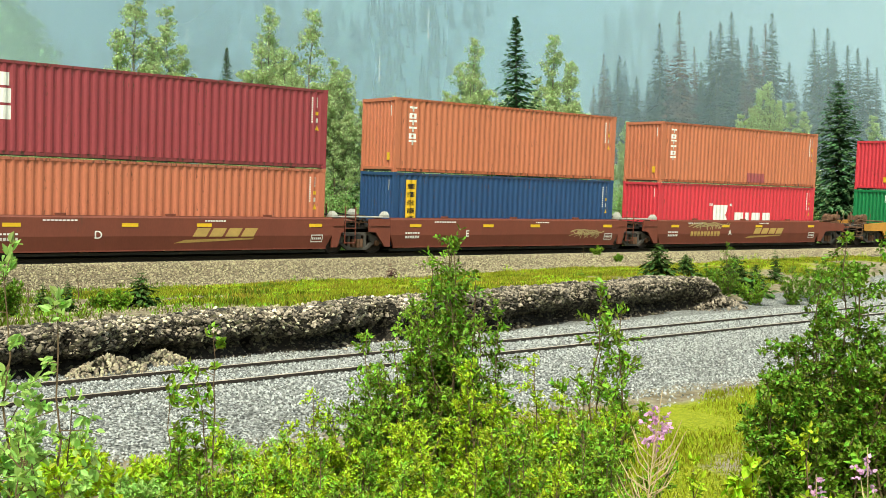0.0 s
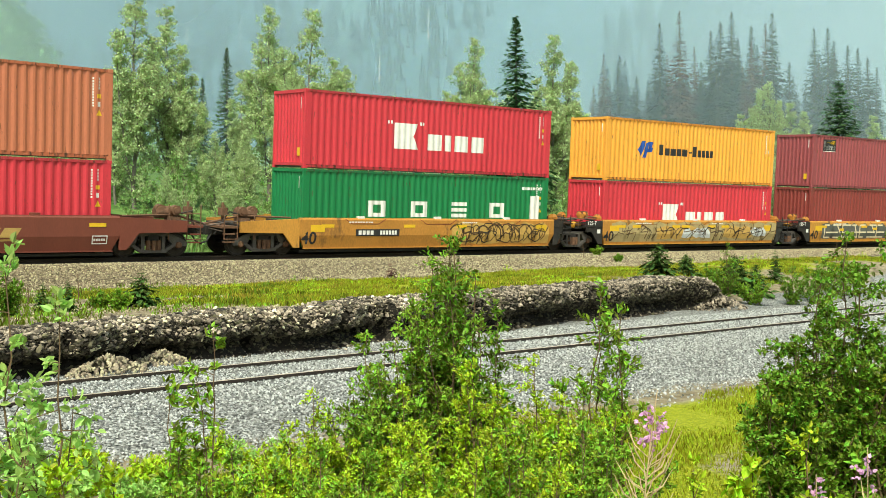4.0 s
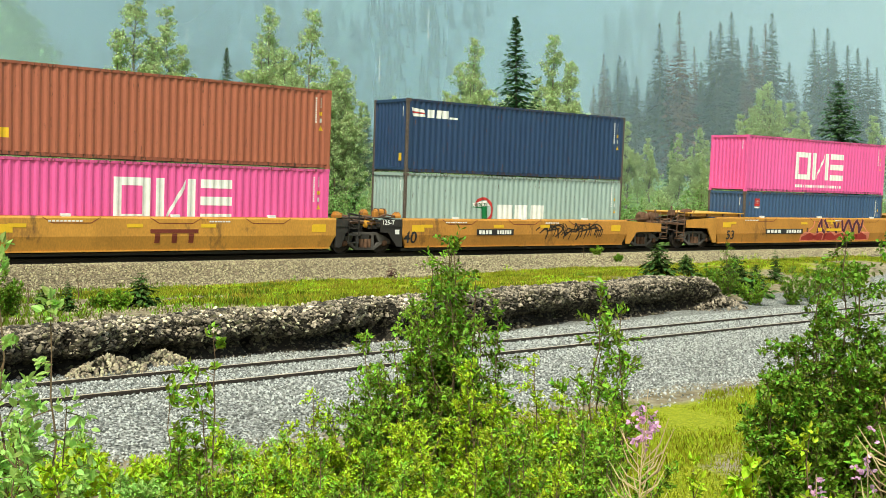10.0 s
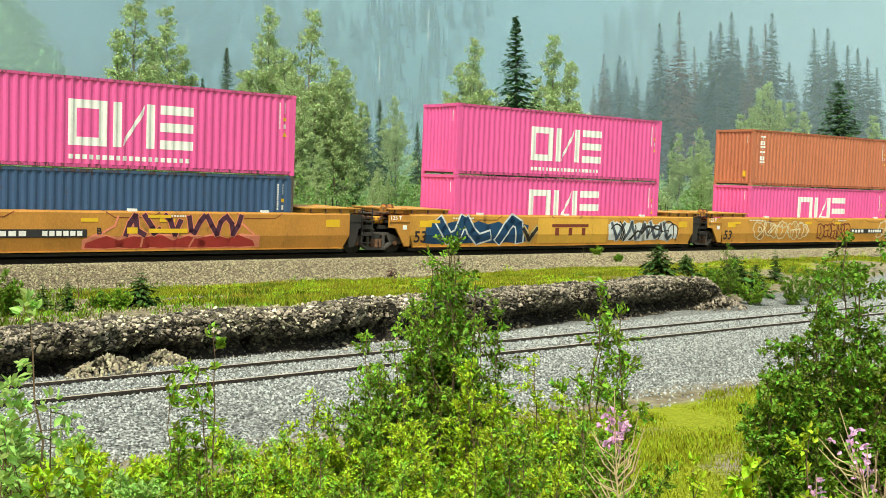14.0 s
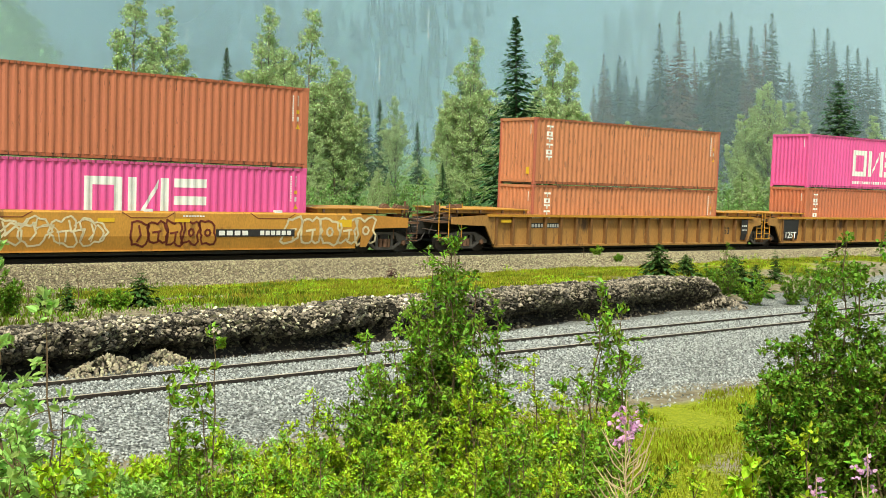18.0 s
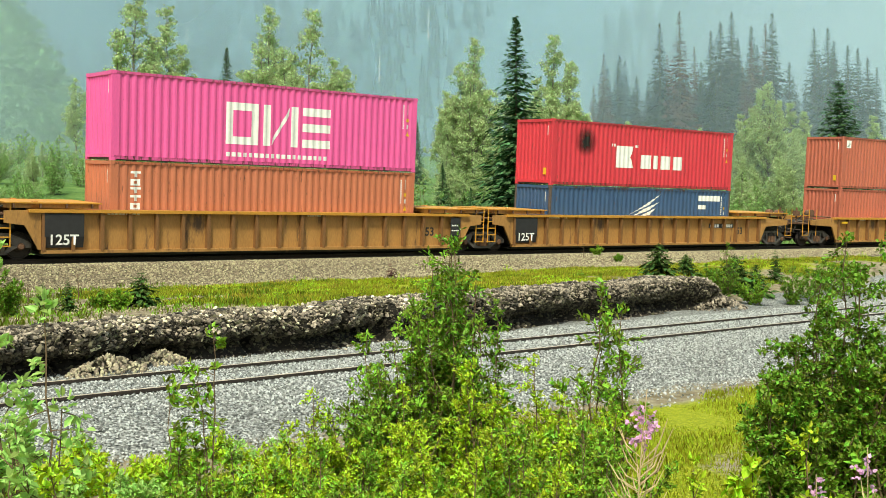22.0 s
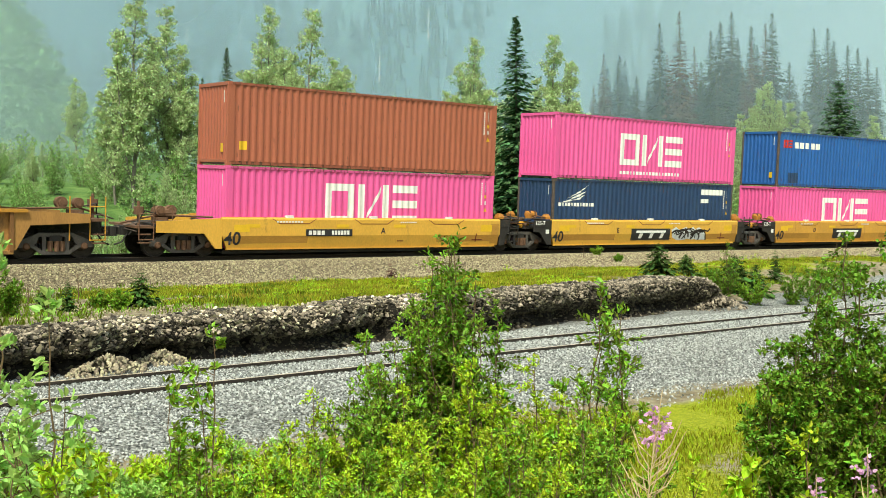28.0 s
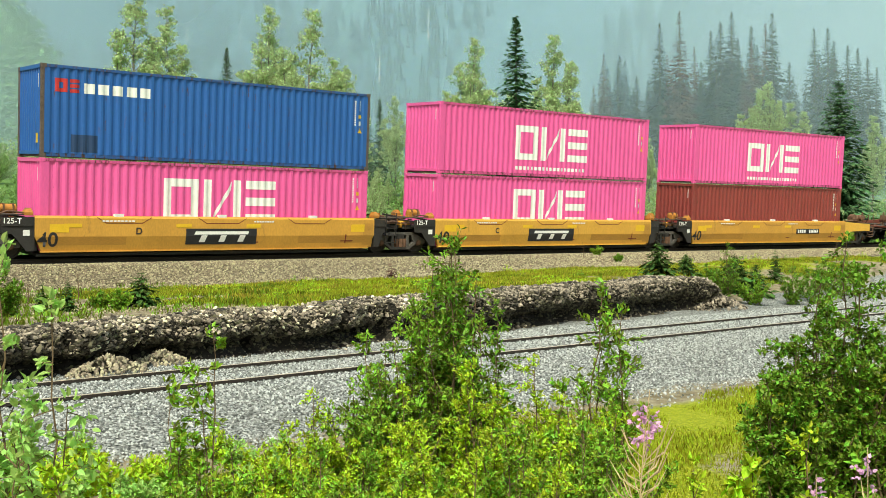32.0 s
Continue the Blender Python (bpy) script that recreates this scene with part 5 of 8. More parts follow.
            f("sprayed_outline", wild(-5.6, 5.8, 0.34, 1.3, 30, 0.038, g2), car, S["umber"], -1.461)
            f("sprayed_outline", wild(-3.6, 5.4, 0.36, 1.3, 8, 0.05, g2), car, S["black"], -1.463)
            f("reflector", [rect(x, x + 0.55, top - 0.34, top - 0.22) for x in (-half + 1.9, -1.0, 1.9, half - 1.0)], car, M_YELLOW, -1.466)
        if code == "s3":
            g3 = random.Random(33)
            f("sprayed_back", lumps(-5.2, 0.7, 0.4, 1.3, 7, g3, 0.04), car, S["grey"], -1.455)
            maze = []
            for i in range(7):
                x = -5.1 + i * 0.8
                for z in (0.5, 0.78, 1.18):
                    a0 = x + g3.uniform(0, 0.25)
                    maze.append([(a0, z), (a0 + g3.uniform(0.35, 0.75), z)])
                maze.append([(x + g3.choice((0.08, 0.4, 0.66)), g3.choice((0.5, 0.78))), (x + 0.4, 1.16)] if i % 2 else [(x + 0.08, 0.5), (x + 0.08, 1.18)])
            f("sprayed_fill", [q for ln in maze for q in stroke(ln, 0.085)], car, S["cream"], -1.458)
            f("yellow_patch", [rect(-3.7, -3.3, 0.86, 1.0), rect(-0.6, -0.2, 0.9, 1.04)], car, M_YELLOW, -1.463)
            f("sprayed_outline", wild(0.8, 3.2, 0.4, 1.15, 12, 0.06, g3), car, S["rust"], -1.458)
        if code == "s5":
            f("sprayed_outline", wild(1.0, 4.4, 0.5, 1.25, 24, 0.05, random.Random(14)), car, S["black"], -1.459)
        if code == "l1":
            g4 = random.Random(16)
            f("sprayed_edge", lumps(-1.55, 4.5, 0.30, 0.86, 6, g4, 0.03), car, S["blush"], -1.455)
            f("sprayed_fill", lumps(-1.4, 4.35, 0.35, 0.78, 6, g4, 0.03), car, S["red"], -1.457)
            f("sprayed_edge", [q for ln in ([(-1.3, 0.7), (-0.6, 1.1), (-0.5, 1.4)], [(3.5, 0.8), (3.9, 1.2), (4.4, 0.8)], [(0.3, 0.4), (0.35, 0.8)], [(2.0, 0.4), (2.2, 0.8)]) for q in stroke(ln, 0.07)], car, S["blush"], -1.460)
            block_piece(car, 6, -0.3, 4.0, 0.8, 1.44, S["blush"], S["purple"], 0.17, 0.06, -1.462, 5)
            f("yellow_label", [rect(0.5, 1.3, 1.36, 1.46), rect(0.55, 1.9, 0.86, 1.0), rect(-0.2, 0.15, 0.84, 1.04)], car, M_YELLOW, -1.469)
        if code == "l2":
            g5 = random.Random(18)
            f("sprayed_back", lumps(-7.6, -2.4, 0.36, 1.3, 5, g5, 0.05), car, S["teal"], -1.455)
            block_piece(car, 3, -7.2, -2.4, 0.5, 1.4, S["white"], S["teal"], 0.34, 0.15, -1.457, 3)
            block_piece(car, 1, -2.6, -1.7, 0.5, 1.05, S["silver"], S["black"], 0.16, 0.14, -1.457, 8)
            f("sprayed_back", lumps(2.7, 7.2, 0.4, 1.3, 6, g5, 0.08), car, S["white"], -1.455)
            block_piece(car, 5, 2.8, 7.1, 0.5, 1.3, S["white"], S["ash"], 0.16, 0.1, -1.457, 9)
            f("sprayed_outline", wild(2.8, 7.0, 0.38, 1.36, 12, 0.06, g5), car, S["black"], -1.464)
            f("yellow_panel", [rect(-1.7, 2.5, 0.36, 1.45)], car, M_TTX, -1.467)
            f("emblem", [rect(-0.9, 1.3, 1.06, 1.2)] + [rect(-0.7 + i * 0.8, -0.48 + i * 0.8, 0.7, 1.03) for i in range(3)], car, S["rust"], -1.470)
        if code == "l3":
            g6 = random.Random(20)
            f("sprayed_outline", scrawl(-5.9, -1.4, 0.42, 1.4, 5, 0.06, g6) + wild(-5.7, -1.5, 0.45, 1.38, 9, 0.05, g6), car, S["cream"], -1.460)
            spray(car, -0.6, 2.4, 0.4, 1.3, None, S["rust"], 5, 21, 0.07)
            spray(car, 5.0, 9.0, 0.36, 1.45, None, S["cream"], 5, 22, 0.08)
        if code == "c2":
            g7 = random.Random(23)
            f("sprayed_back", lumps(1.5, 3.8, 0.42, 1.08, 4, g7, 0.08), car, S["white"], -1.456)
            f("sprayed_outline", wild(1.6, 3.7, 0.44, 1.04, 14, 0.07, g7), car, S["black"], -1.460)
    else:
        if half > 7:
            words("53", 6.58, 0.72, 0.34, car, M_BLACK, -1.338, slope=False)
            if code in ("r2", "r3"):
                f("data_panel", [rect(-8.22, -7.0, 0.4, top - 0.13)], car, M_BLACK, -1.504)
                words("125T", -8.12, 0.5, 0.33, car, M_WHITE, -1.51, slope=False)
            if code in ("r1", "r2"):
                f("data_panel", [rect(7.75, 8.25, 0.42, top - 0.15)], car, M_BLACK, -1.504)
                f("small_print", bars(7.8, 8.2, 1.1, 1.16, 3) + bars(7.8, 8.2, 0.9, 0.95, 4), car, M_WHITE, -1.51)
            if code in ("r1", "r3"):
                x = -6.3 if code == "r1" else 4.4
                f("number_panel", [rect(x, x + 1.9, 1.02, 1.24)], car, M_BLACK, -1.336)
                f("number_bar", bars(x + 0.1, x + 0.8, 1.05, 1.2, 4) + bars(x + 1.0, x + 1.85, 1.05, 1.2, 6), car, M_WHITE, -1.342)
        else:
            words("40", -1.5, 0.7, 0.36, car, M_BLACK, -1.338, slope=False)


for i, (b0, up, low, (style, half, top, left, right, code)) in enumerate(TRAIN):
    pm = {"brown": M_BN, "smooth": M_TTX2 if half > 7 or code[0] == "s" else M_TTX, "ribbed": M_RIBC}[style]
    car = well_car(style, half, top, pm, CAR_LABEL[style] if code[0] not in "sl" else "weathered orange-yellow well car with sprayed graffiti on its side", left, right, dark_left=style == "smooth" and half < 7)
    if code != "x":
        dress(car, code, style, half, top)
    MOVERS.append((car, b0, 0.0))
    if up:
        for (colour, h, lab, mark), z in ((low, BASE), (up, BASE + low[1] + 0.012)):
            box = container(colour, h, lab, mark, FRAMES.get((colour, h)))
            MOVERS.append((box, b0, z))
            if (colour, code) == ("red", "r3"):
                decal("soot_smudge", [rect(-4.75, -3.35, 1.3, 2.7)], BREAKS, -W2 + 0.006, box, M_SOOT)
            if (colour, code, z > 1) == ("orange", "A", True):
                decal("dark_patch", [rect(0.3, 1.7, 0.15, 0.62)], BREAKS, -W2 + 0.006, box, M_BOX["plum"])
            if colour == "blue":
                decal("dark_patch", [rect(-5.15, -4.3, 0.2, 0.75)], BREAKS, -W2 + 0.006, box, M_BOX["ink"])
    if left[2]:
        TRUCKS.append(b0 - left[0])
    elif i == 0:
        TRUCKS.append(b0 - left[0])
    if right[2]:
        TRUCKS.append(b0 + right[0])
    elif i + 1 < len(TRAIN):
        TRUCKS.append((b0 + TRAIN[i + 1][0]) / 2)
first_truck = truck()
for b0 in TRUCKS:
    MOVERS.append((first_truck if b0 == TRUCKS[0] else copy_thing(first_truck, Matrix()), b0, 0.0))


def gone(t):
    """How far the train has run after t seconds."""
    return 9.68 * t - 0.0047 * t * t


SWAY = []


def motions():
    for ob, b0, z in MOVERS:
        walk(ob, [(t, track_pose(b0 - gone(t)) @ Matrix.Translation((0, 0, z))) for t in (0, 4, 8, 12, 16, 20, 24, 28, 32)])
    wheels = [ob for top_ob, b0, z in MOVERS for ob in top_ob.children if ob.name.startswith("wheelset")]
    lead = {}
    n = 480
    for w in wheels:
        x = round(w.location.x, 2)
        if x not in lead:
            walk(w, [(32 * i / n, pose(x, 0, 0.42) @ Matrix.Rotation(-gone(32 * i / n) / 0.42, 4, "Y")) for i in range(n + 1)])
            lead[x] = w
        else:
            w.rotation_mode = "QUATERNION"
            w.animation_data_create()
            w.animation_data.action = lead[x].animation_data.action
            w.animation_data.action_slot = lead[x].animation_data.action_slot
    for ob, rows in SWAY:
        walk(ob, rows)


# ---- broken stone bank between the tracks ----
rng = random.Random(7)


def bank_profile(v):
    """Outline from foot to crest and back: (u, z)."""
    f, top = berm_foot(v), 0.71 + 0.017 * v + 0.05 * noise.noise((v * 0.9, 0, 5)) + 0.05 * noise.noise((v * 2.6, 0, 9))
    low = SZ + SGRADE * v - 0.09
    end = ease(BERM_END + 0.4, BERM_END - 2.0, v)
    top = low + (top - low) * end
    cave = max(0, 0.55 + 1.1 * noise.noise((v * 0.6, 4, 1)) + 0.5 * noise.noise((v * 2.2, 4, 6)))
    slump = max(0, noise.noise((v * 0.8, 9, 2))) * 0.5
    j = lambda k: 0.16 * noise.noise((v * 1.7, k * 0.7, 0)) + 0.10 * noise.noise((v * 5.1, k * 1.3, 7))
    crack = 0.32 * max(0.0, 1 - abs(((v * 0.62 + 0.6 * noise.noise((v * 0.35, 2, 2))) % 1.0) - 0.5) / 0.07)
    f += crack * ease(5, 2, v)
    h = top - low
    return [(f - 0.05 - slump, low - 0.03), (f + 0.22 + j(1) + 0.25 * cave - slump * 0.6, low + 0.12 * h), (f + 0.34 + j(2) + 0.3 * cave, low + 0.34 * h), (f + 0.16 + j(3), low + 0.5 * h), (f + 0.0 + j(4), low + 0.66 * h), (f - 0.03 + j(5), low + 0.88 * h),
            (f + 0.0 + j(6), low + 1.0 * h), (f + 0.16 + j(7), top + 0.05), (f + 0.95, top + 0.04), (f + 1.9, top - 0.12)]


bank = Geo()
VS = np.arange(-17, BERM_END + 0.5, 0.09)
cols = [[siding_xyz(u, v, z) for u, z in bank_profile(v)] for v in VS]
k = len(cols[0])
for c in cols:
    bank.v += c
bank.f = [(i * k + j, (i + 1) * k + j, (i + 1) * k + j + 1, i * k + j + 1) for i in range(len(cols) - 1) for j in range(k - 1)]
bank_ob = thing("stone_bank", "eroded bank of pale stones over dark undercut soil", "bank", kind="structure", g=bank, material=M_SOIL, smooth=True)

ICO_V = [Vector(p).normalized() for p in ((0, 1, 1.618), (0, -1, 1.618), (0, 1, -1.618), (0, -1, -1.618), (1, 1.618, 0), (-1, 1.618, 0), (1, -1.618, 0), (-1, -1.618, 0), (1.618, 0, 1), (-1.618, 0, 1), (1.618, 0, -1), (-1.618, 0, -1))]
ICO_F = [(a, b, c) for a in range(12) for b in range(a + 1, 12) for c in range(b + 1, 12) if all(abs((ICO_V[p] - ICO_V[q]).length - 1.0515) < 0.02 for p, q in ((a, b), (b, c), (a, c)))]
ICO_F = [f if (ICO_V[f[1]] - ICO_V[f[0]]).cross(ICO_V[f[2]] - ICO_V[f[0]]).dot(ICO_V[f[0]]) > 0 else f[::-1] for f in ICO_F]


def pebble(r):
    sx, sy, sz = r.uniform(0.9, 1.5), r.uniform(0.7, 1.1), r.uniform(0.38, 0.68)
    return [Vector((p.x * sx, p.y * sy, p.z * sz)) * r.uniform(0.68, 1.22) for p in ICO_V]


PEBBLES = [pebble(rng) for _ in range(14)]
PEB_ME = []
for p in PEBBLES:
    g = Geo()
    g.v, g.f = [tuple(q) for q in p], list(ICO_F)
    PEB_ME.append(g.mesh("stone", M_STONE))
loose, darker, heap = Geo(), Geo(), Geo()
near_count = 0
for i in range(31000):
    v = rng.uniform(-10.5, BERM_END - 0.3)
    pr = bank_profile(v)
    t = rng.choice((0, 0, 1, 2, 2, 3, 3, 3, 4, 4, 4, 5, 5, 5, 5, 6, 6, 6, 7, 7, 8))
    q = rng.random()
    u, z = pr[t][0] + (pr[t + 1][0] - pr[t][0]) * q, pr[t][1] + (pr[t + 1][1] - pr[t][1]) * q
    size = rng.choice((0.015, 0.018, 0.021, 0.025, 0.028, 0.033, 0.04, 0.056)) * rng.uniform(0.8, 1.25) * (0.8 if v < 2 else 0.84)
    if t == 0 and noise.noise((v * 0.8, 9, 2)) < 0.05 and rng.random() < 0.8:
        continue
    m = Matrix.Translation(siding_xyz(u - size * rng.uniform(0.0, 0.5), v, z + size * 0.15)) @ Euler((rng.gauss(0, 0.5), rng.gauss(0, 0.5), rng.uniform(0, 6))).to_matrix().to_4x4() @ Matrix.Scale(size, 4)
    kk = rng.randrange(14)
    if -5.5 < v < 1.5 and t >= 3 and near_count < 300 and size > 0.03:
        near_count += 1
        part("stone", PEB_ME[kk], None, bank_ob).matrix_basis = m
    else:
        # dark stones fill the undercut steps and thin out towards the crest
        into = darker if t in (1, 2) or rng.random() < ({0: 0.3, 3: 0.85, 4: 0.6}.get(t, 0.28) - 0.05 if v < 4 else {0: 0.4, 3: 0.92, 4: 0.5, 5: 0.14}.get(t, 0.08)) + 0.7 * noise.noise((v * 1.1, t * 0.6, 2)) else loose
        n = len(into.v)
        into.v += [tuple(m @ p) for p in PEBBLES[kk]]
        into.f += [(a + n, b + n, c + n) for a, b, c in ICO_F]
for pv, pr, n in ((-5.1, 0.6, 420), (-4.0, 0.42, 330), (12.6, 0.9, 520), (-8.5, 0.5, 240)):
    for i in range(n):
        a, q = rng.uniform(0, math.tau), math.sqrt(rng.random())
        v, u = pv + pr * q * math.cos(a), berm_foot(pv) - 0.12 + pr * 0.7 * q * math.sin(a)
        size = rng.choice((0.018, 0.022, 0.027, 0.034, 0.044))
        z = SZ + SGRADE * v - 0.05 + (0.36 * pr + 0.06) * (1 - q) ** 0.8
        m = Matrix.Translation(siding_xyz(u, v, z)) @ Euler((rng.uniform(0, 6), rng.uniform(0, 6), rng.uniform(0, 6))).to_matrix().to_4x4() @ Matrix.Scale(size, 4)
        into = loose if pv > 5 else heap
        n0 = len(into.v)
        into.v += [tuple(m @ p) for p in PEBBLES[rng.randrange(14)]]
        into.f += [(x + n0, y + n0, w + n0) for x, y, w in ICO_F]
tagged(part("loose_stones", loose, M_STONE, bank_ob), kind="stuff")
tagged(part("fallen_stones", heap, M_HEAP, bank_ob), kind="stuff")
tagged(part("soiled_stones", darker, M_STONE_D, bank_ob), kind="stuff")


# ---- loose gravel over both beds ----
def scatter(name, label, count, place, size, material):
    """Loose eight-sided stones, turned at random, without their hidden undersides."""
    r, q = random.Random(name), np.random.RandomState(len(name) * 7 + count % 1000)
    at = np.array([place(r) for _ in range(count)])
    oct_v = np.array([(1, 0, 0), (-1, 0, 0), (0, 1, 0), (0, -1, 0), (0, 0, 1), (0, 0, -1)], dtype=float)
    oct_f = np.array([(0, 2, 4), (2, 1, 4), (1, 3, 4), (3, 0, 4), (2, 0, 5), (1, 2, 5), (3, 1, 5), (0, 3, 5)])
    turn, _ = np.linalg.qr(q.normal(size=(count, 3, 3)))
    turn *= np.sign(np.linalg.det(turn))[:, None, None]
    sz = size * q.uniform(0.6, 1.35, (count, 1, 1)) * np.stack([q.uniform(0.7, 1.2, (count, 1)), np.ones((count, 1)), np.full((count, 1), 0.8)], 2)
    v = np.einsum("nij,nkj->nki", turn, oct_v[None] * sz * q.uniform(0.8, 1.2, (count, 6, 1))) + at[:, None, :]
    tri = v[:, oct_f]
    up = np.cross(tri[:, :, 1] - tri[:, :, 0], tri[:, :, 2] - tri[:, :, 0])
    keep = up[:, :, 2] > -0.35 * np.linalg.norm(up, axis=2)
    faces = (np.arange(count)[:, None, None] * 6 + oct_f[None])[keep]
    return tagged(new(name, array_mesh(name, v.reshape(-1, 3), faces, material)), label, "gravel", kind="stuff")


def on_siding(r):
    v = r.uniform(-10, 26)
    u = max(r.uniform(gravel_edge(v) - 0.3, 2.4), -6.5) if r.random() > 0.02 else r.uniform(gravel_edge(v) - 0.9, gravel_edge(v))
    x, y, z = siding_xyz(u, v)
    return x, y, ground_z(x, y) + 0.01


def on_main(r):
    s, d = r.uniform(-20, 55), r.uniform(-9.0, -1.75)
    m = track_pose(s)
    p = m @ Vector((0, d, 0))
    zb = (m @ Vector((0, d, -0.34 + (d + 1.35) * 0.22 if d > -1.9 else -0.46 + (d + 1.9) * 0.28))).z
    return p.x, p.y, max(ground_z(p.x, p.y), zb if d > -3.1 else -9) + 0.015


scatter("siding_gravel", "grey crushed stone around the siding rails", 92000, on_siding, 0.0185, M_GREY)
scatter("main_ballast", "tan ballast stones on the main line's shoulder", 52000, on_main, 0.033, M_TAN)


# ---- leaves, blades and trees ----
def leaf_mesh(name, rows, material, fold=0.25, wide=0.5):
    """rows: (place, way, up, length). Each leaf is two halves folded on the midrib."""
    P, D, U = (np.array([tuple(r[i]) for r in rows], dtype=float) for i in range(3))
    Ls = np.array([r[3] for r in rows])[:, None]
    D /= np.linalg.norm(D, axis=1, keepdims=True) + 1e-9
    S = np.cross(D, U)
    S /= np.linalg.norm(S, axis=1, keepdims=True) + 1e-9
    N = np.cross(S, D)
    w = Ls * wide * 0.5
    base, tip = P, P + D * Ls - N * Ls * 0.08
    l1, r1 = P + D * Ls * 0.28 + S * w * 0.85 + N * w * fold, P + D * Ls * 0.28 - S * w * 0.85 + N * w * fold
    l2, r2 = P + D * Ls * 0.65 + S * w * 0.8 + N * w * fold, P + D * Ls * 0.65 - S * w * 0.8 + N * w * fold
    vs = np.stack([base, l1, l2, tip, r2, r1], 1).reshape(-1, 3)
    n = len(rows)
    idx = np.arange(n)[:, None] * 6
    fs = np.concatenate([idx + np.array([[0, 3, 2, 1]]), idx + np.array([[0, 5, 4, 3]])], 0)
    return array_mesh(name, vs, fs, material)


def rand_dir(r, up=0.0):
    a, z = r.uniform(0, math.tau), r.uniform(-1, 1)
    q = math.sqrt(1 - z * z)
    return Vector((q * math.cos(a), q * math.sin(a), z + up)).normalized()


def shrub(name, label, category, height, spread, stems, leaf, leaf_mat, seed, per=14, twigs=9, lean=(0, 0), bare=0.15, group="", bark=None, wide=0.5, droop=0.0):
    """Many-stemmed bush: curved stems, side twigs, folded leaves set along the twigs."""
    r = random.Random(seed)
    ob = thing(name, label, category, group)
    g, rows = Geo(), []
    for s in range(stems):
        a = r.uniform(0, math.tau)
        out = spread * math.sqrt(r.random())
        hh = height * r.uniform(0.6, 1.0) * (1 - 0.3 * out / max(spread, 0.01)) if stems > 1 else height
        if s == 0:
            hh, out = height, spread * 0.1
        p0 = Vector((math.cos(a) * out * 0.25, math.sin(a) * out * 0.25, -0.05))
        p3 = Vector((math.cos(a) * out + lean[0], math.sin(a) * out + lean[1], hh))
        p1 = p0 + Vector((0, 0, hh * 0.45)) + (p3 - p0) * 0.1
        pts = []
        for i in range(9):
            t = i / 8
            pts.append((p0 * (1 - t) ** 2 + p1 * 2 * t * (1 - t) + p3 * t * t) + Vector((r.uniform(-1, 1), r.uniform(-1, 1), 0)) * 0.012 * hh * (i > 0))
        g.tube(pts, [0.012 * hh * (1 - 0.82 * i / 8) * 0.38 + 0.0015 for i in range(9)], 5)
        for q in range(twigs):
            t = bare + (1 - bare) * (q + r.random()) / twigs
            i = min(7, int(t * 8))
            o = pts[i].lerp(pts[i + 1], t * 8 - i)
            ln = hh * r.uniform(0.12, 0.26) * (1.25 - 0.75 * t)
            d = rand_dir(r, 0.35)
            e = o + d * ln + Vector((0, 0, -droop * ln))
            g.tube([o, o.lerp(e, 0.5) + Vector((0, 0, 0.04 * ln)), e], [0.004, 0.003, 0.001], 4)
            for c in range(per):
                f = 0.15 + 0.85 * (c + r.random()) / per
                lp = o.lerp(e, f) + rand_dir(r) * ln * 0.10
                ld = (d * 0.5 + rand_dir(r, 0.15) * 0.9)
                rows.append((lp, ld, rand_dir(r, 1.2), leaf * r.uniform(0.55, 1.2)))
        for c in range(per):
            rows.append((pts[-1] + rand_dir(r) * 0.04, rand_dir(r, 0.9), rand_dir(r, 0.4), leaf * r.uniform(0.6, 1.1)))
    part("branchwork", g, bark or M_TWIG, ob)
    tagged(part("foliage", leaf_mesh("foliage", rows, leaf_mat, wide=wide), None, ob), kind="stuff")
    return ob


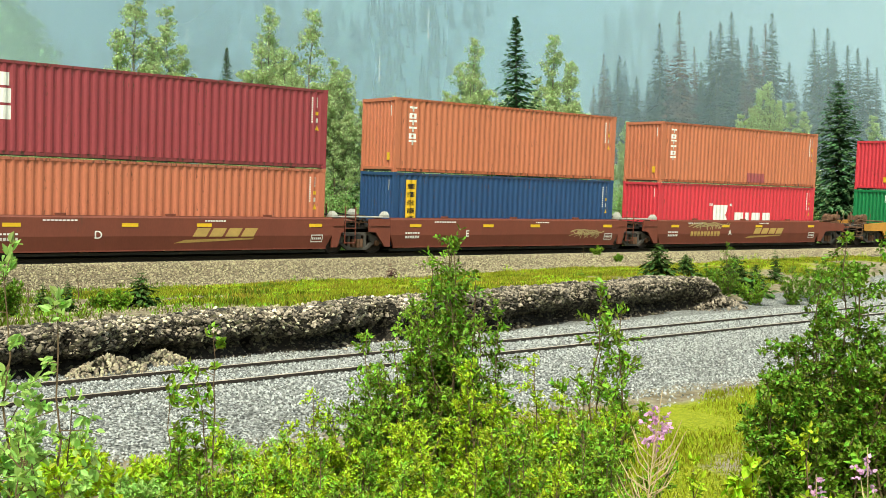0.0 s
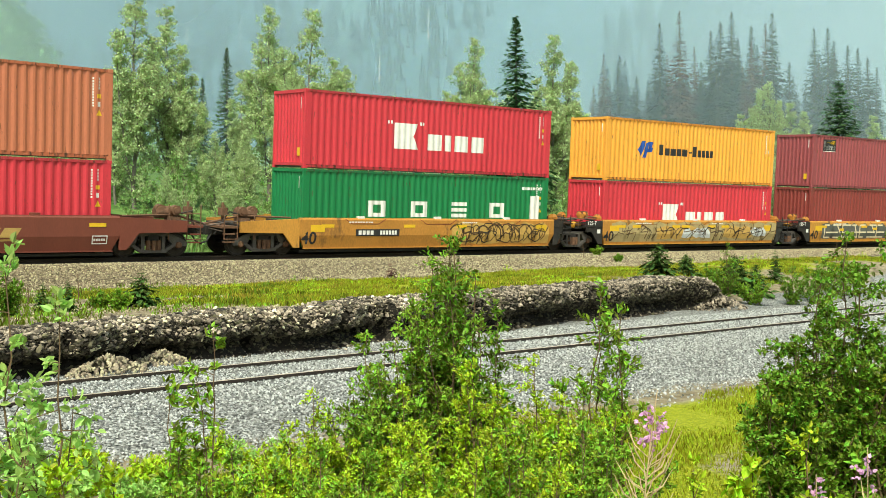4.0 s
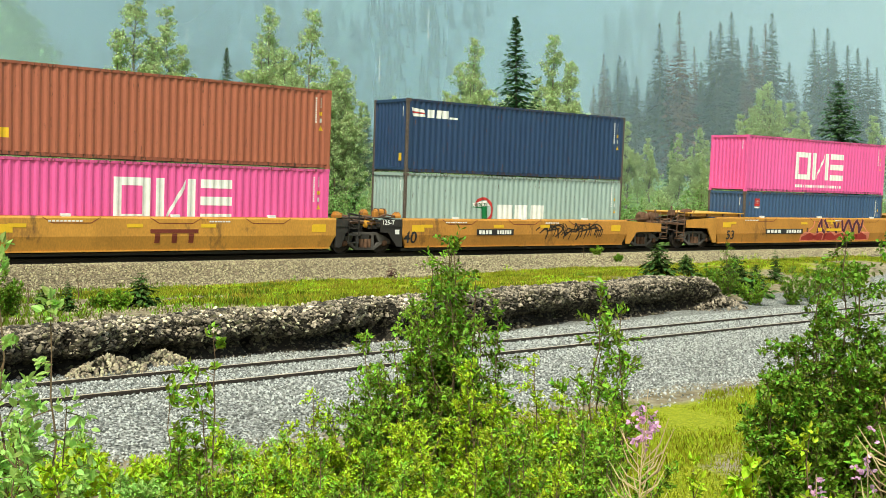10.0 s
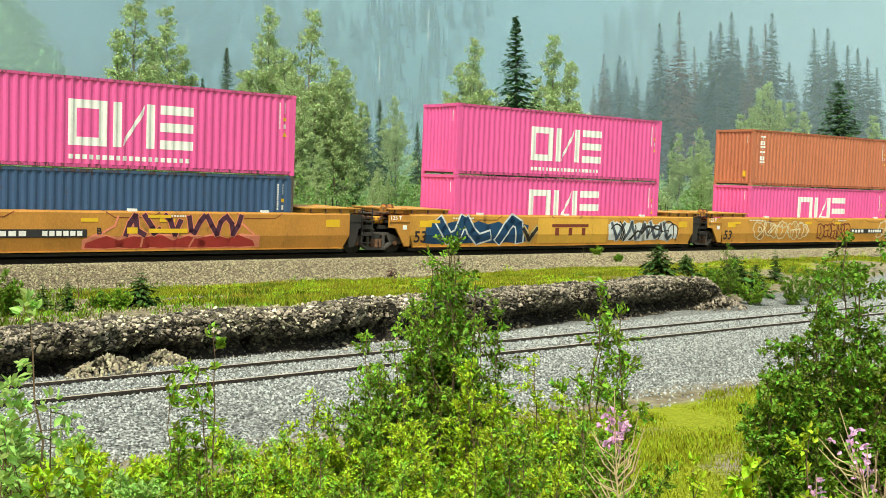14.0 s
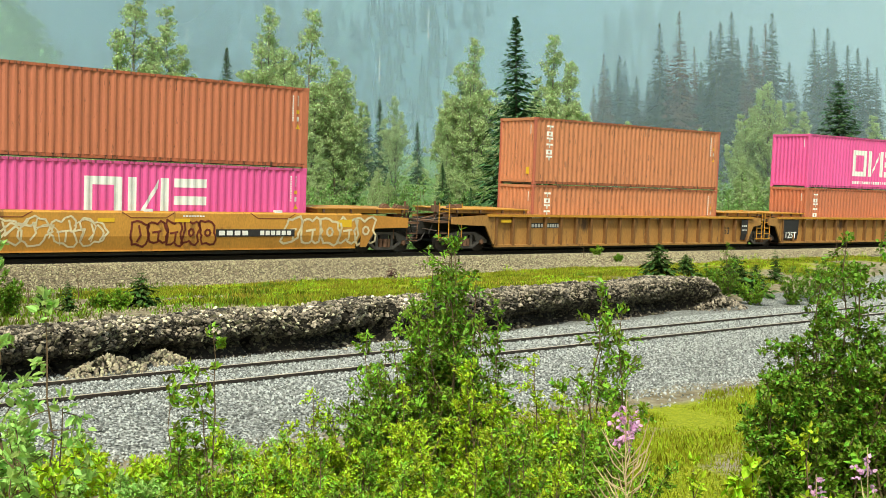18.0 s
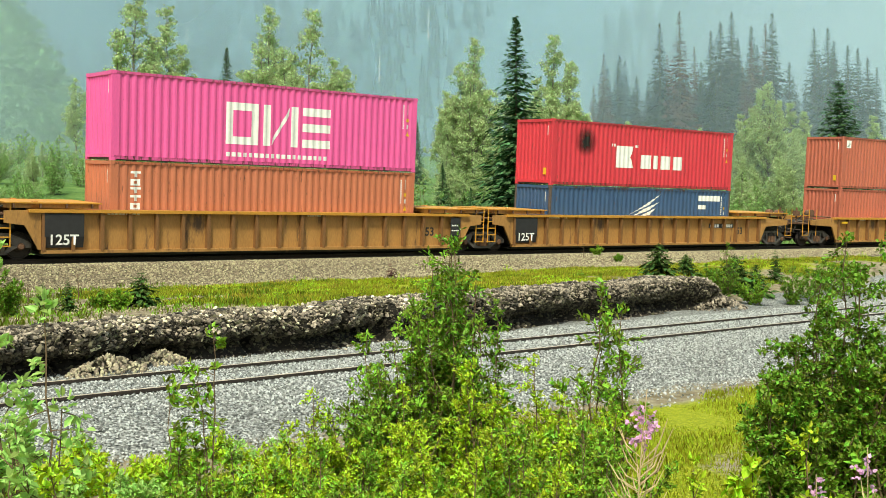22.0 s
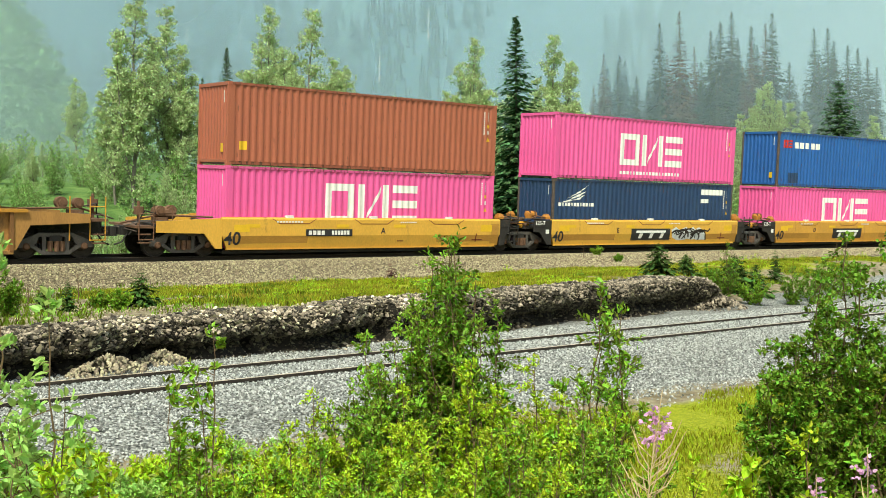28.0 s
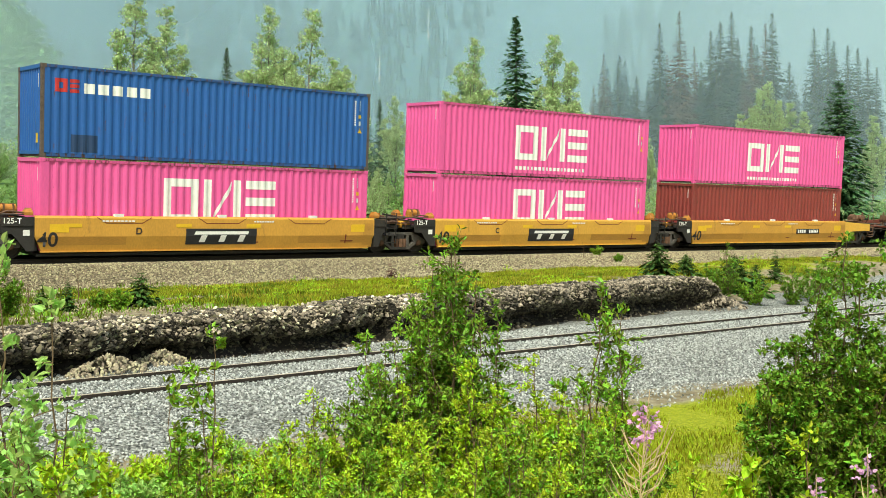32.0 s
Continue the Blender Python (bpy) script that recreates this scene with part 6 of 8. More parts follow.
def poplar(height, crown, seed, leaf_mat, leaf=0.2, count=5200, label="tall pale-green poplar with a loose leafy crown"):
    """Trunk and a few steep leaders; each carries upswept limbs with twigs, and the leaves hang in loose sprays along the twigs."""
    r = random.Random(seed)
    ob = thing("poplar_tree", label, "tree", "poplars beyond the train")
    trunk, limbs, rows, twigs = Geo(), Geo(), [], []
    pts = [Vector((0.2 * math.sin(i * 0.9 + seed), 0.2 * math.cos(i * 1.1 + seed), height * i / 10 - (0.5 if i == 0 else 0))) for i in range(11)]
    trunk.tube(pts, [0.010 * height * (1 - 0.95 * i / 10) + 0.01 for i in range(11)], 8)
    leaders = [(pts, 1.0, 46)]
    for i in range(4):
        t0, a = r.uniform(0.12, 0.42), i * 1.7 + r.uniform(-0.4, 0.4)
        o = pts[int(t0 * 10)]
        top = height * r.uniform(0.62, 0.88)
        out = crown * r.uniform(0.32, 0.6)
        line = [o + Vector((math.cos(a) * out * (1 - (1 - q / 7) ** 2) + 0.1 * math.sin(q * 1.7 + i), math.sin(a) * out * (1 - (1 - q / 7) ** 2), (top - o.z) * (q / 7) ** 1.15)) for q in range(8)]
        limbs.tube(line, [0.09 - 0.011 * q for q in range(8)], 5)
        leaders.append((line, 0.62, 24))
    for line, k, nl in leaders:
        m = len(line) - 1
        for i in range(nl):
            t = (0.04 if k == 1 else 0.25) + (0.95 if k == 1 else 0.74) * (i + r.random()) / nl
            j = min(m - 1, int(t * m))
            o = line[j].lerp(line[j + 1], min(1, t * m - j))
            reach = k * crown * min(1.0, 0.06 + 0.95 * (1 - t) ** 0.8) * r.uniform(0.35, 1.1)
            a = i * 2.4 + r.uniform(-0.6, 0.6)
            e = o + Vector((math.cos(a) * reach, math.sin(a) * reach, reach * r.uniform(0.45, 1.3)))
            mid = o.lerp(e, 0.5) - Vector((0, 0, 0.08 * reach))
            limbs.tube([o, mid, e], [0.04, 0.025, 0.008], 4)
            for c in range(3 + int(reach * 1.6)):
                f = r.uniform(0.25, 1.0)
                p = o.lerp(mid, f * 2) if f < 0.5 else mid.lerp(e, f * 2 - 1)
                d = rand_dir(r, 0.35)
                twigs.append((p, p + d * r.uniform(0.35, 0.95) * (0.45 + 0.55 * min(1, reach)), r.uniform(0.5, 1.5)))
    total = sum(w for _, _, w in twigs)
    for p, q, w in twigs:
        for _ in range(max(3, int(count * w / total))):
            f = r.random() ** 0.7
            c = p.lerp(q, f) + Vector((r.gauss(0, 0.14), r.gauss(0, 0.14), r.gauss(-0.05, 0.13)))
            rows.append((c, rand_dir(r, -0.3), rand_dir(r, 0.5), leaf * r.uniform(0.6, 1.3)))
    part("trunk", trunk, M_BARK, ob)
    tagged(part("branchwork", limbs, M_BARK, ob), kind="stuff")
    tagged(part("crown", leaf_mesh("crown", rows, leaf_mat, wide=0.8), None, ob), kind="stuff")
    return ob


def spruce(height, radius, seed, needle, label, levels=40, arms=9, sprays=7, bare=0.06, sparse=0.0, stout=1.0, tuft=0.016, group="spruces", belly=0.8):
    """Conifer: straight trunk, whorls of drooping boughs hung with needle sprays."""
    r = random.Random(seed)
    ob = thing("spruce_tree", label, "tree", group)
    trunk, rows = Geo(), []
    trunk.tube([(0, 0, -0.3), (0, 0, height * 0.5), (0, 0, height)], [0.010 * height, 0.006 * height, 0.001 * height], 7)
    for i in range(levels):
        t = bare + (1 - bare) * (i / levels) ** 0.9
        reach0 = radius * ((1 - t) ** belly + 0.02)
        for a in range(arms):
            if r.random() < sparse:
                continue
            z = height * min(0.995, t + r.uniform(-0.6, 0.6) / levels)
            q = a * math.tau / arms + i * 1.1 + r.uniform(-0.3, 0.3)
            reach = reach0 * r.uniform(0.65, 1.15)
            d = Vector((math.cos(q), math.sin(q), 0))
            for c in range(sprays):
                f = (c + 0.6) / sprays
                p = d * reach * f + Vector((0, 0, z - reach * ((0.42 - 0.55 * t) * f + 0.08 * f * f) + (0.12 * reach if f > 0.8 else 0)))
                side = d.cross(Vector((0, 0, 1))) * r.choice((-1, 1)) * 0.75
                ln = max(0.34 * reach, height * tuft) * r.uniform(0.8, 1.4) * stout
                rows.append((p - d * ln * 0.3, d + side * r.uniform(0.2, 1.1) + Vector((0, 0, r.uniform(-0.7, 0.0))), Vector((r.uniform(-0.4, 0.4), r.uniform(-0.4, 0.4), 1)), ln))
    part("trunk", trunk, M_BARK, ob)
    tagged(part("needle_mass", leaf_mesh("needle_mass", rows, needle, fold=-0.25, wide=0.5), None, ob), kind="stuff")
    return ob


def stand(ob, x, y, turn=0.0, size=1.0, lift=0.0):
    ob.matrix_basis = pose(x, y, ground_z(x, y) + lift, 0, 0, turn) @ Matrix.Scale(size, 4)
    return ob


def place_copies(proto, rows, base_height, seed):
    """First row takes the built tree, the rest are copies; rows: (x, y, height)."""
    r = random.Random(seed)
    for i, (x, y, h) in enumerate(rows):
        m = pose(x, y, ground_z(x, y) - 0.1, 0, 0, r.uniform(0, 360)) @ Matrix.Scale(h / base_height, 4)
        if i == 0:
            proto.matrix_basis = m
        else:
            copy_thing(proto, m)


# poplars: (x, y, height) in three growth forms
POPLARS_A = [(-22.3, 75, 16.4), (-10.4, 82, 16.9), (9.9, 92, 17.3), (43.2, 128, 13.9), (19.6, 110, 9.7), (13.0, 105, 15.2), (-18.4, 95, 11.9), (-12.8, 84, 13.6), (-19.7, 78, 12.8), (11.4, 93, 15.1), (42.1, 120, 12.4), (0.3, 78, 7.5), (11.7, 104, 7.7), (24.1, 83, 7.5), (-14.7, 69, 4.3), (-8.6, 85, 2.7), (-9.2, 77, 7.0), (12.4, 111, 4.6), (37.2, 121, 4.0), (12.5, 90, 6.2), (30.2, 89, 6.6), (29.5, 121, 4.8), (-5.6, 89, 3.9), (25.6, 112, 8.8), (-41.1, 106, 3.8), (-36.7, 118, -0.6)]
POPLARS_B = [(-20.6, 78, 15.2), (-8.3, 84, 13.1), (0.3, 100, 12.5), (-31.7, 80, 4.5), (37.4, 130, 13.1), (-53.3, 150, 13.5), (54.1, 130, 13.7), (-8.8, 83, 14.1), (-24.4, 77, 11.3), (8.7, 93, 14.4), (36.4, 124, 11.9), (25.4, 101, 7.3), (-20.4, 86, 2.3), (10.4, 92, 4.4), (11.2, 103, 3.6), (-20.5, 87, 4.7), (-8.3, 66, 5.2), (-11.7, 94, 3.3), (34.2, 115, 5.6), (38.7, 109, 9.5), (23.2, 123, 4.4), (-25.0, 77, 1.4), (20.3, 78, 5.7), (29.3, 90, 9.2), (-26.7, 80, 1.6), (-39.8, 127, -1.7)]
POPLARS_B += [(4.0, 100, 11.5), (6.6, 97, 12.5), (7.8, 106, 10.5), (1.6, 104, 9.5), (16.6, 104, 9.0), (21.6, 108, 8.6), (3.0, 88, 6.5), (7.4, 90, 7.0)]
POPLARS_C = [(-14.7, 88, 16.8), (2.9, 92, 15.8), (38.4, 125, 14.7), (-30.5, 90, 4.4), (-5.1, 110, 10.8), (28.7, 115, 9.3), (-11.3, 78, 11.5), (-7.8, 84, 12.0), (1.6, 93, 13.5), (38.5, 122, 15.3), (-13.6, 67, 4.4), (-4.8, 75, 4.7), (-15.2, 80, 5.2), (25.9, 117, 4.1), (-15.9, 72, 6.5), (-4.8, 91, 3.2), (-26.1, 81, 0.7), (30.4, 101, 6.3), (36.7, 108, 9.9), (-22.5, 86, 4.9), (11.9, 93, 5.0), (-14.0, 73, 6.8), (-17.9, 67, 4.3), (14.2, 122, 8.0), (-43.0, 121, 2.1), (-37.5, 102, 0.3)]
for j, rows in enumerate((POPLARS_A, POPLARS_B, POPLARS_C)):
    place_copies(poplar(17.0, (3.6, 4.0, 4.5)[j], 40 + j, M_POPLAR, 0.175, 20000), rows, 17.0, j)
DARK = "dark green spruce with dense drooping boughs"
for j, rows in enumerate(([(5.3, 74, 16.7), (-34.9, 110, 8.9), (0.0, 72, 6.2), (1.9, 70, 4.6), (8.4, 80, 5.4), (-2.2, 76, 4.2)], [(-21.9, 105, 14.5), (-26.0, 112, 14.3), (-9.5, 130, 12.8), (-8.0, 132, 13.9), (-10.1, 128, 12.3), (31.1, 140, 10.4), (-3.4, 140, 10.6)])):
    place_copies(spruce(18.0, (4.2, 3.2)[j], 50 + j, M_NEEDLE, DARK, 46, 13, 20, sparse=0.08, stout=0.56, tuft=0.02, group="dark spruces beyond the train", belly=0.95), rows, 18.0, 7 + j)
place_copies(spruce(18.0, 4.6, 55, M_NEEDLE, "broad dark green spruce beyond the train", 38, 14, 20, sparse=0.06, stout=0.55, tuft=0.02, group="dark spruces beyond the train", belly=0.62), [(29.2, 76, 12.4)], 18.0, 9)
SPIRES_A = [(38.3, 225, 24.5), (44.7, 212, 31.4), (58.8, 226, 31.7), (62.3, 222, 35.6), (67.8, 212, 34.8), (75.7, 210, 31.7), (85.8, 226, 30.6), (91.8, 228, 29.6), (90.5, 215, 24.4), (70.7, 236, 34.3), (56.1, 238, 24.1), (94.1, 240, 24.5)]
SPIRES_B = [(43.3, 230, 21.9), (55.7, 222, 27.8), (56.1, 208, 35.6), (67.6, 236, 34.9), (76.0, 226, 28.8), (76.6, 205, 35.0), (83.3, 212, 32.0), (84.5, 205, 28.9), (54.5, 205, 24.7), (82.2, 240, 22.7), (48.1, 240, 21.2), (73.0, 240, 24.9)]
r_p = random.Random(19)
for rows in (SPIRES_A, SPIRES_B):
    rows += [(r_p.uniform(44, 140), r_p.uniform(298, 316), r_p.uniform(20, 36)) for _ in range(16)]
for j, rows in enumerate((SPIRES_A, SPIRES_B)):
    place_copies(spruce(24.0, (3.7, 4.6)[j], 60 + j, M_NEEDLE_B, "slender grey-green spruce standing in mist", 60, 10, 6, sparse=0.12, stout=1.05, tuft=0.008, belly=0.85, group="misty spruces"), rows, 24.0, 17 + j)
place_copies(spruce(24.0, 3.8, 66, M_DEADNEEDLE, "rust-brown dying spruce standing in mist", 60, 10, 6, sparse=0.2, stout=1.0, tuft=0.008, belly=0.85, group="dying spruces"), [(30.5, 195, 23.9), (29.0, 198, 18.3), (48.3, 210, 34.6), (55.7, 228, 29.0), (48.8, 224, 26.6), (70.8, 226, 34.4), (64.4, 215, 29.7), (67.4, 232, 25.5), (83.8, 230, 27.4)], 24.0, 27)

# undergrowth beyond the train, built thrice and repeated
r_u = random.Random(77)
for j in range(3):
    proto = shrub("willow_bush", "pale green willow bush beyond the track", "bush", 3.0, 1.5, 12, 0.13, (M_POPLAR, M_SHRUB, M_SHRUB)[j], 80 + j, per=14, twigs=14, group="willows beyond the train")
    rows = []
    for i in range(84):
        s, d = r_u.choice((r_u.uniform(-28, 130), r_u.uniform(0, 110))), r_u.choice((r_u.uniform(7, 12), r_u.uniform(8, 16), r_u.uniform(12, 30), r_u.uniform(22, 46)))
        m = track_pose(s) @ Vector((0, d, 0))
        rows.append((m.x, m.y, r_u.uniform(1.7, 3.3) * (1 + d / 70) * (0.7 if s < -4 else 1.0)))
    for i in range(15):
        y = r_u.uniform(52, 150)
        x = y * r_u.uniform(-0.44, -0.27)
        if main_sd(x, y)[1] > 6:
            rows.append((x, y, r_u.uniform(1.0, 2.6) * (0.7 + y / 130)))
    place_copies(proto, rows, 3.0, 90 + j)

# low young trees on the strip between the tracks
for j, (x, y, h, w, m) in enumerate([(-5.69, 19.47, 0.67, 0.51, 0), (-6.6, 18.15, 0.61, 0.26, 0), (-7.08, 18.24, 0.56, 0.23, 0), (5.88, 28.14, 1.03, 0.76, 1), (6.88, 29.25, 0.61, 0.46, 1), (8.58, 30.39, 1.08, 0.87, 1), (9.23, 30.45, 0.92, 0.68, 0), (10.51, 32.67, 1.06, 0.36, 1), (-1.57, 31.17, 0.53, 0.4, 2), (-8.2, 19.62, 0.27, 0.22, 0)]):
    mt = (M_NEEDLE_Y, M_NEEDLE_Y, M_DEADNEEDLE)[m]
    ob = spruce(h, w * (0.6 if m == 2 else 1.0), 120 + j, mt, ("small dark spruce seedling on the gravel strip", "young dark green spruce beside the stone bank", "small browned seedling on the gravel strip")[m], 22, 9, 7, 0.02, stout=1.15, sparse=(0.4, 0.2, 0.6)[m], group="young spruces between the tracks")
    stand(ob, x, y)
for j, (x, y, h, w) in enumerate([(7.87, 28.71, 1.57, 0.63), (8.61, 28.56, 0.86, 0.7), (9.81, 29.1, 1.04, 0.64), (10.84, 30.18, 1.16, 0.83), (12.6, 32.16, 1.32, 0.88), (-7.31, 17.37, 0.78, 0.3), (-6.38, 19.29, 0.26, 0.21), (-5.89, 18.75, 0.34, 0.26), (7.58, 29.73, 0.65, 0.33), (12.09, 32.67, 0.98, 0.72), (6.49, 43.44, 0.38, 0.29), (6.9, 40.53, 0.27, 0.22)]):
    stand(shrub("strip_bush", "low green bush beside the siding", "bush", h, w, 14, 0.06, (M_LEAF_D, M_LEAF, M_LEAF_D)[j % 3], 150 + j, per=20, twigs=12, group="bushes between the tracks"), x, y)


def blades(name, label, count, place, h, material, seed, per=4, wide=0.1):
    r = random.Random(seed)
    rows = []
    for _ in range(count):
        x, y, z = place(r)
        tall = 0.75 + 1.0 * max(0.0, noise.noise((x * 0.8, y * 0.8, seed)) + 0.25)
        for _ in range(per):
            rows.append(((x + r.uniform(-0.08, 0.08), y + r.uniform(-0.08, 0.08), z - 0.008), (r.uniform(-0.5, 0.5), r.uniform(-0.5, 0.5), 1), rand_dir(r), h * tall * r.uniform(0.4, 1.3)))
    ob = new(name, leaf_mesh(name, rows, material, wide=wide))
    return tagged(ob, label, "grass", kind="stuff")


def on_strip(r):
    while True:
        v, u = r.uniform(-7, 30), r.uniform(2, 18)
        x, y, z = siding_xyz(u, v)
        s, d = main_sd(x, y)
        if u > berm_foot(v) + 0.9 and d < -9.5 and noise.noise((x * 0.35, y * 0.35, 8)) + 0.6 * noise.noise((x * 1.4, y * 1.4, 3)) > -0.12 + 0.6 * ease(0.5, -5.0, v):
            return x, y, ground_z(x, y)


def on_lawn(r):
    while True:
        v = r.uniform(-12, 12)
        u = r.uniform(-11, gravel_edge(v) - 0.5)
        x, y, z = siding_xyz(u, v)
        if noise.noise((x * 0.5, y * 0.5, 2)) > (-0.2 if y < 10.6 else -0.6) + 0.3 * (u > gravel_edge(v) - 1.0):
            return x, y, ground_z(x, y)


def on_meadow(r):
    m = track_pose(r.uniform(-30, 90)) @ Vector((0, r.uniform(7, 16), 0))
    return m.x, m.y, ground_z(m.x, m.y)


blades("strip_grass", "yellow-green grass on the strip between the tracks", 24000, on_strip, 0.095, M_GRASS, 1, 5, 0.16)
blades("dark_strip_grass", "dark green grass tufts on the strip between the tracks", 5000, on_strip, 0.1, M_GRASS_D, 11, 6, 0.14)
blades("dry_strip_grass", "dry straw-coloured grass on the strip between the tracks", 4000, on_strip, 0.11, M_GRASS_O, 12, 6, 0.1)
blades("strip_herbs", "low bright green herbs on the strip between the tracks", 6000, on_strip, 0.075, M_LEAF_Y, 5, 5, 0.4)
blades("lawn_grass", "short yellow-green grass beside the siding", 36000, on_lawn, 0.06, M_GRASS, 2, 4, 0.22)
blades("meadow_grass", "tall green grass beyond the train", 7000, on_meadow, 0.7, M_SHRUB, 3)



def on_bare_strip(r):
    while True:
        v, u = r.uniform(-15, 1.5), r.uniform(2, 14)
        x, y, z = siding_xyz(u, v)
        if u > berm_foot(v) + 0.5 and main_sd(x, y)[1] < -7.5 and noise.noise((x * 0.9, y * 0.9, 4)) > -0.25:
            return x, y, ground_z(x, y)


scatter("strip_rubble", "tan and grey stones on the bare strip above the bank", 9000, on_bare_strip, 0.032, M_TAN)
blades("bare_strip_weeds", "dark thin weeds on the bare strip above the bank", 2200, on_bare_strip, 0.11, M_GRASS_D, 15, 6, 0.16)
blades("bare_strip_herbs", "low green herbs on the bare strip above the bank", 1500, on_bare_strip, 0.075, M_LEAF, 16, 6, 0.4)
r_c = random.Random(52)
for j in range(3):
    proto = shrub("weed_clump", "low yellow-green weed clump on the strip", "plant", 0.4, 0.3, 9, 0.05, (M_LEAF_Y, M_LEAF, M_GRASS)[j], 170 + j, per=9, twigs=8, group="weeds between the tracks", wide=0.35)
    rows = []
    for _ in range(26):
        x, y, z = on_strip(r_c)
        rows.append((x, y, r_c.uniform(0.16, 0.42)))
    place_copies(proto, rows, 0.4, 95 + j)

for j, (x, y, h) in enumerate([(-7.37, 20.82, 0.65), (5.55, 40.92, 0.67), (-8.24, 20.46, 0.45), (14.85, 38.97, 0.85)]):
    g = Geo().tube([(0, 0, -0.03), (0.02, 0, h * 0.5), (-0.02, 0.01, h)], [0.012, 0.008, 0.003], 5)
    for q in range(7):
        z = h * (0.3 + 0.09 * q)
        a = q * 2.3
        g.tube([(0, 0, z), (0.16 * h * math.cos(a), 0.16 * h * math.sin(a), z + 0.1 * h)], [0.004, 0.002], 4)
    stand(thing("dead_stalk", "thin bare brown stalk on the strip", "plant", "dead stalks", g=g, material=M_TWIG), x, y)
g = Geo()
g.v, g.f = [(p.x * 0.17, p.y * 0.12, p.z * 0.12) for p in PEBBLES[3]], list(ICO_F)
stand(thing("pale_rock", "single pale grey rock beside the siding rail", "rock", g=g, material=M_GREY, smooth=True), -3.99, 16.80, lift=0.05)

# ---- plants before the camera ----
FRONT = []


def front(ob, x, y, turn=0.0, size=1.0):
    stand(ob, x, y, turn, size)
    FRONT.append(ob)
    return ob


front(shrub("alder_sapling", "leafy green alder sapling on the near bank", "bush", 2.1, 0.62, 14, 0.042, M_LEAF, 201, per=22, twigs=18, bare=0.1), 0.03, 8.60)
front(shrub("alder_sapling", "leafy green alder sapling on the near bank", "bush", 2.13, 0.27, 10, 0.05, M_LEAF_D, 281, per=24, twigs=12, bare=0.5), 0.03, 8.62)
front(shrub("alder_sapling", "leafy green alder sapling on the near bank", "bush", 1.58, 0.25, 5, 0.05, M_LEAF, 282, per=20, twigs=11, bare=0.5), 1.40, 8.10)
front(shrub("alder_bush", "dense green alder bush on the near bank", "bush", 1.42, 0.6, 12, 0.045, M_LEAF, 202, per=20, twigs=15), -0.38, 8.20)
front(shrub("poplar_sapling", "thin young poplar sapling with sparse leaves", "sapling", 1.72, 0.34, 5, 0.06, M_LEAF, 203, per=18, twigs=14, bare=0.25, lean=(0.12, 0)), 1.10, 8.00)
front(shrub("willow_shrub", "yellow-green willow shrub on the near bank", "bush", 1.26, 0.7, 16, 0.038, M_LEAF_Y, 204, per=35, twigs=15), 0.26, 7.20)
front(shrub("willow_shrub", "yellow-green willow shrub on the near bank", "bush", 1.26, 0.6, 14, 0.038, M_LEAF_Y, 205, per=35, twigs=15), 0.71, 7.40)
front(shrub("willow_shrub", "green willow shrub on the near bank", "bush", 0.94, 0.6, 14, 0.035, M_LEAF, 206, per=35, twigs=15), -0.52, 6.60)
front(shrub("willow_shrub", "yellow-green willow shrub on the near bank", "bush", 0.94, 0.55, 14, 0.035, M_LEAF_Y, 207, per=35, twigs=15), -0.08, 6.20)
front(shrub("willow_shrub", "green willow shrub on the near bank", "bush", 1.01, 0.55, 14, 0.035, M_LEAF, 208, per=35, twigs=15), 0.39, 6.20)
front(shrub("willow_shrub", "green willow shrub on the near bank", "bush", 1.13, 0.45, 10, 0.038, M_LEAF, 209, per=30, twigs=15), 0.98, 7.00)
front(shrub("willow_shrub", "green willow shrub on the near bank", "bush", 0.91, 0.4, 10, 0.035, M_LEAF, 210, per=30, twigs=15), 0.97, 6.00)
front(shrub("willow_shrub", "yellow-green willow shrub on the near bank", "bush", 0.91, 0.5, 12, 0.038, M_LEAF_Y, 211, per=30, twigs=15), -0.98, 6.80)
front(shrub("willow_shrub", "green willow shrub on the near bank", "bush", 0.84, 0.5, 12, 0.038, M_LEAF, 212, per=30, twigs=15), -1.28, 6.40)
front(shrub("poplar_sapling", "thin young poplar sapling with fresh leaves", "sapling", 1.5, 0.18, 3, 0.059, M_LEAF, 213, per=15, twigs=15, bare=0.15), -1.66, 7.40)
front(shrub("poplar_sapling", "thin young poplar sapling with fresh leaves", "sapling", 1.18, 0.2, 4, 0.059, M_LEAF, 214, per=15, twigs=12), -1.85, 7.00)
front(shrub("broadleaf_plant", "large-leaved green plant on the near bank", "bush", 1.79, 0.22, 4, 0.065, M_LEAF_P, 215, per=12, twigs=11, wide=0.6), -1.96, 5.20)
front(shrub("broadleaf_plant", "large-leaved green plant on the near bank", "bush", 2.0, 0.25, 5, 0.065, M_LEAF_P, 216, per=18, twigs=12, wide=0.6), -2.38, 5.60)
front(shrub("broadleaf_plant", "large-leaved green plant on the near bank", "bush", 1.23, 0.25, 4, 0.05, M_LEAF_P, 217, per=10, twigs=8, wide=0.6), -2.08, 5.00)
front(shrub("broadleaf_plant", "low large-leaved green plant on the near bank", "bush", 0.91, 0.35, 8, 0.05, M_LEAF_Y, 218, per=20, twigs=14, wide=0.6), -1.73, 5.40)
front(shrub("broadleaf_plant", "low large-leaved green plant on the near bank", "bush", 1.03, 0.3, 8, 0.05, M_LEAF_Y, 219, per=20, twigs=14, wide=0.6), -1.84, 5.00)
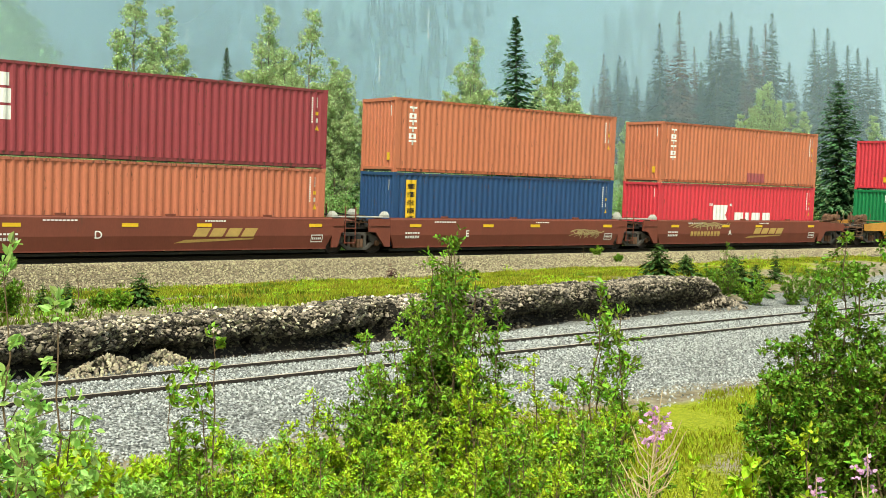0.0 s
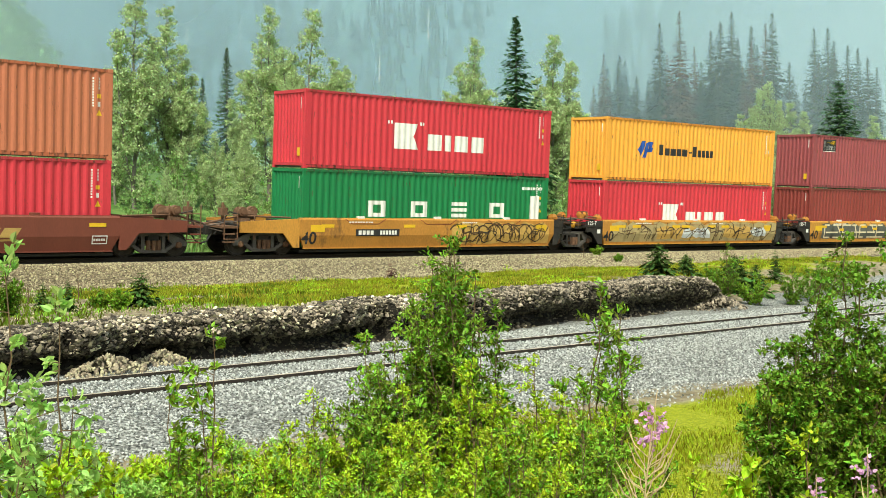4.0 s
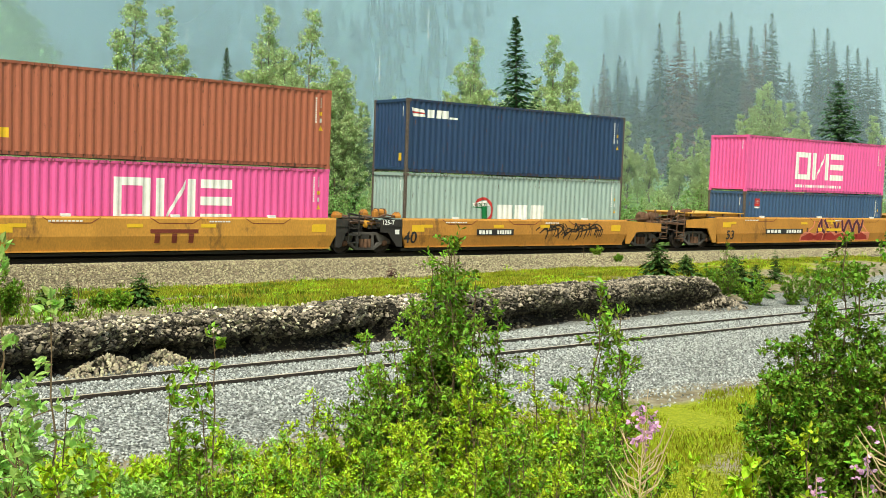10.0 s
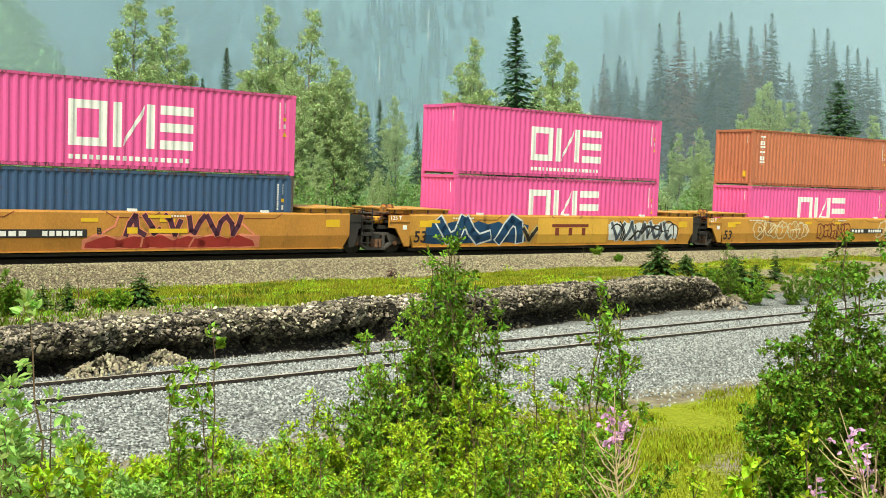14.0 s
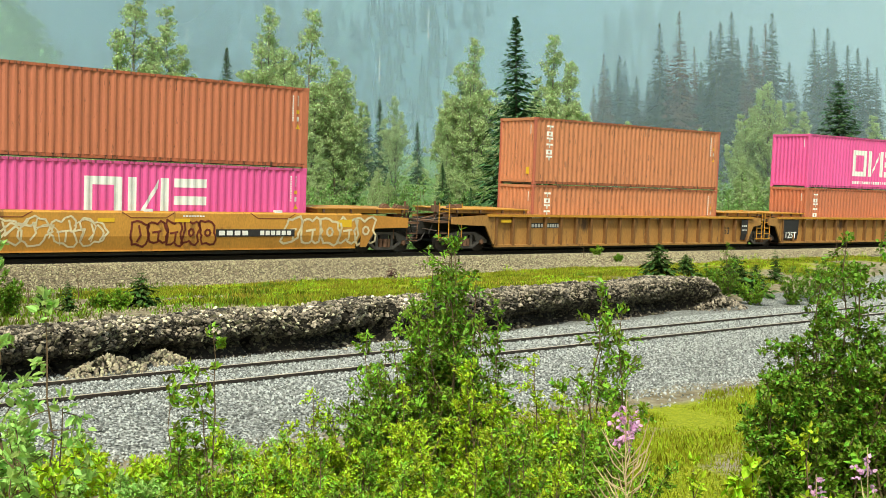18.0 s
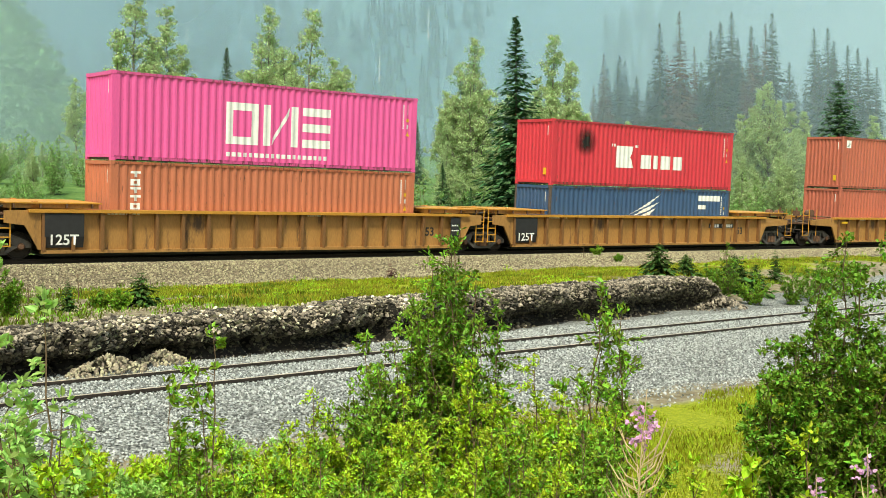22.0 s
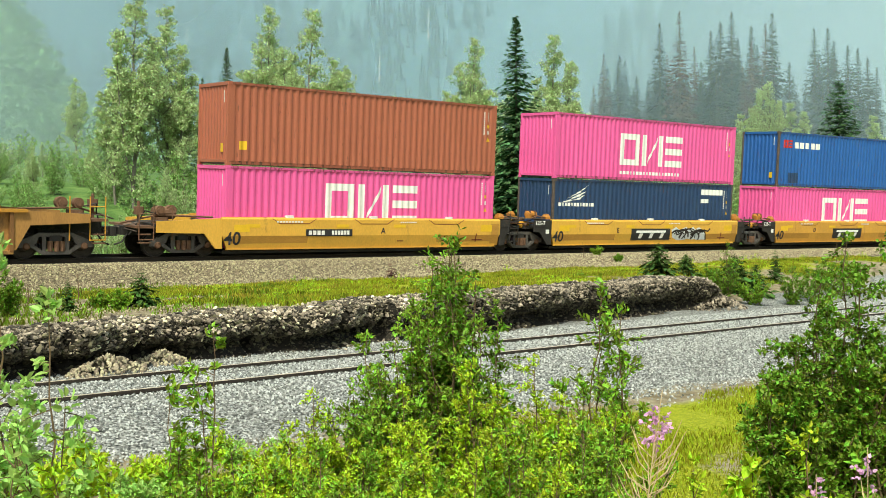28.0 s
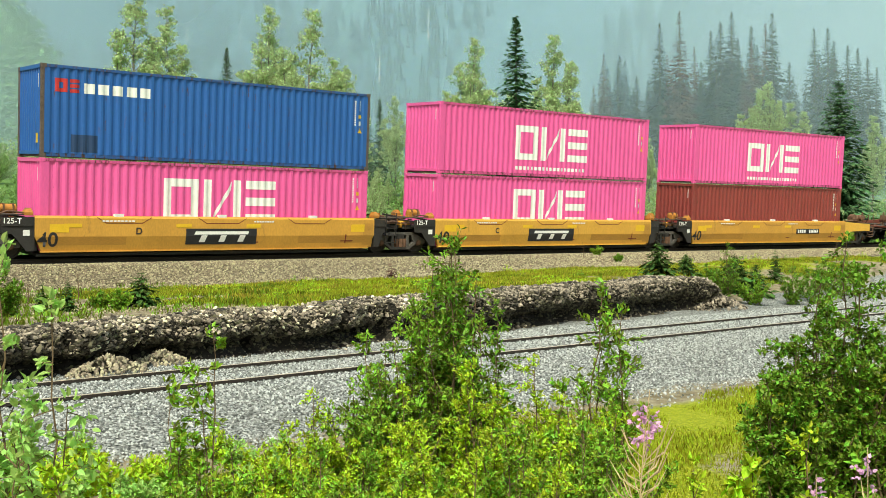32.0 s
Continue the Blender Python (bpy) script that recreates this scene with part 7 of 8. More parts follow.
front(shrub("alder_sapling", "leafy green alder sapling on the near bank", "bush", 2.11, 0.1, 3, 0.053, M_LEAF_D, 270, per=20, twigs=17, bare=0.3), 0.08, 8.60)
front(shrub("alder_sapling", "leafy green alder sapling on the near bank", "bush", 1.95, 0.14, 3, 0.053, M_LEAF, 271, per=20, twigs=17, bare=0.3), -0.07, 8.70)
front(shrub("alder_sapling", "leafy green alder sapling on the near bank", "bush", 1.85, 0.14, 3, 0.053, M_LEAF_D, 272, per=20, twigs=17, bare=0.3), 0.25, 8.50)
front(shrub("alder_sapling", "leafy green alder sapling on the near bank", "bush", 1.6, 0.2, 3, 0.053, M_LEAF, 273, per=20, twigs=17, bare=0.3), -0.23, 8.50)
front(shrub("alder_sapling", "leafy green alder sapling on the near bank", "bush", 1.52, 0.2, 3, 0.053, M_LEAF_D, 274, per=20, twigs=17, bare=0.3), 0.43, 8.60)
front(shrub("alder_sapling", "leafy green alder sapling on the near bank", "bush", 1.72, 0.3, 3, 0.053, M_LEAF_D, 275, per=20, twigs=17, bare=0.3), 0.07, 8.40)
front(shrub("alder_sapling", "leafy green alder sapling on the near bank", "bush", 1.36, 0.25, 3, 0.053, M_LEAF, 276, per=20, twigs=17, bare=0.3), -0.62, 8.40)
front(shrub("alder_sapling", "leafy green alder sapling on the near bank", "bush", 1.53, 0.4, 9, 0.042, M_LEAF, 261, per=20, twigs=16), -0.23, 8.50)
front(shrub("alder_sapling", "leafy green alder sapling on the near bank", "bush", 1.48, 0.4, 9, 0.042, M_LEAF, 262, per=20, twigs=16), 0.31, 8.50)
front(shrub("alder_sapling", "leafy dark alder sapling on the near bank", "bush", 1.27, 0.4, 9, 0.042, M_LEAF_D, 263, per=20, twigs=16), -0.47, 8.30)
front(shrub("willow_shrub", "low fresh green willow shrub on the near bank", "bush", 0.95, 0.45, 14, 0.034, M_LEAF, 240, per=31, twigs=14), -1.31, 5.40)
front(shrub("willow_shrub", "low fresh green willow shrub on the near bank", "bush", 0.91, 0.45, 14, 0.034, M_LEAF_Y, 241, per=31, twigs=14), -0.96, 5.60)
front(shrub("willow_shrub", "low fresh green willow shrub on the near bank", "bush", 0.92, 0.45, 14, 0.034, M_LEAF, 242, per=31, twigs=14), -0.70, 6.00)
front(shrub("willow_shrub", "low fresh green willow shrub on the near bank", "bush", 0.9, 0.45, 14, 0.034, M_LEAF, 243, per=31, twigs=14), -0.26, 5.60)
front(shrub("willow_shrub", "low fresh green willow shrub on the near bank", "bush", 0.96, 0.45, 14, 0.034, M_LEAF_Y, 244, per=31, twigs=14), 0.14, 5.60)
front(shrub("willow_shrub", "low fresh green willow shrub on the near bank", "bush", 0.95, 0.45, 14, 0.034, M_LEAF_Y, 245, per=31, twigs=14), 0.62, 5.80)
front(shrub("willow_shrub", "low fresh green willow shrub on the near bank", "bush", 0.97, 0.45, 14, 0.034, M_LEAF, 246, per=31, twigs=14), 0.83, 6.40)
front(shrub("willow_shrub", "low fresh green willow shrub on the near bank", "bush", 1.08, 0.45, 14, 0.034, M_LEAF_Y, 247, per=31, twigs=14), -0.26, 7.40)
front(shrub("willow_shrub", "low fresh green willow shrub on the near bank", "bush", 1.04, 0.45, 14, 0.034, M_LEAF, 248, per=31, twigs=14), -0.72, 8.00)
front(shrub("willow_shrub", "low fresh green willow shrub on the near bank", "bush", 0.97, 0.45, 14, 0.034, M_LEAF, 249, per=31, twigs=14), 1.14, 6.80)
front(shrub("willow_shrub", "low fresh green willow shrub on the near bank", "bush", 1.01, 0.45, 14, 0.034, M_LEAF_Y, 250, per=31, twigs=14), -0.93, 7.60)
front(shrub("leafy_herb", "low bright green leafy herb on the near bank", "plant", 0.22, 0.22, 8, 0.05, M_LEAF_Y, 400, per=12, twigs=9, group="herbs before the camera"), -3.24, 8.64)
front(shrub("leafy_herb", "low bright green leafy herb on the near bank", "plant", 0.30, 0.18, 8, 0.05, M_LEAF_Y, 401, per=12, twigs=9, group="herbs before the camera"), -1.45, 9.18)
front(shrub("leafy_herb", "low bright green leafy herb on the near bank", "plant", 0.20, 0.24, 8, 0.05, M_LEAF_Y, 402, per=12, twigs=9, group="herbs before the camera"), -3.40, 9.54)
front(shrub("leafy_herb", "low bright green leafy herb on the near bank", "plant", 0.27, 0.25, 8, 0.05, M_LEAF_P, 403, per=12, twigs=9, group="herbs before the camera"), -3.25, 8.55)
front(shrub("leafy_herb", "low bright green leafy herb on the near bank", "plant", 0.26, 0.24, 8, 0.05, M_LEAF_Y, 404, per=12, twigs=9, group="herbs before the camera"), -1.35, 8.67)
front(shrub("leafy_herb", "low bright green leafy herb on the near bank", "plant", 0.24, 0.25, 8, 0.05, M_LEAF_P, 405, per=12, twigs=9, group="herbs before the camera"), -1.51, 9.03)
front(shrub("leafy_herb", "low bright green leafy herb on the near bank", "plant", 0.13, 0.27, 8, 0.05, M_LEAF_Y, 406, per=12, twigs=9, group="herbs before the camera"), -3.51, 8.52)
front(shrub("leafy_herb", "low bright green leafy herb on the near bank", "plant", 0.18, 0.22, 8, 0.05, M_LEAF_Y, 407, per=12, twigs=9, group="herbs before the camera"), -2.67, 8.91)
front(shrub("leafy_herb", "low bright green leafy herb on the near bank", "plant", 0.27, 0.16, 8, 0.05, M_LEAF_Y, 408, per=12, twigs=9, group="herbs before the camera"), -2.22, 9.12)
front(shrub("leafy_herb", "low bright green leafy herb on the near bank", "plant", 0.26, 0.26, 8, 0.05, M_LEAF_Y, 409, per=12, twigs=9, group="herbs before the camera"), -3.01, 8.28)
front(shrub("leafy_herb", "low bright green leafy herb on the near bank", "plant", 0.24, 0.23, 8, 0.05, M_LEAF_P, 410, per=12, twigs=9, group="herbs before the camera"), -1.57, 9.90)
front(shrub("leafy_herb", "low bright green leafy herb on the near bank", "plant", 0.26, 0.21, 8, 0.05, M_LEAF_P, 411, per=12, twigs=9, group="herbs before the camera"), -3.05, 8.34)
front(shrub("leafy_herb", "low bright green leafy herb on the near bank", "plant", 0.18, 0.22, 8, 0.05, M_LEAF_P, 412, per=12, twigs=9, group="herbs before the camera"), -1.53, 9.12)
front(shrub("leafy_herb", "low bright green leafy herb on the near bank", "plant", 0.26, 0.30, 8, 0.05, M_LEAF_P, 413, per=12, twigs=9, group="herbs before the camera"), -3.82, 9.30)
front(shrub("leafy_herb", "low bright green leafy herb on the near bank", "plant", 0.23, 0.23, 8, 0.05, M_LEAF_Y, 414, per=12, twigs=9, group="herbs before the camera"), -3.88, 9.30)
front(shrub("leafy_herb", "low bright green leafy herb on the near bank", "plant", 0.23, 0.18, 8, 0.05, M_LEAF_Y, 415, per=12, twigs=9, group="herbs before the camera"), -2.32, 8.97)
front(shrub("leafy_herb", "low bright green leafy herb on the near bank", "plant", 0.17, 0.26, 8, 0.05, M_LEAF_P, 416, per=12, twigs=9, group="herbs before the camera"), -2.16, 8.52)
front(shrub("leafy_herb", "low bright green leafy herb on the near bank", "plant", 0.29, 0.18, 8, 0.05, M_LEAF_P, 417, per=12, twigs=9, group="herbs before the camera"), -3.30, 9.33)
front(shrub("leafy_herb", "low bright green leafy herb on the near bank", "plant", 0.23, 0.28, 8, 0.05, M_LEAF_Y, 418, per=12, twigs=9, group="herbs before the camera"), -2.78, 8.70)
front(shrub("leafy_herb", "low bright green leafy herb on the near bank", "plant", 0.27, 0.24, 8, 0.05, M_LEAF_P, 419, per=12, twigs=9, group="herbs before the camera"), -2.58, 8.28)
front(shrub("leafy_herb", "low bright green leafy herb on the near bank", "plant", 0.17, 0.28, 8, 0.05, M_LEAF_Y, 420, per=12, twigs=9, group="herbs before the camera"), -2.65, 9.18)
front(shrub("leafy_herb", "low bright green leafy herb on the near bank", "plant", 0.20, 0.26, 8, 0.05, M_LEAF_Y, 421, per=12, twigs=9, group="herbs before the camera"), -2.47, 9.12)
front(shrub("leafy_herb", "low bright green leafy herb on the near bank", "plant", 0.18, 0.19, 8, 0.05, M_LEAF_P, 422, per=12, twigs=9, group="herbs before the camera"), -1.95, 9.84)
front(shrub("leafy_herb", "low bright green leafy herb on the near bank", "plant", 0.27, 0.25, 8, 0.05, M_LEAF_Y, 423, per=12, twigs=9, group="herbs before the camera"), -3.19, 9.03)
front(shrub("leafy_herb", "low bright green leafy herb on the near bank", "plant", 0.20, 0.19, 8, 0.05, M_LEAF_Y, 424, per=12, twigs=9, group="herbs before the camera"), -1.39, 8.67)
front(shrub("leafy_herb", "low bright green leafy herb on the near bank", "plant", 0.12, 0.18, 8, 0.05, M_LEAF_P, 425, per=12, twigs=9, group="herbs before the camera"), -2.44, 8.70)
front(shrub("leafy_herb", "low bright green leafy herb on the near bank", "plant", 0.21, 0.21, 8, 0.05, M_LEAF_Y, 426, per=12, twigs=9, group="herbs before the camera"), -1.76, 8.43)
front(shrub("leafy_herb", "low bright green leafy herb on the near bank", "plant", 0.15, 0.24, 8, 0.05, M_LEAF_Y, 427, per=12, twigs=9, group="herbs before the camera"), -1.66, 9.15)
front(shrub("leafy_herb", "low bright green leafy herb on the near bank", "plant", 0.26, 0.29, 8, 0.05, M_LEAF_Y, 428, per=12, twigs=9, group="herbs before the camera"), -2.14, 9.87)
front(shrub("leafy_herb", "low bright green leafy herb on the near bank", "plant", 0.17, 0.29, 8, 0.05, M_LEAF_P, 429, per=12, twigs=9, group="herbs before the camera"), -3.18, 9.12)
front(shrub("leafy_herb", "low bright green leafy herb on the near bank", "plant", 0.29, 0.29, 8, 0.05, M_LEAF_Y, 430, per=12, twigs=9, group="herbs before the camera"), -3.17, 9.03)
front(shrub("leafy_herb", "low bright green leafy herb on the near bank", "plant", 0.15, 0.25, 8, 0.05, M_LEAF_Y, 431, per=12, twigs=9, group="herbs before the camera"), -3.42, 8.97)
front(shrub("leafy_herb", "low bright green leafy herb on the near bank", "plant", 0.18, 0.20, 8, 0.05, M_LEAF_P, 432, per=12, twigs=9, group="herbs before the camera"), -3.71, 9.30)
front(shrub("leafy_herb", "low bright green leafy herb on the near bank", "plant", 0.22, 0.18, 8, 0.05, M_LEAF_P, 433, per=12, twigs=9, group="herbs before the camera"), -2.65, 8.43)
front(shrub("leafy_herb", "low bright green leafy herb on the near bank", "plant", 0.24, 0.24, 8, 0.05, M_LEAF_Y, 434, per=12, twigs=9, group="herbs before the camera"), -3.13, 8.58)
front(shrub("leafy_herb", "low bright green leafy herb on the near bank", "plant", 0.25, 0.15, 8, 0.05, M_LEAF_P, 435, per=12, twigs=9, group="herbs before the camera"), -1.62, 8.61)
front(shrub("leafy_herb", "low bright green leafy herb on the near bank", "plant", 0.23, 0.28, 8, 0.05, M_LEAF_Y, 436, per=12, twigs=9, group="herbs before the camera"), -1.78, 9.30)
front(shrub("leafy_herb", "low bright green leafy herb on the near bank", "plant", 0.17, 0.16, 8, 0.05, M_LEAF_P, 437, per=12, twigs=9, group="herbs before the camera"), -3.04, 8.64)
front(shrub("leafy_herb", "low bright green leafy herb on the near bank", "plant", 0.28, 0.27, 8, 0.05, M_LEAF_Y, 438, per=12, twigs=9, group="herbs before the camera"), -3.24, 8.58)
front(shrub("leafy_herb", "low bright green leafy herb on the near bank", "plant", 0.22, 0.16, 8, 0.05, M_LEAF_Y, 439, per=12, twigs=9, group="herbs before the camera"), -2.58, 8.91)
front(shrub("serviceberry_bush", "tall dense dark green bush on the near bank", "bush", 2.13, 0.75, 18, 0.038, M_LEAF_D, 221, per=44, twigs=20, wide=0.65), 2.90, 7.40)
front(shrub("serviceberry_bush", "tall dense dark green bush on the near bank", "bush", 1.85, 0.45, 12, 0.038, M_LEAF_D, 222, per=44, twigs=18, wide=0.65), 2.59, 7.20)
front(shrub("serviceberry_bush", "tall dense dark green bush on the near bank", "bush", 2.08, 0.6, 14, 0.038, M_LEAF_D, 223, per=44, twigs=18, wide=0.65), 3.18, 7.20)
front(shrub("serviceberry_bush", "dense dark green bush on the near bank", "bush", 1.39, 0.4, 12, 0.038, M_LEAF_D, 224, per=44, twigs=17, wide=0.65), 2.36, 7.00)
front(shrub("young_willow", "fresh green willow shoot on the near bank", "sapling", 1.09, 0.15, 4, 0.046, M_LEAF_Y, 225, per=17, twigs=11), 1.84, 5.20)
front(shrub("leafy_herb", "bright green leafy herb on the near bank", "plant", 0.92, 0.3, 8, 0.066, M_LEAF_Y, 226, per=15, twigs=10, wide=0.7), 1.64, 5.40)
front(shrub("leafy_herb", "bright green leafy herb on the near bank", "plant", 0.94, 0.25, 6, 0.046, M_LEAF_Y, 227, per=15, twigs=10), 1.32, 5.40)
front(shrub("leafy_herb", "green leafy herb on the near bank", "plant", 0.93, 0.3, 7, 0.053, M_LEAF, 228, per=15, twigs=10), 1.96, 5.00)


def fireweed(label, height, seed, petals=26, pods=34, lean=0.0):
    """Flower stalk: stem, curved tan seed pods, pink petals below the tip, narrow leaves."""
    r = random.Random(seed)
    ob = thing("fireweed", label, "wildflower", "fireweeds before the camera")
    pts = [Vector((lean * (i / 8) ** 2, 0, height * i / 8)) for i in range(9)]
    part("stem", Geo().tube(pts, [0.006 - 0.0005 * i for i in range(9)], 6), M_STALK, ob)
    g, rows, fl = Geo(), [], []
    for i in range(pods):
        t = 0.3 + 0.48 * i / pods
        o = pts[int(t * 8)].lerp(pts[int(t * 8) + 1], t * 8 % 1)
        d = rand_dir(r, 0.0)
        d = Vector((d.x, d.y, 0.35)).normalized()
        ln = height * 0.135 * r.uniform(0.6, 1.15)
        g.tube([o, o + d * ln * 0.55 + Vector((0, 0, 0.1 * ln)), o + d * ln * 0.85 + Vector((0, 0, 0.5 * ln))], [0.0018, 0.0042, 0.0012], 4)
    for i in range(petals):
        t = 0.84 + 0.06 * r.random()
        o = pts[int(t * 8)].lerp(pts[min(8, int(t * 8) + 1)], t * 8 % 1)
        d = rand_dir(r, 0.1)
        for q in range(4):
            fl.append((o + d * 0.042 * r.uniform(0.5, 1.9), d + rand_dir(r) * 0.8, rand_dir(r, 0.5), 0.023 * r.uniform(0.8, 1.2)))
    for i in range(30):
        t = 0.05 + 0.5 * r.random()
        rows.append((pts[int(t * 8)], rand_dir(r, 0.3), rand_dir(r, 1.0), 0.13 * r.uniform(0.7, 1.1)))
    tagged(part("pod_spray", g, M_STALK, ob), kind="stuff")
    tagged(part("petals", leaf_mesh("petals", fl, M_PETAL, wide=0.9), None, ob), kind="stuff")
    tagged(part("leaves", leaf_mesh("leaves", rows, M_LEAF, wide=0.2), None, ob), kind="stuff")
    return ob


weed_a = front(fireweed("pink fireweed with curled tan seed pods", 1.4, 301, petals=34, pods=64, lean=0.12), 0.94, 5.00)
weed_b = front(fireweed("tall pink fireweed leaning in the wind", 1.26, 302, petals=14, pods=50), 2.14, 4.60)
weed_c = front(fireweed("low pink fireweed among herbs", 0.95, 303, petals=10, pods=10), 1.73, 4.80)
weed_d = front(fireweed("pink fireweed with brown stalk", 1.04, 304, petals=10, pods=16), 1.97, 4.80)

def sway(ob, rows):
    """Lean a plant about its foot; rows: seconds, degrees."""
    m = ob.matrix_basis.copy()
    SWAY.append((ob, [(t, m @ pose(0, 0, 0, 0, a, 0)) for t, a in rows]))


sway(weed_a, [(0, 0), (3, 0), (3.5, -1), (5.5, -1), (6.5, 0.5), (7.5, -2.5), (9, -1), (10, -2.8), (10.5, -6), (11, -10.5), (11.5, -9), (12, -14), (12.5, -15), (13, -14), (13.5, -13.5), (14, -9.5), (14.5, -8.5), (16.5, -7), (18, -7), (19, -2), (20, -5), (21, -4), (23, -2.5), (25, -1.5), (28, 0), (30, -2), (32, -2.5)])
sway(weed_b, [(0, 4), (7, 3), (9, -3), (10, -8), (11, -16), (13, -19), (14.5, -16), (16.5, -9), (18, -1), (19, 2), (32, 3)])
for p in FRONT:
    if p.name.startswith("broadleaf"):
        sway(p, [(0, 0), (3, 0.4), (5.5, 0), (8, -0.7), (9, -1.6), (10, -1.2), (10.7, -3), (11.2, -5), (12, -3.5), (12.6, -4.5), (13.5, -5), (14.5, -4), (16.5, -3), (18, -2), (19, -1.8), (22, -2.2), (25, -1.2), (28, -1.5), (30, -0.8), (32, -1)])
    elif p.name.startswith(("alder_sapling", "poplar")):
        sway(p, [(0, 0), (7, -0.3), (9, -0.6), (10, 0), (11.5, -0.8), (13, -0.4), (14, 0), (20, 0.1), (26, 0), (32, 0.1)])


# ---- mountainside with painted haze ----
M_SNAG = mat("bleached_wood", (0.66, 0.66, 0.64), 0.8, 0, 0.15, 2, 20, 0)
M_HILL = bpy.data.materials.new("painted_haze_hill")
M_HILL.use_nodes = True
ht = M_HILL.node_tree
hb = ht.nodes["Principled BSDF"]
hb.inputs["Roughness"].default_value, hb.inputs["Specular IOR Level"].default_value = 1.0, 0.0
h_tc = ht.nodes.new("ShaderNodeTexCoord")


def h_noise(scale, sx, sz, detail):
    mp, n = ht.nodes.new("ShaderNodeMapping"), ht.nodes.new("ShaderNodeTexNoise")
    mp.inputs["Scale"].default_value = (sx, sz, sz)
    n.inputs["Scale"].default_value, n.inputs["Detail"].default_value = scale, detail
    ht.links.new(h_tc.outputs["Object"], mp.inputs[0])
    ht.links.new(mp.outputs[0], n.inputs["Vector"])
    return n.outputs[0]


def h_math(op, a, b):
    m = ht.nodes.new("ShaderNodeMath")
    m.operation = op
    for i, q in enumerate((a, b)):
        if isinstance(q, (int, float)):
            m.inputs[i].default_value = q
        else:
            ht.links.new(q, m.inputs[i])
    return m.outputs[0]


h_sep = ht.nodes.new("ShaderNodeSeparateXYZ")
ht.links.new(h_tc.outputs["Object"], h_sep.inputs[0])
# haze painted into the hill's colour: paler blue to the right and upward
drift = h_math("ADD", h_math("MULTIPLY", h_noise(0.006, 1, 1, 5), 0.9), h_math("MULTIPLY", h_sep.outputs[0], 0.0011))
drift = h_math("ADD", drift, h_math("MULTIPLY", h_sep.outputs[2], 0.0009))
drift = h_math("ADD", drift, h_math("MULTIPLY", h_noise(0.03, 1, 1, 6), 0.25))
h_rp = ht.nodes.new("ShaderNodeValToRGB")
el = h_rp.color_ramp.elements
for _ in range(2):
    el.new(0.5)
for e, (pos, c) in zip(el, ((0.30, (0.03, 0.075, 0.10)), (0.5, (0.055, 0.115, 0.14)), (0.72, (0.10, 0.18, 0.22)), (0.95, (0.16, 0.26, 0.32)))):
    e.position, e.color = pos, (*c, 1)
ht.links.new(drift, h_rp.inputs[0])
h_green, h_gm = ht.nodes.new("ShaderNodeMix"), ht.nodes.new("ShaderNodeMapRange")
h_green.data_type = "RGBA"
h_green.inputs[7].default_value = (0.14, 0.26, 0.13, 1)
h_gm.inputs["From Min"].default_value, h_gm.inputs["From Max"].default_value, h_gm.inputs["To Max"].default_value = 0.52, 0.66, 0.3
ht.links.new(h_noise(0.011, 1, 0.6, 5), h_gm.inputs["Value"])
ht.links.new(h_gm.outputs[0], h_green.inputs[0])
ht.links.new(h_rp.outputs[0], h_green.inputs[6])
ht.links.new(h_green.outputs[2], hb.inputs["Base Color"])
# the hill gives off its own colour weakly to brighten the painted haze
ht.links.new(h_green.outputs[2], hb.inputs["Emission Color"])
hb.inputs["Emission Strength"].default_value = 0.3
hill = Geo()
HX, HT = np.linspace(-900, 1100, 90), np.linspace(0, 1, 26)


def hill_point(x, t):
    y = 400 + 620 * t + 60 * noise.noise((x * 0.004, t * 2, 1))
    return x, y, -2 + 520 * t ** 1.15 + 30 * noise.noise((x * 0.006, t * 3, 4)) * t


for t in HT:
    hill.v += [hill_point(x, t) for x in HX]
hill.f = [(j * 90 + i, j * 90 + i + 1, (j + 1) * 90 + i + 1, (j + 1) * 90 + i) for j in range(25) for i in range(89)]
thing("mountainside", "forested mountainside with blue haze painted into its glowing colour", "mountain", kind="structure", g=hill, material=M_HILL, smooth=True)
woods = Geo()
r_w = random.Random(5)
for i in range(6500):
    x, t = r_w.uniform(-420, 520), r_w.random() ** 1.2 * 0.5
    px, py, pz = hill_point(x, t)
    h = r_w.uniform(9, 20)
    w = h * r_w.uniform(0.11, 0.16)
    if noise.noise((x * 0.012, t * 5, 9)) < -0.1:
        continue
    for q in range(3):
        z0, z1, rr = pz + h * (0.08 + 0.28 * q), pz + h * (0.5 + 0.25 * q), w * (1 - 0.27 * q)
        n = len(woods.v)
        woods.v += [(px + rr * math.cos(a * 1.2566 + q) * r_w.uniform(0.7, 1.2), py + rr * math.sin(a * 1.2566 + q), z0 + r_w.uniform(-1, 1)) for a in range(5)] + [(px, py, z1)]
        woods.f += [(n + a, n + (a + 1) % 5, n + 5) for a in range(5)]
# haze painted in: conifer colour moved towards the hill's misty blue
M_WOODS = mat("hazed_conifer", (0.065, 0.112, 0.118), 0.9, 0, 0.2, 0.1, 1, 0, island=0.25, spec=0.1)
thing("far_forest", "dense conifer forest on the mountainside in a haze-blue colour", "forest", kind="stuff", g=woods, material=M_WOODS)


def spur(x, y):
    """Height of the brushy shoulder of the hill."""
    return -3 + 84 * math.exp(-((x + 132) / 48) ** 2 - ((y - 262) / 46) ** 2) + 3 * noise.noise((x * 0.07, y * 0.07, 3))


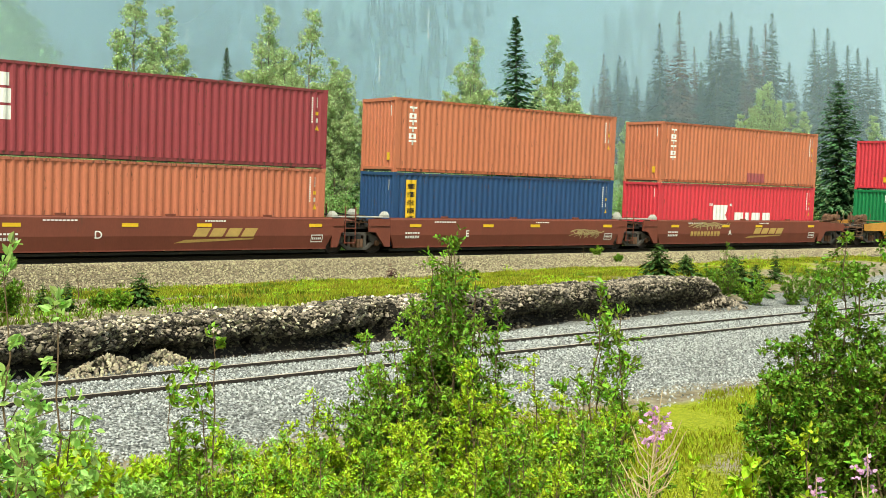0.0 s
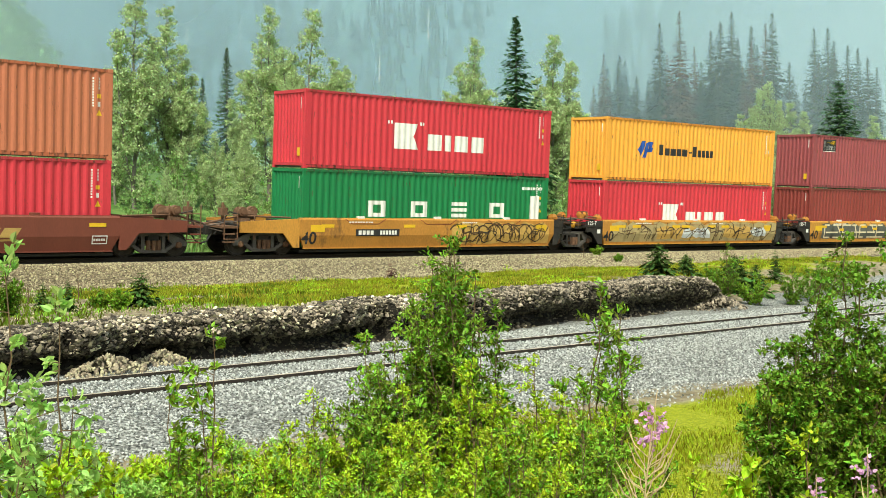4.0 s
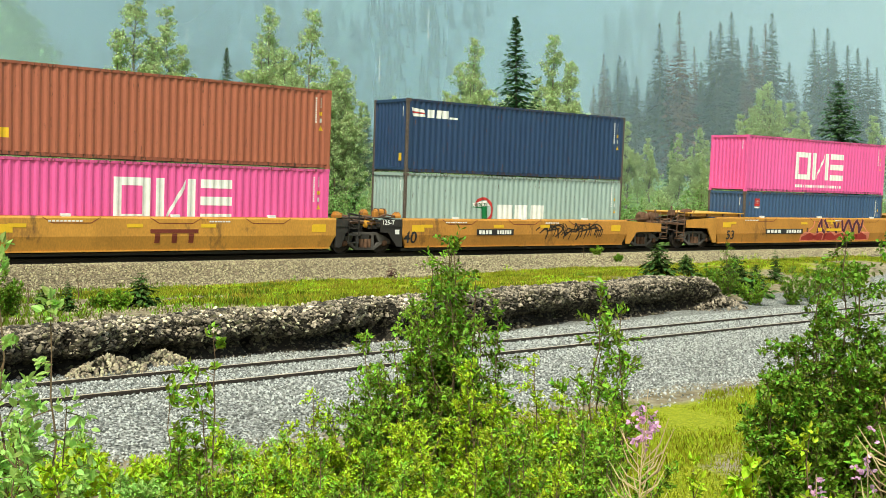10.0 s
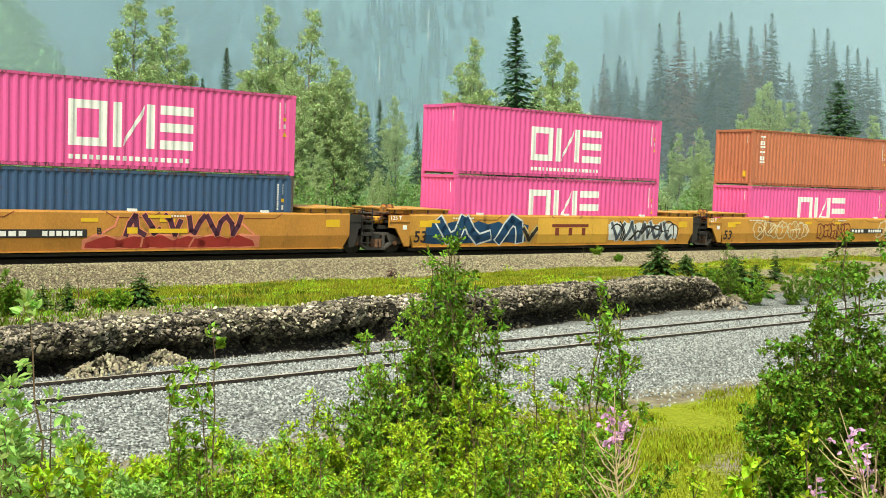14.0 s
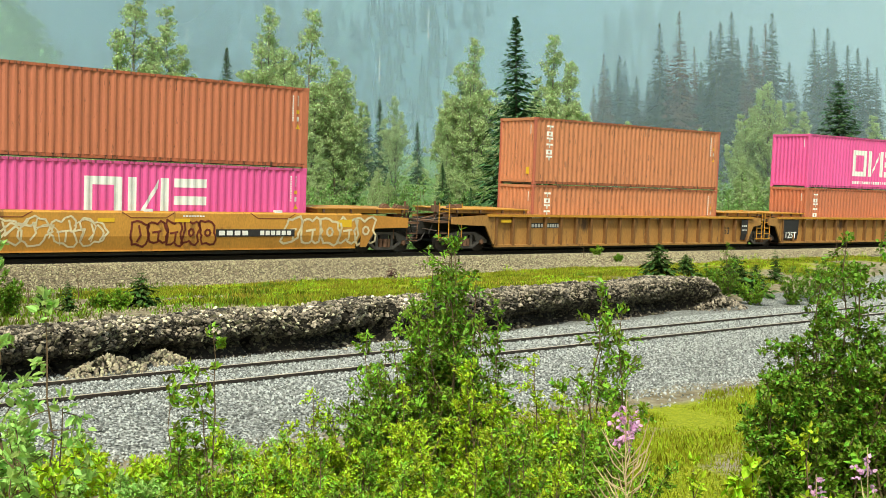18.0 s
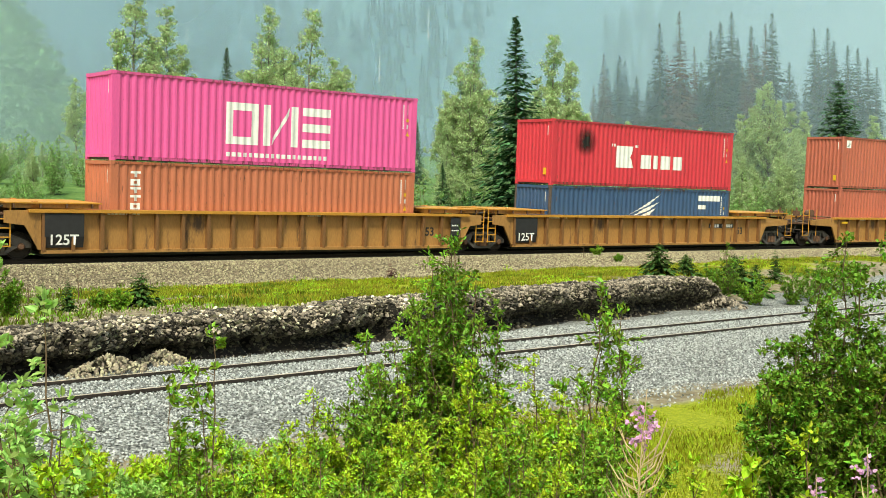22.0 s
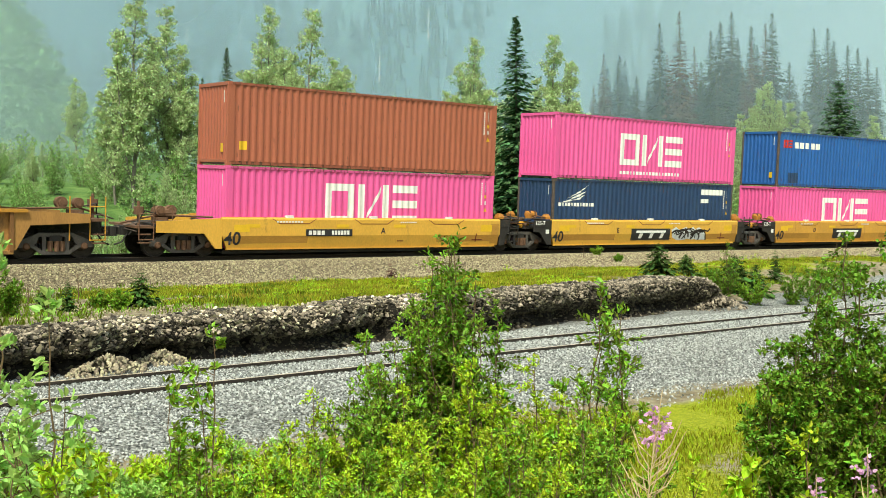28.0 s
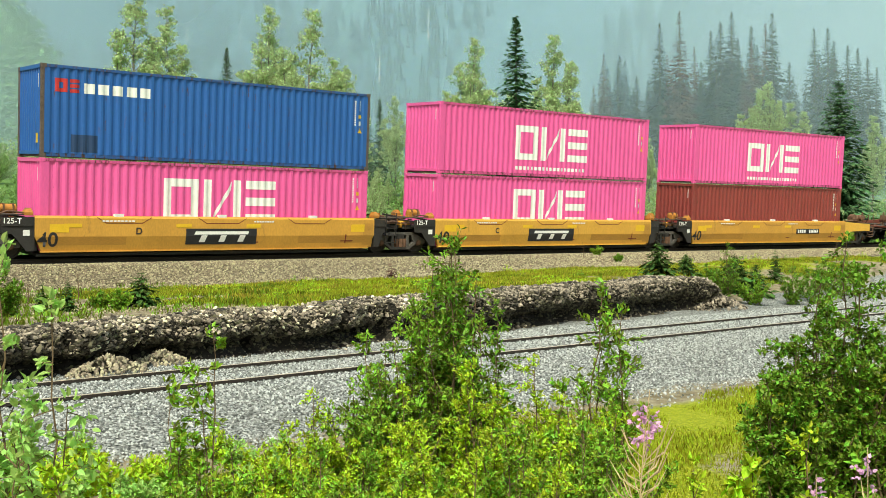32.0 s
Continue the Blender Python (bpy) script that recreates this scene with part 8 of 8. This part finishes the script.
sp_g, brush = Geo(), []
SPX, SPY = np.linspace(-230, -55, 36), np.linspace(185, 300, 24)
sp_g.v = [(x, y, spur(x, y)) for y in SPY for x in SPX]
sp_g.f = [(j * 36 + i, j * 36 + i + 1, (j + 1) * 36 + i + 1, (j + 1) * 36 + i) for j in range(23) for i in range(35)]
M_SLOPE = mat("slope_leaf", (0.23, 0.38, 0.19), 0.6, 0, 0.3, 0.25, 1.5, 0, island=0.55, trans=0.35, spec=0.2)
M_SPUR = mat("brushy_ground", (0.12, 0.22, 0.115), 0.9, 0, 0.5, 0.12, 1.0, 0, spec=0.1)
thing("hill_spur", "pale green brushy shoulder of the mountain in mist", "hill", kind="structure", g=sp_g, material=M_SPUR, smooth=True)
r_b = random.Random(31)
for _ in range(3000):
    x, y = r_b.uniform(-150, -52), r_b.uniform(190, 262)
    s = r_b.uniform(1.2, 3.8)
    for _ in range(24):
        d = rand_dir(r_b, 0.4)
        brush.append((Vector((x, y, spur(x, y) + 0.3 * s)) + d * s * 0.7, d + rand_dir(r_b) * 0.6, rand_dir(r_b, 1.0), s * r_b.uniform(0.2, 0.4)))
tagged(new("slope_brush", leaf_mesh("slope_brush", brush, M_SLOPE, wide=0.8)), "pale green leafy brush covering the hill shoulder", "bushes", kind="stuff")


def veil(name, label, dist, thick, wisp, colour, top=400, slant=0.0):
    """A bank of mist painted as a wide curved tinted sheet that scatters skylight and lets part of the view through."""
    m = bpy.data.materials.new(name)
    m.use_nodes = True
    nt = m.node_tree
    N, Lk = nt.nodes, nt.links.new
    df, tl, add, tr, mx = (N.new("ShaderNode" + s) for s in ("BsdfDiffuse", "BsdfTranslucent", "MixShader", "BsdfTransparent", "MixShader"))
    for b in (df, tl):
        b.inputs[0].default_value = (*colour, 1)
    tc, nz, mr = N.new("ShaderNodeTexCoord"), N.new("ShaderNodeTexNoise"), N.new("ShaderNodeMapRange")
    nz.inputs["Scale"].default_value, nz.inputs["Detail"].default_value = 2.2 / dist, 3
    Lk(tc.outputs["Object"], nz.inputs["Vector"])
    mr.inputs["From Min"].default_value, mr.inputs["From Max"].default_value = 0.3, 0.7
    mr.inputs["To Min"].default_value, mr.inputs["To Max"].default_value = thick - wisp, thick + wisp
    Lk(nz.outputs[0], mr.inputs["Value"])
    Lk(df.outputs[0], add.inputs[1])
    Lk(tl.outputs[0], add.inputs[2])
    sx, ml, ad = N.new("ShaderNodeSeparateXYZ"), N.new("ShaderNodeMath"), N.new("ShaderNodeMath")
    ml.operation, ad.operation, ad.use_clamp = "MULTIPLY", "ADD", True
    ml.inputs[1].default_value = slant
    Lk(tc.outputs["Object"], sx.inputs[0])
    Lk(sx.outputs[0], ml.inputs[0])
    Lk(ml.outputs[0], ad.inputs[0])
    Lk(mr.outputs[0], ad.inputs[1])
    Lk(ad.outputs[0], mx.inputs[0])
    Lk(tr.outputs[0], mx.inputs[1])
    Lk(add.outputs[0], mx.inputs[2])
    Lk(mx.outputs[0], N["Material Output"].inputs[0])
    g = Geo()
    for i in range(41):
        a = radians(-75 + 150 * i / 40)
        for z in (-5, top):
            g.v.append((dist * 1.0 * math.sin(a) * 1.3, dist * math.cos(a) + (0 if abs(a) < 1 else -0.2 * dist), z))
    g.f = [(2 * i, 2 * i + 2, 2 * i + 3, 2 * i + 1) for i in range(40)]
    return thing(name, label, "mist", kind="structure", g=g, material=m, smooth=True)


# haze sheets at growing distance; tint, thickness and slant paint the fading view
veil("mist_near", "thin pale sheet standing for mist among the far poplars", 104, 0.09, 0.04, (0.72, 0.83, 0.88), top=60)
veil("mist_middle", "pale tinted sheet standing for mist before the far spruces", 165, 0.27, 0.08, (0.58, 0.76, 0.94), top=110, slant=-0.0009)
veil("mist_blue", "blue tinted sheet standing for mist over the forest", 292, 0.44, 0.14, (0.30, 0.46, 0.64), top=200, slant=-0.0021)
veil("mist_far", "bright blue sheet standing for mist thickening across the mountainside", 322, 0.36, 0.14, (0.70, 0.88, 1.0), top=280, slant=0.0052)
r_s = random.Random(12)
for x, t, h in [(-107.4, 0.244, 24.7), (-136.4, 0.26, 12.9), (-47.3, 0.272, 11.8), (-7.5, 0.28, 17.3), (-32.7, 0.216, 14.6)]:
    g = Geo().tube([(0, 0, -1), (r_s.uniform(-0.3, 0.3), 0, h * 0.5), (r_s.uniform(-0.5, 0.5), 0, h)], [0.6, 0.45, 0.15], 6)
    for q in range(4):
        z = h * r_s.uniform(0.5, 0.9)
        g.tube([(0, 0, z), (r_s.choice((-1, 1)) * r_s.uniform(0.8, 1.8), 0, z + 0.6)], [0.15, 0.05], 4)
    thing("dead_snag", "bare bleached dead tree trunk in mist", "tree", "bleached snags", g=g, material=M_SNAG).matrix_basis = Matrix.Translation(hill_point(x, t))


motions()
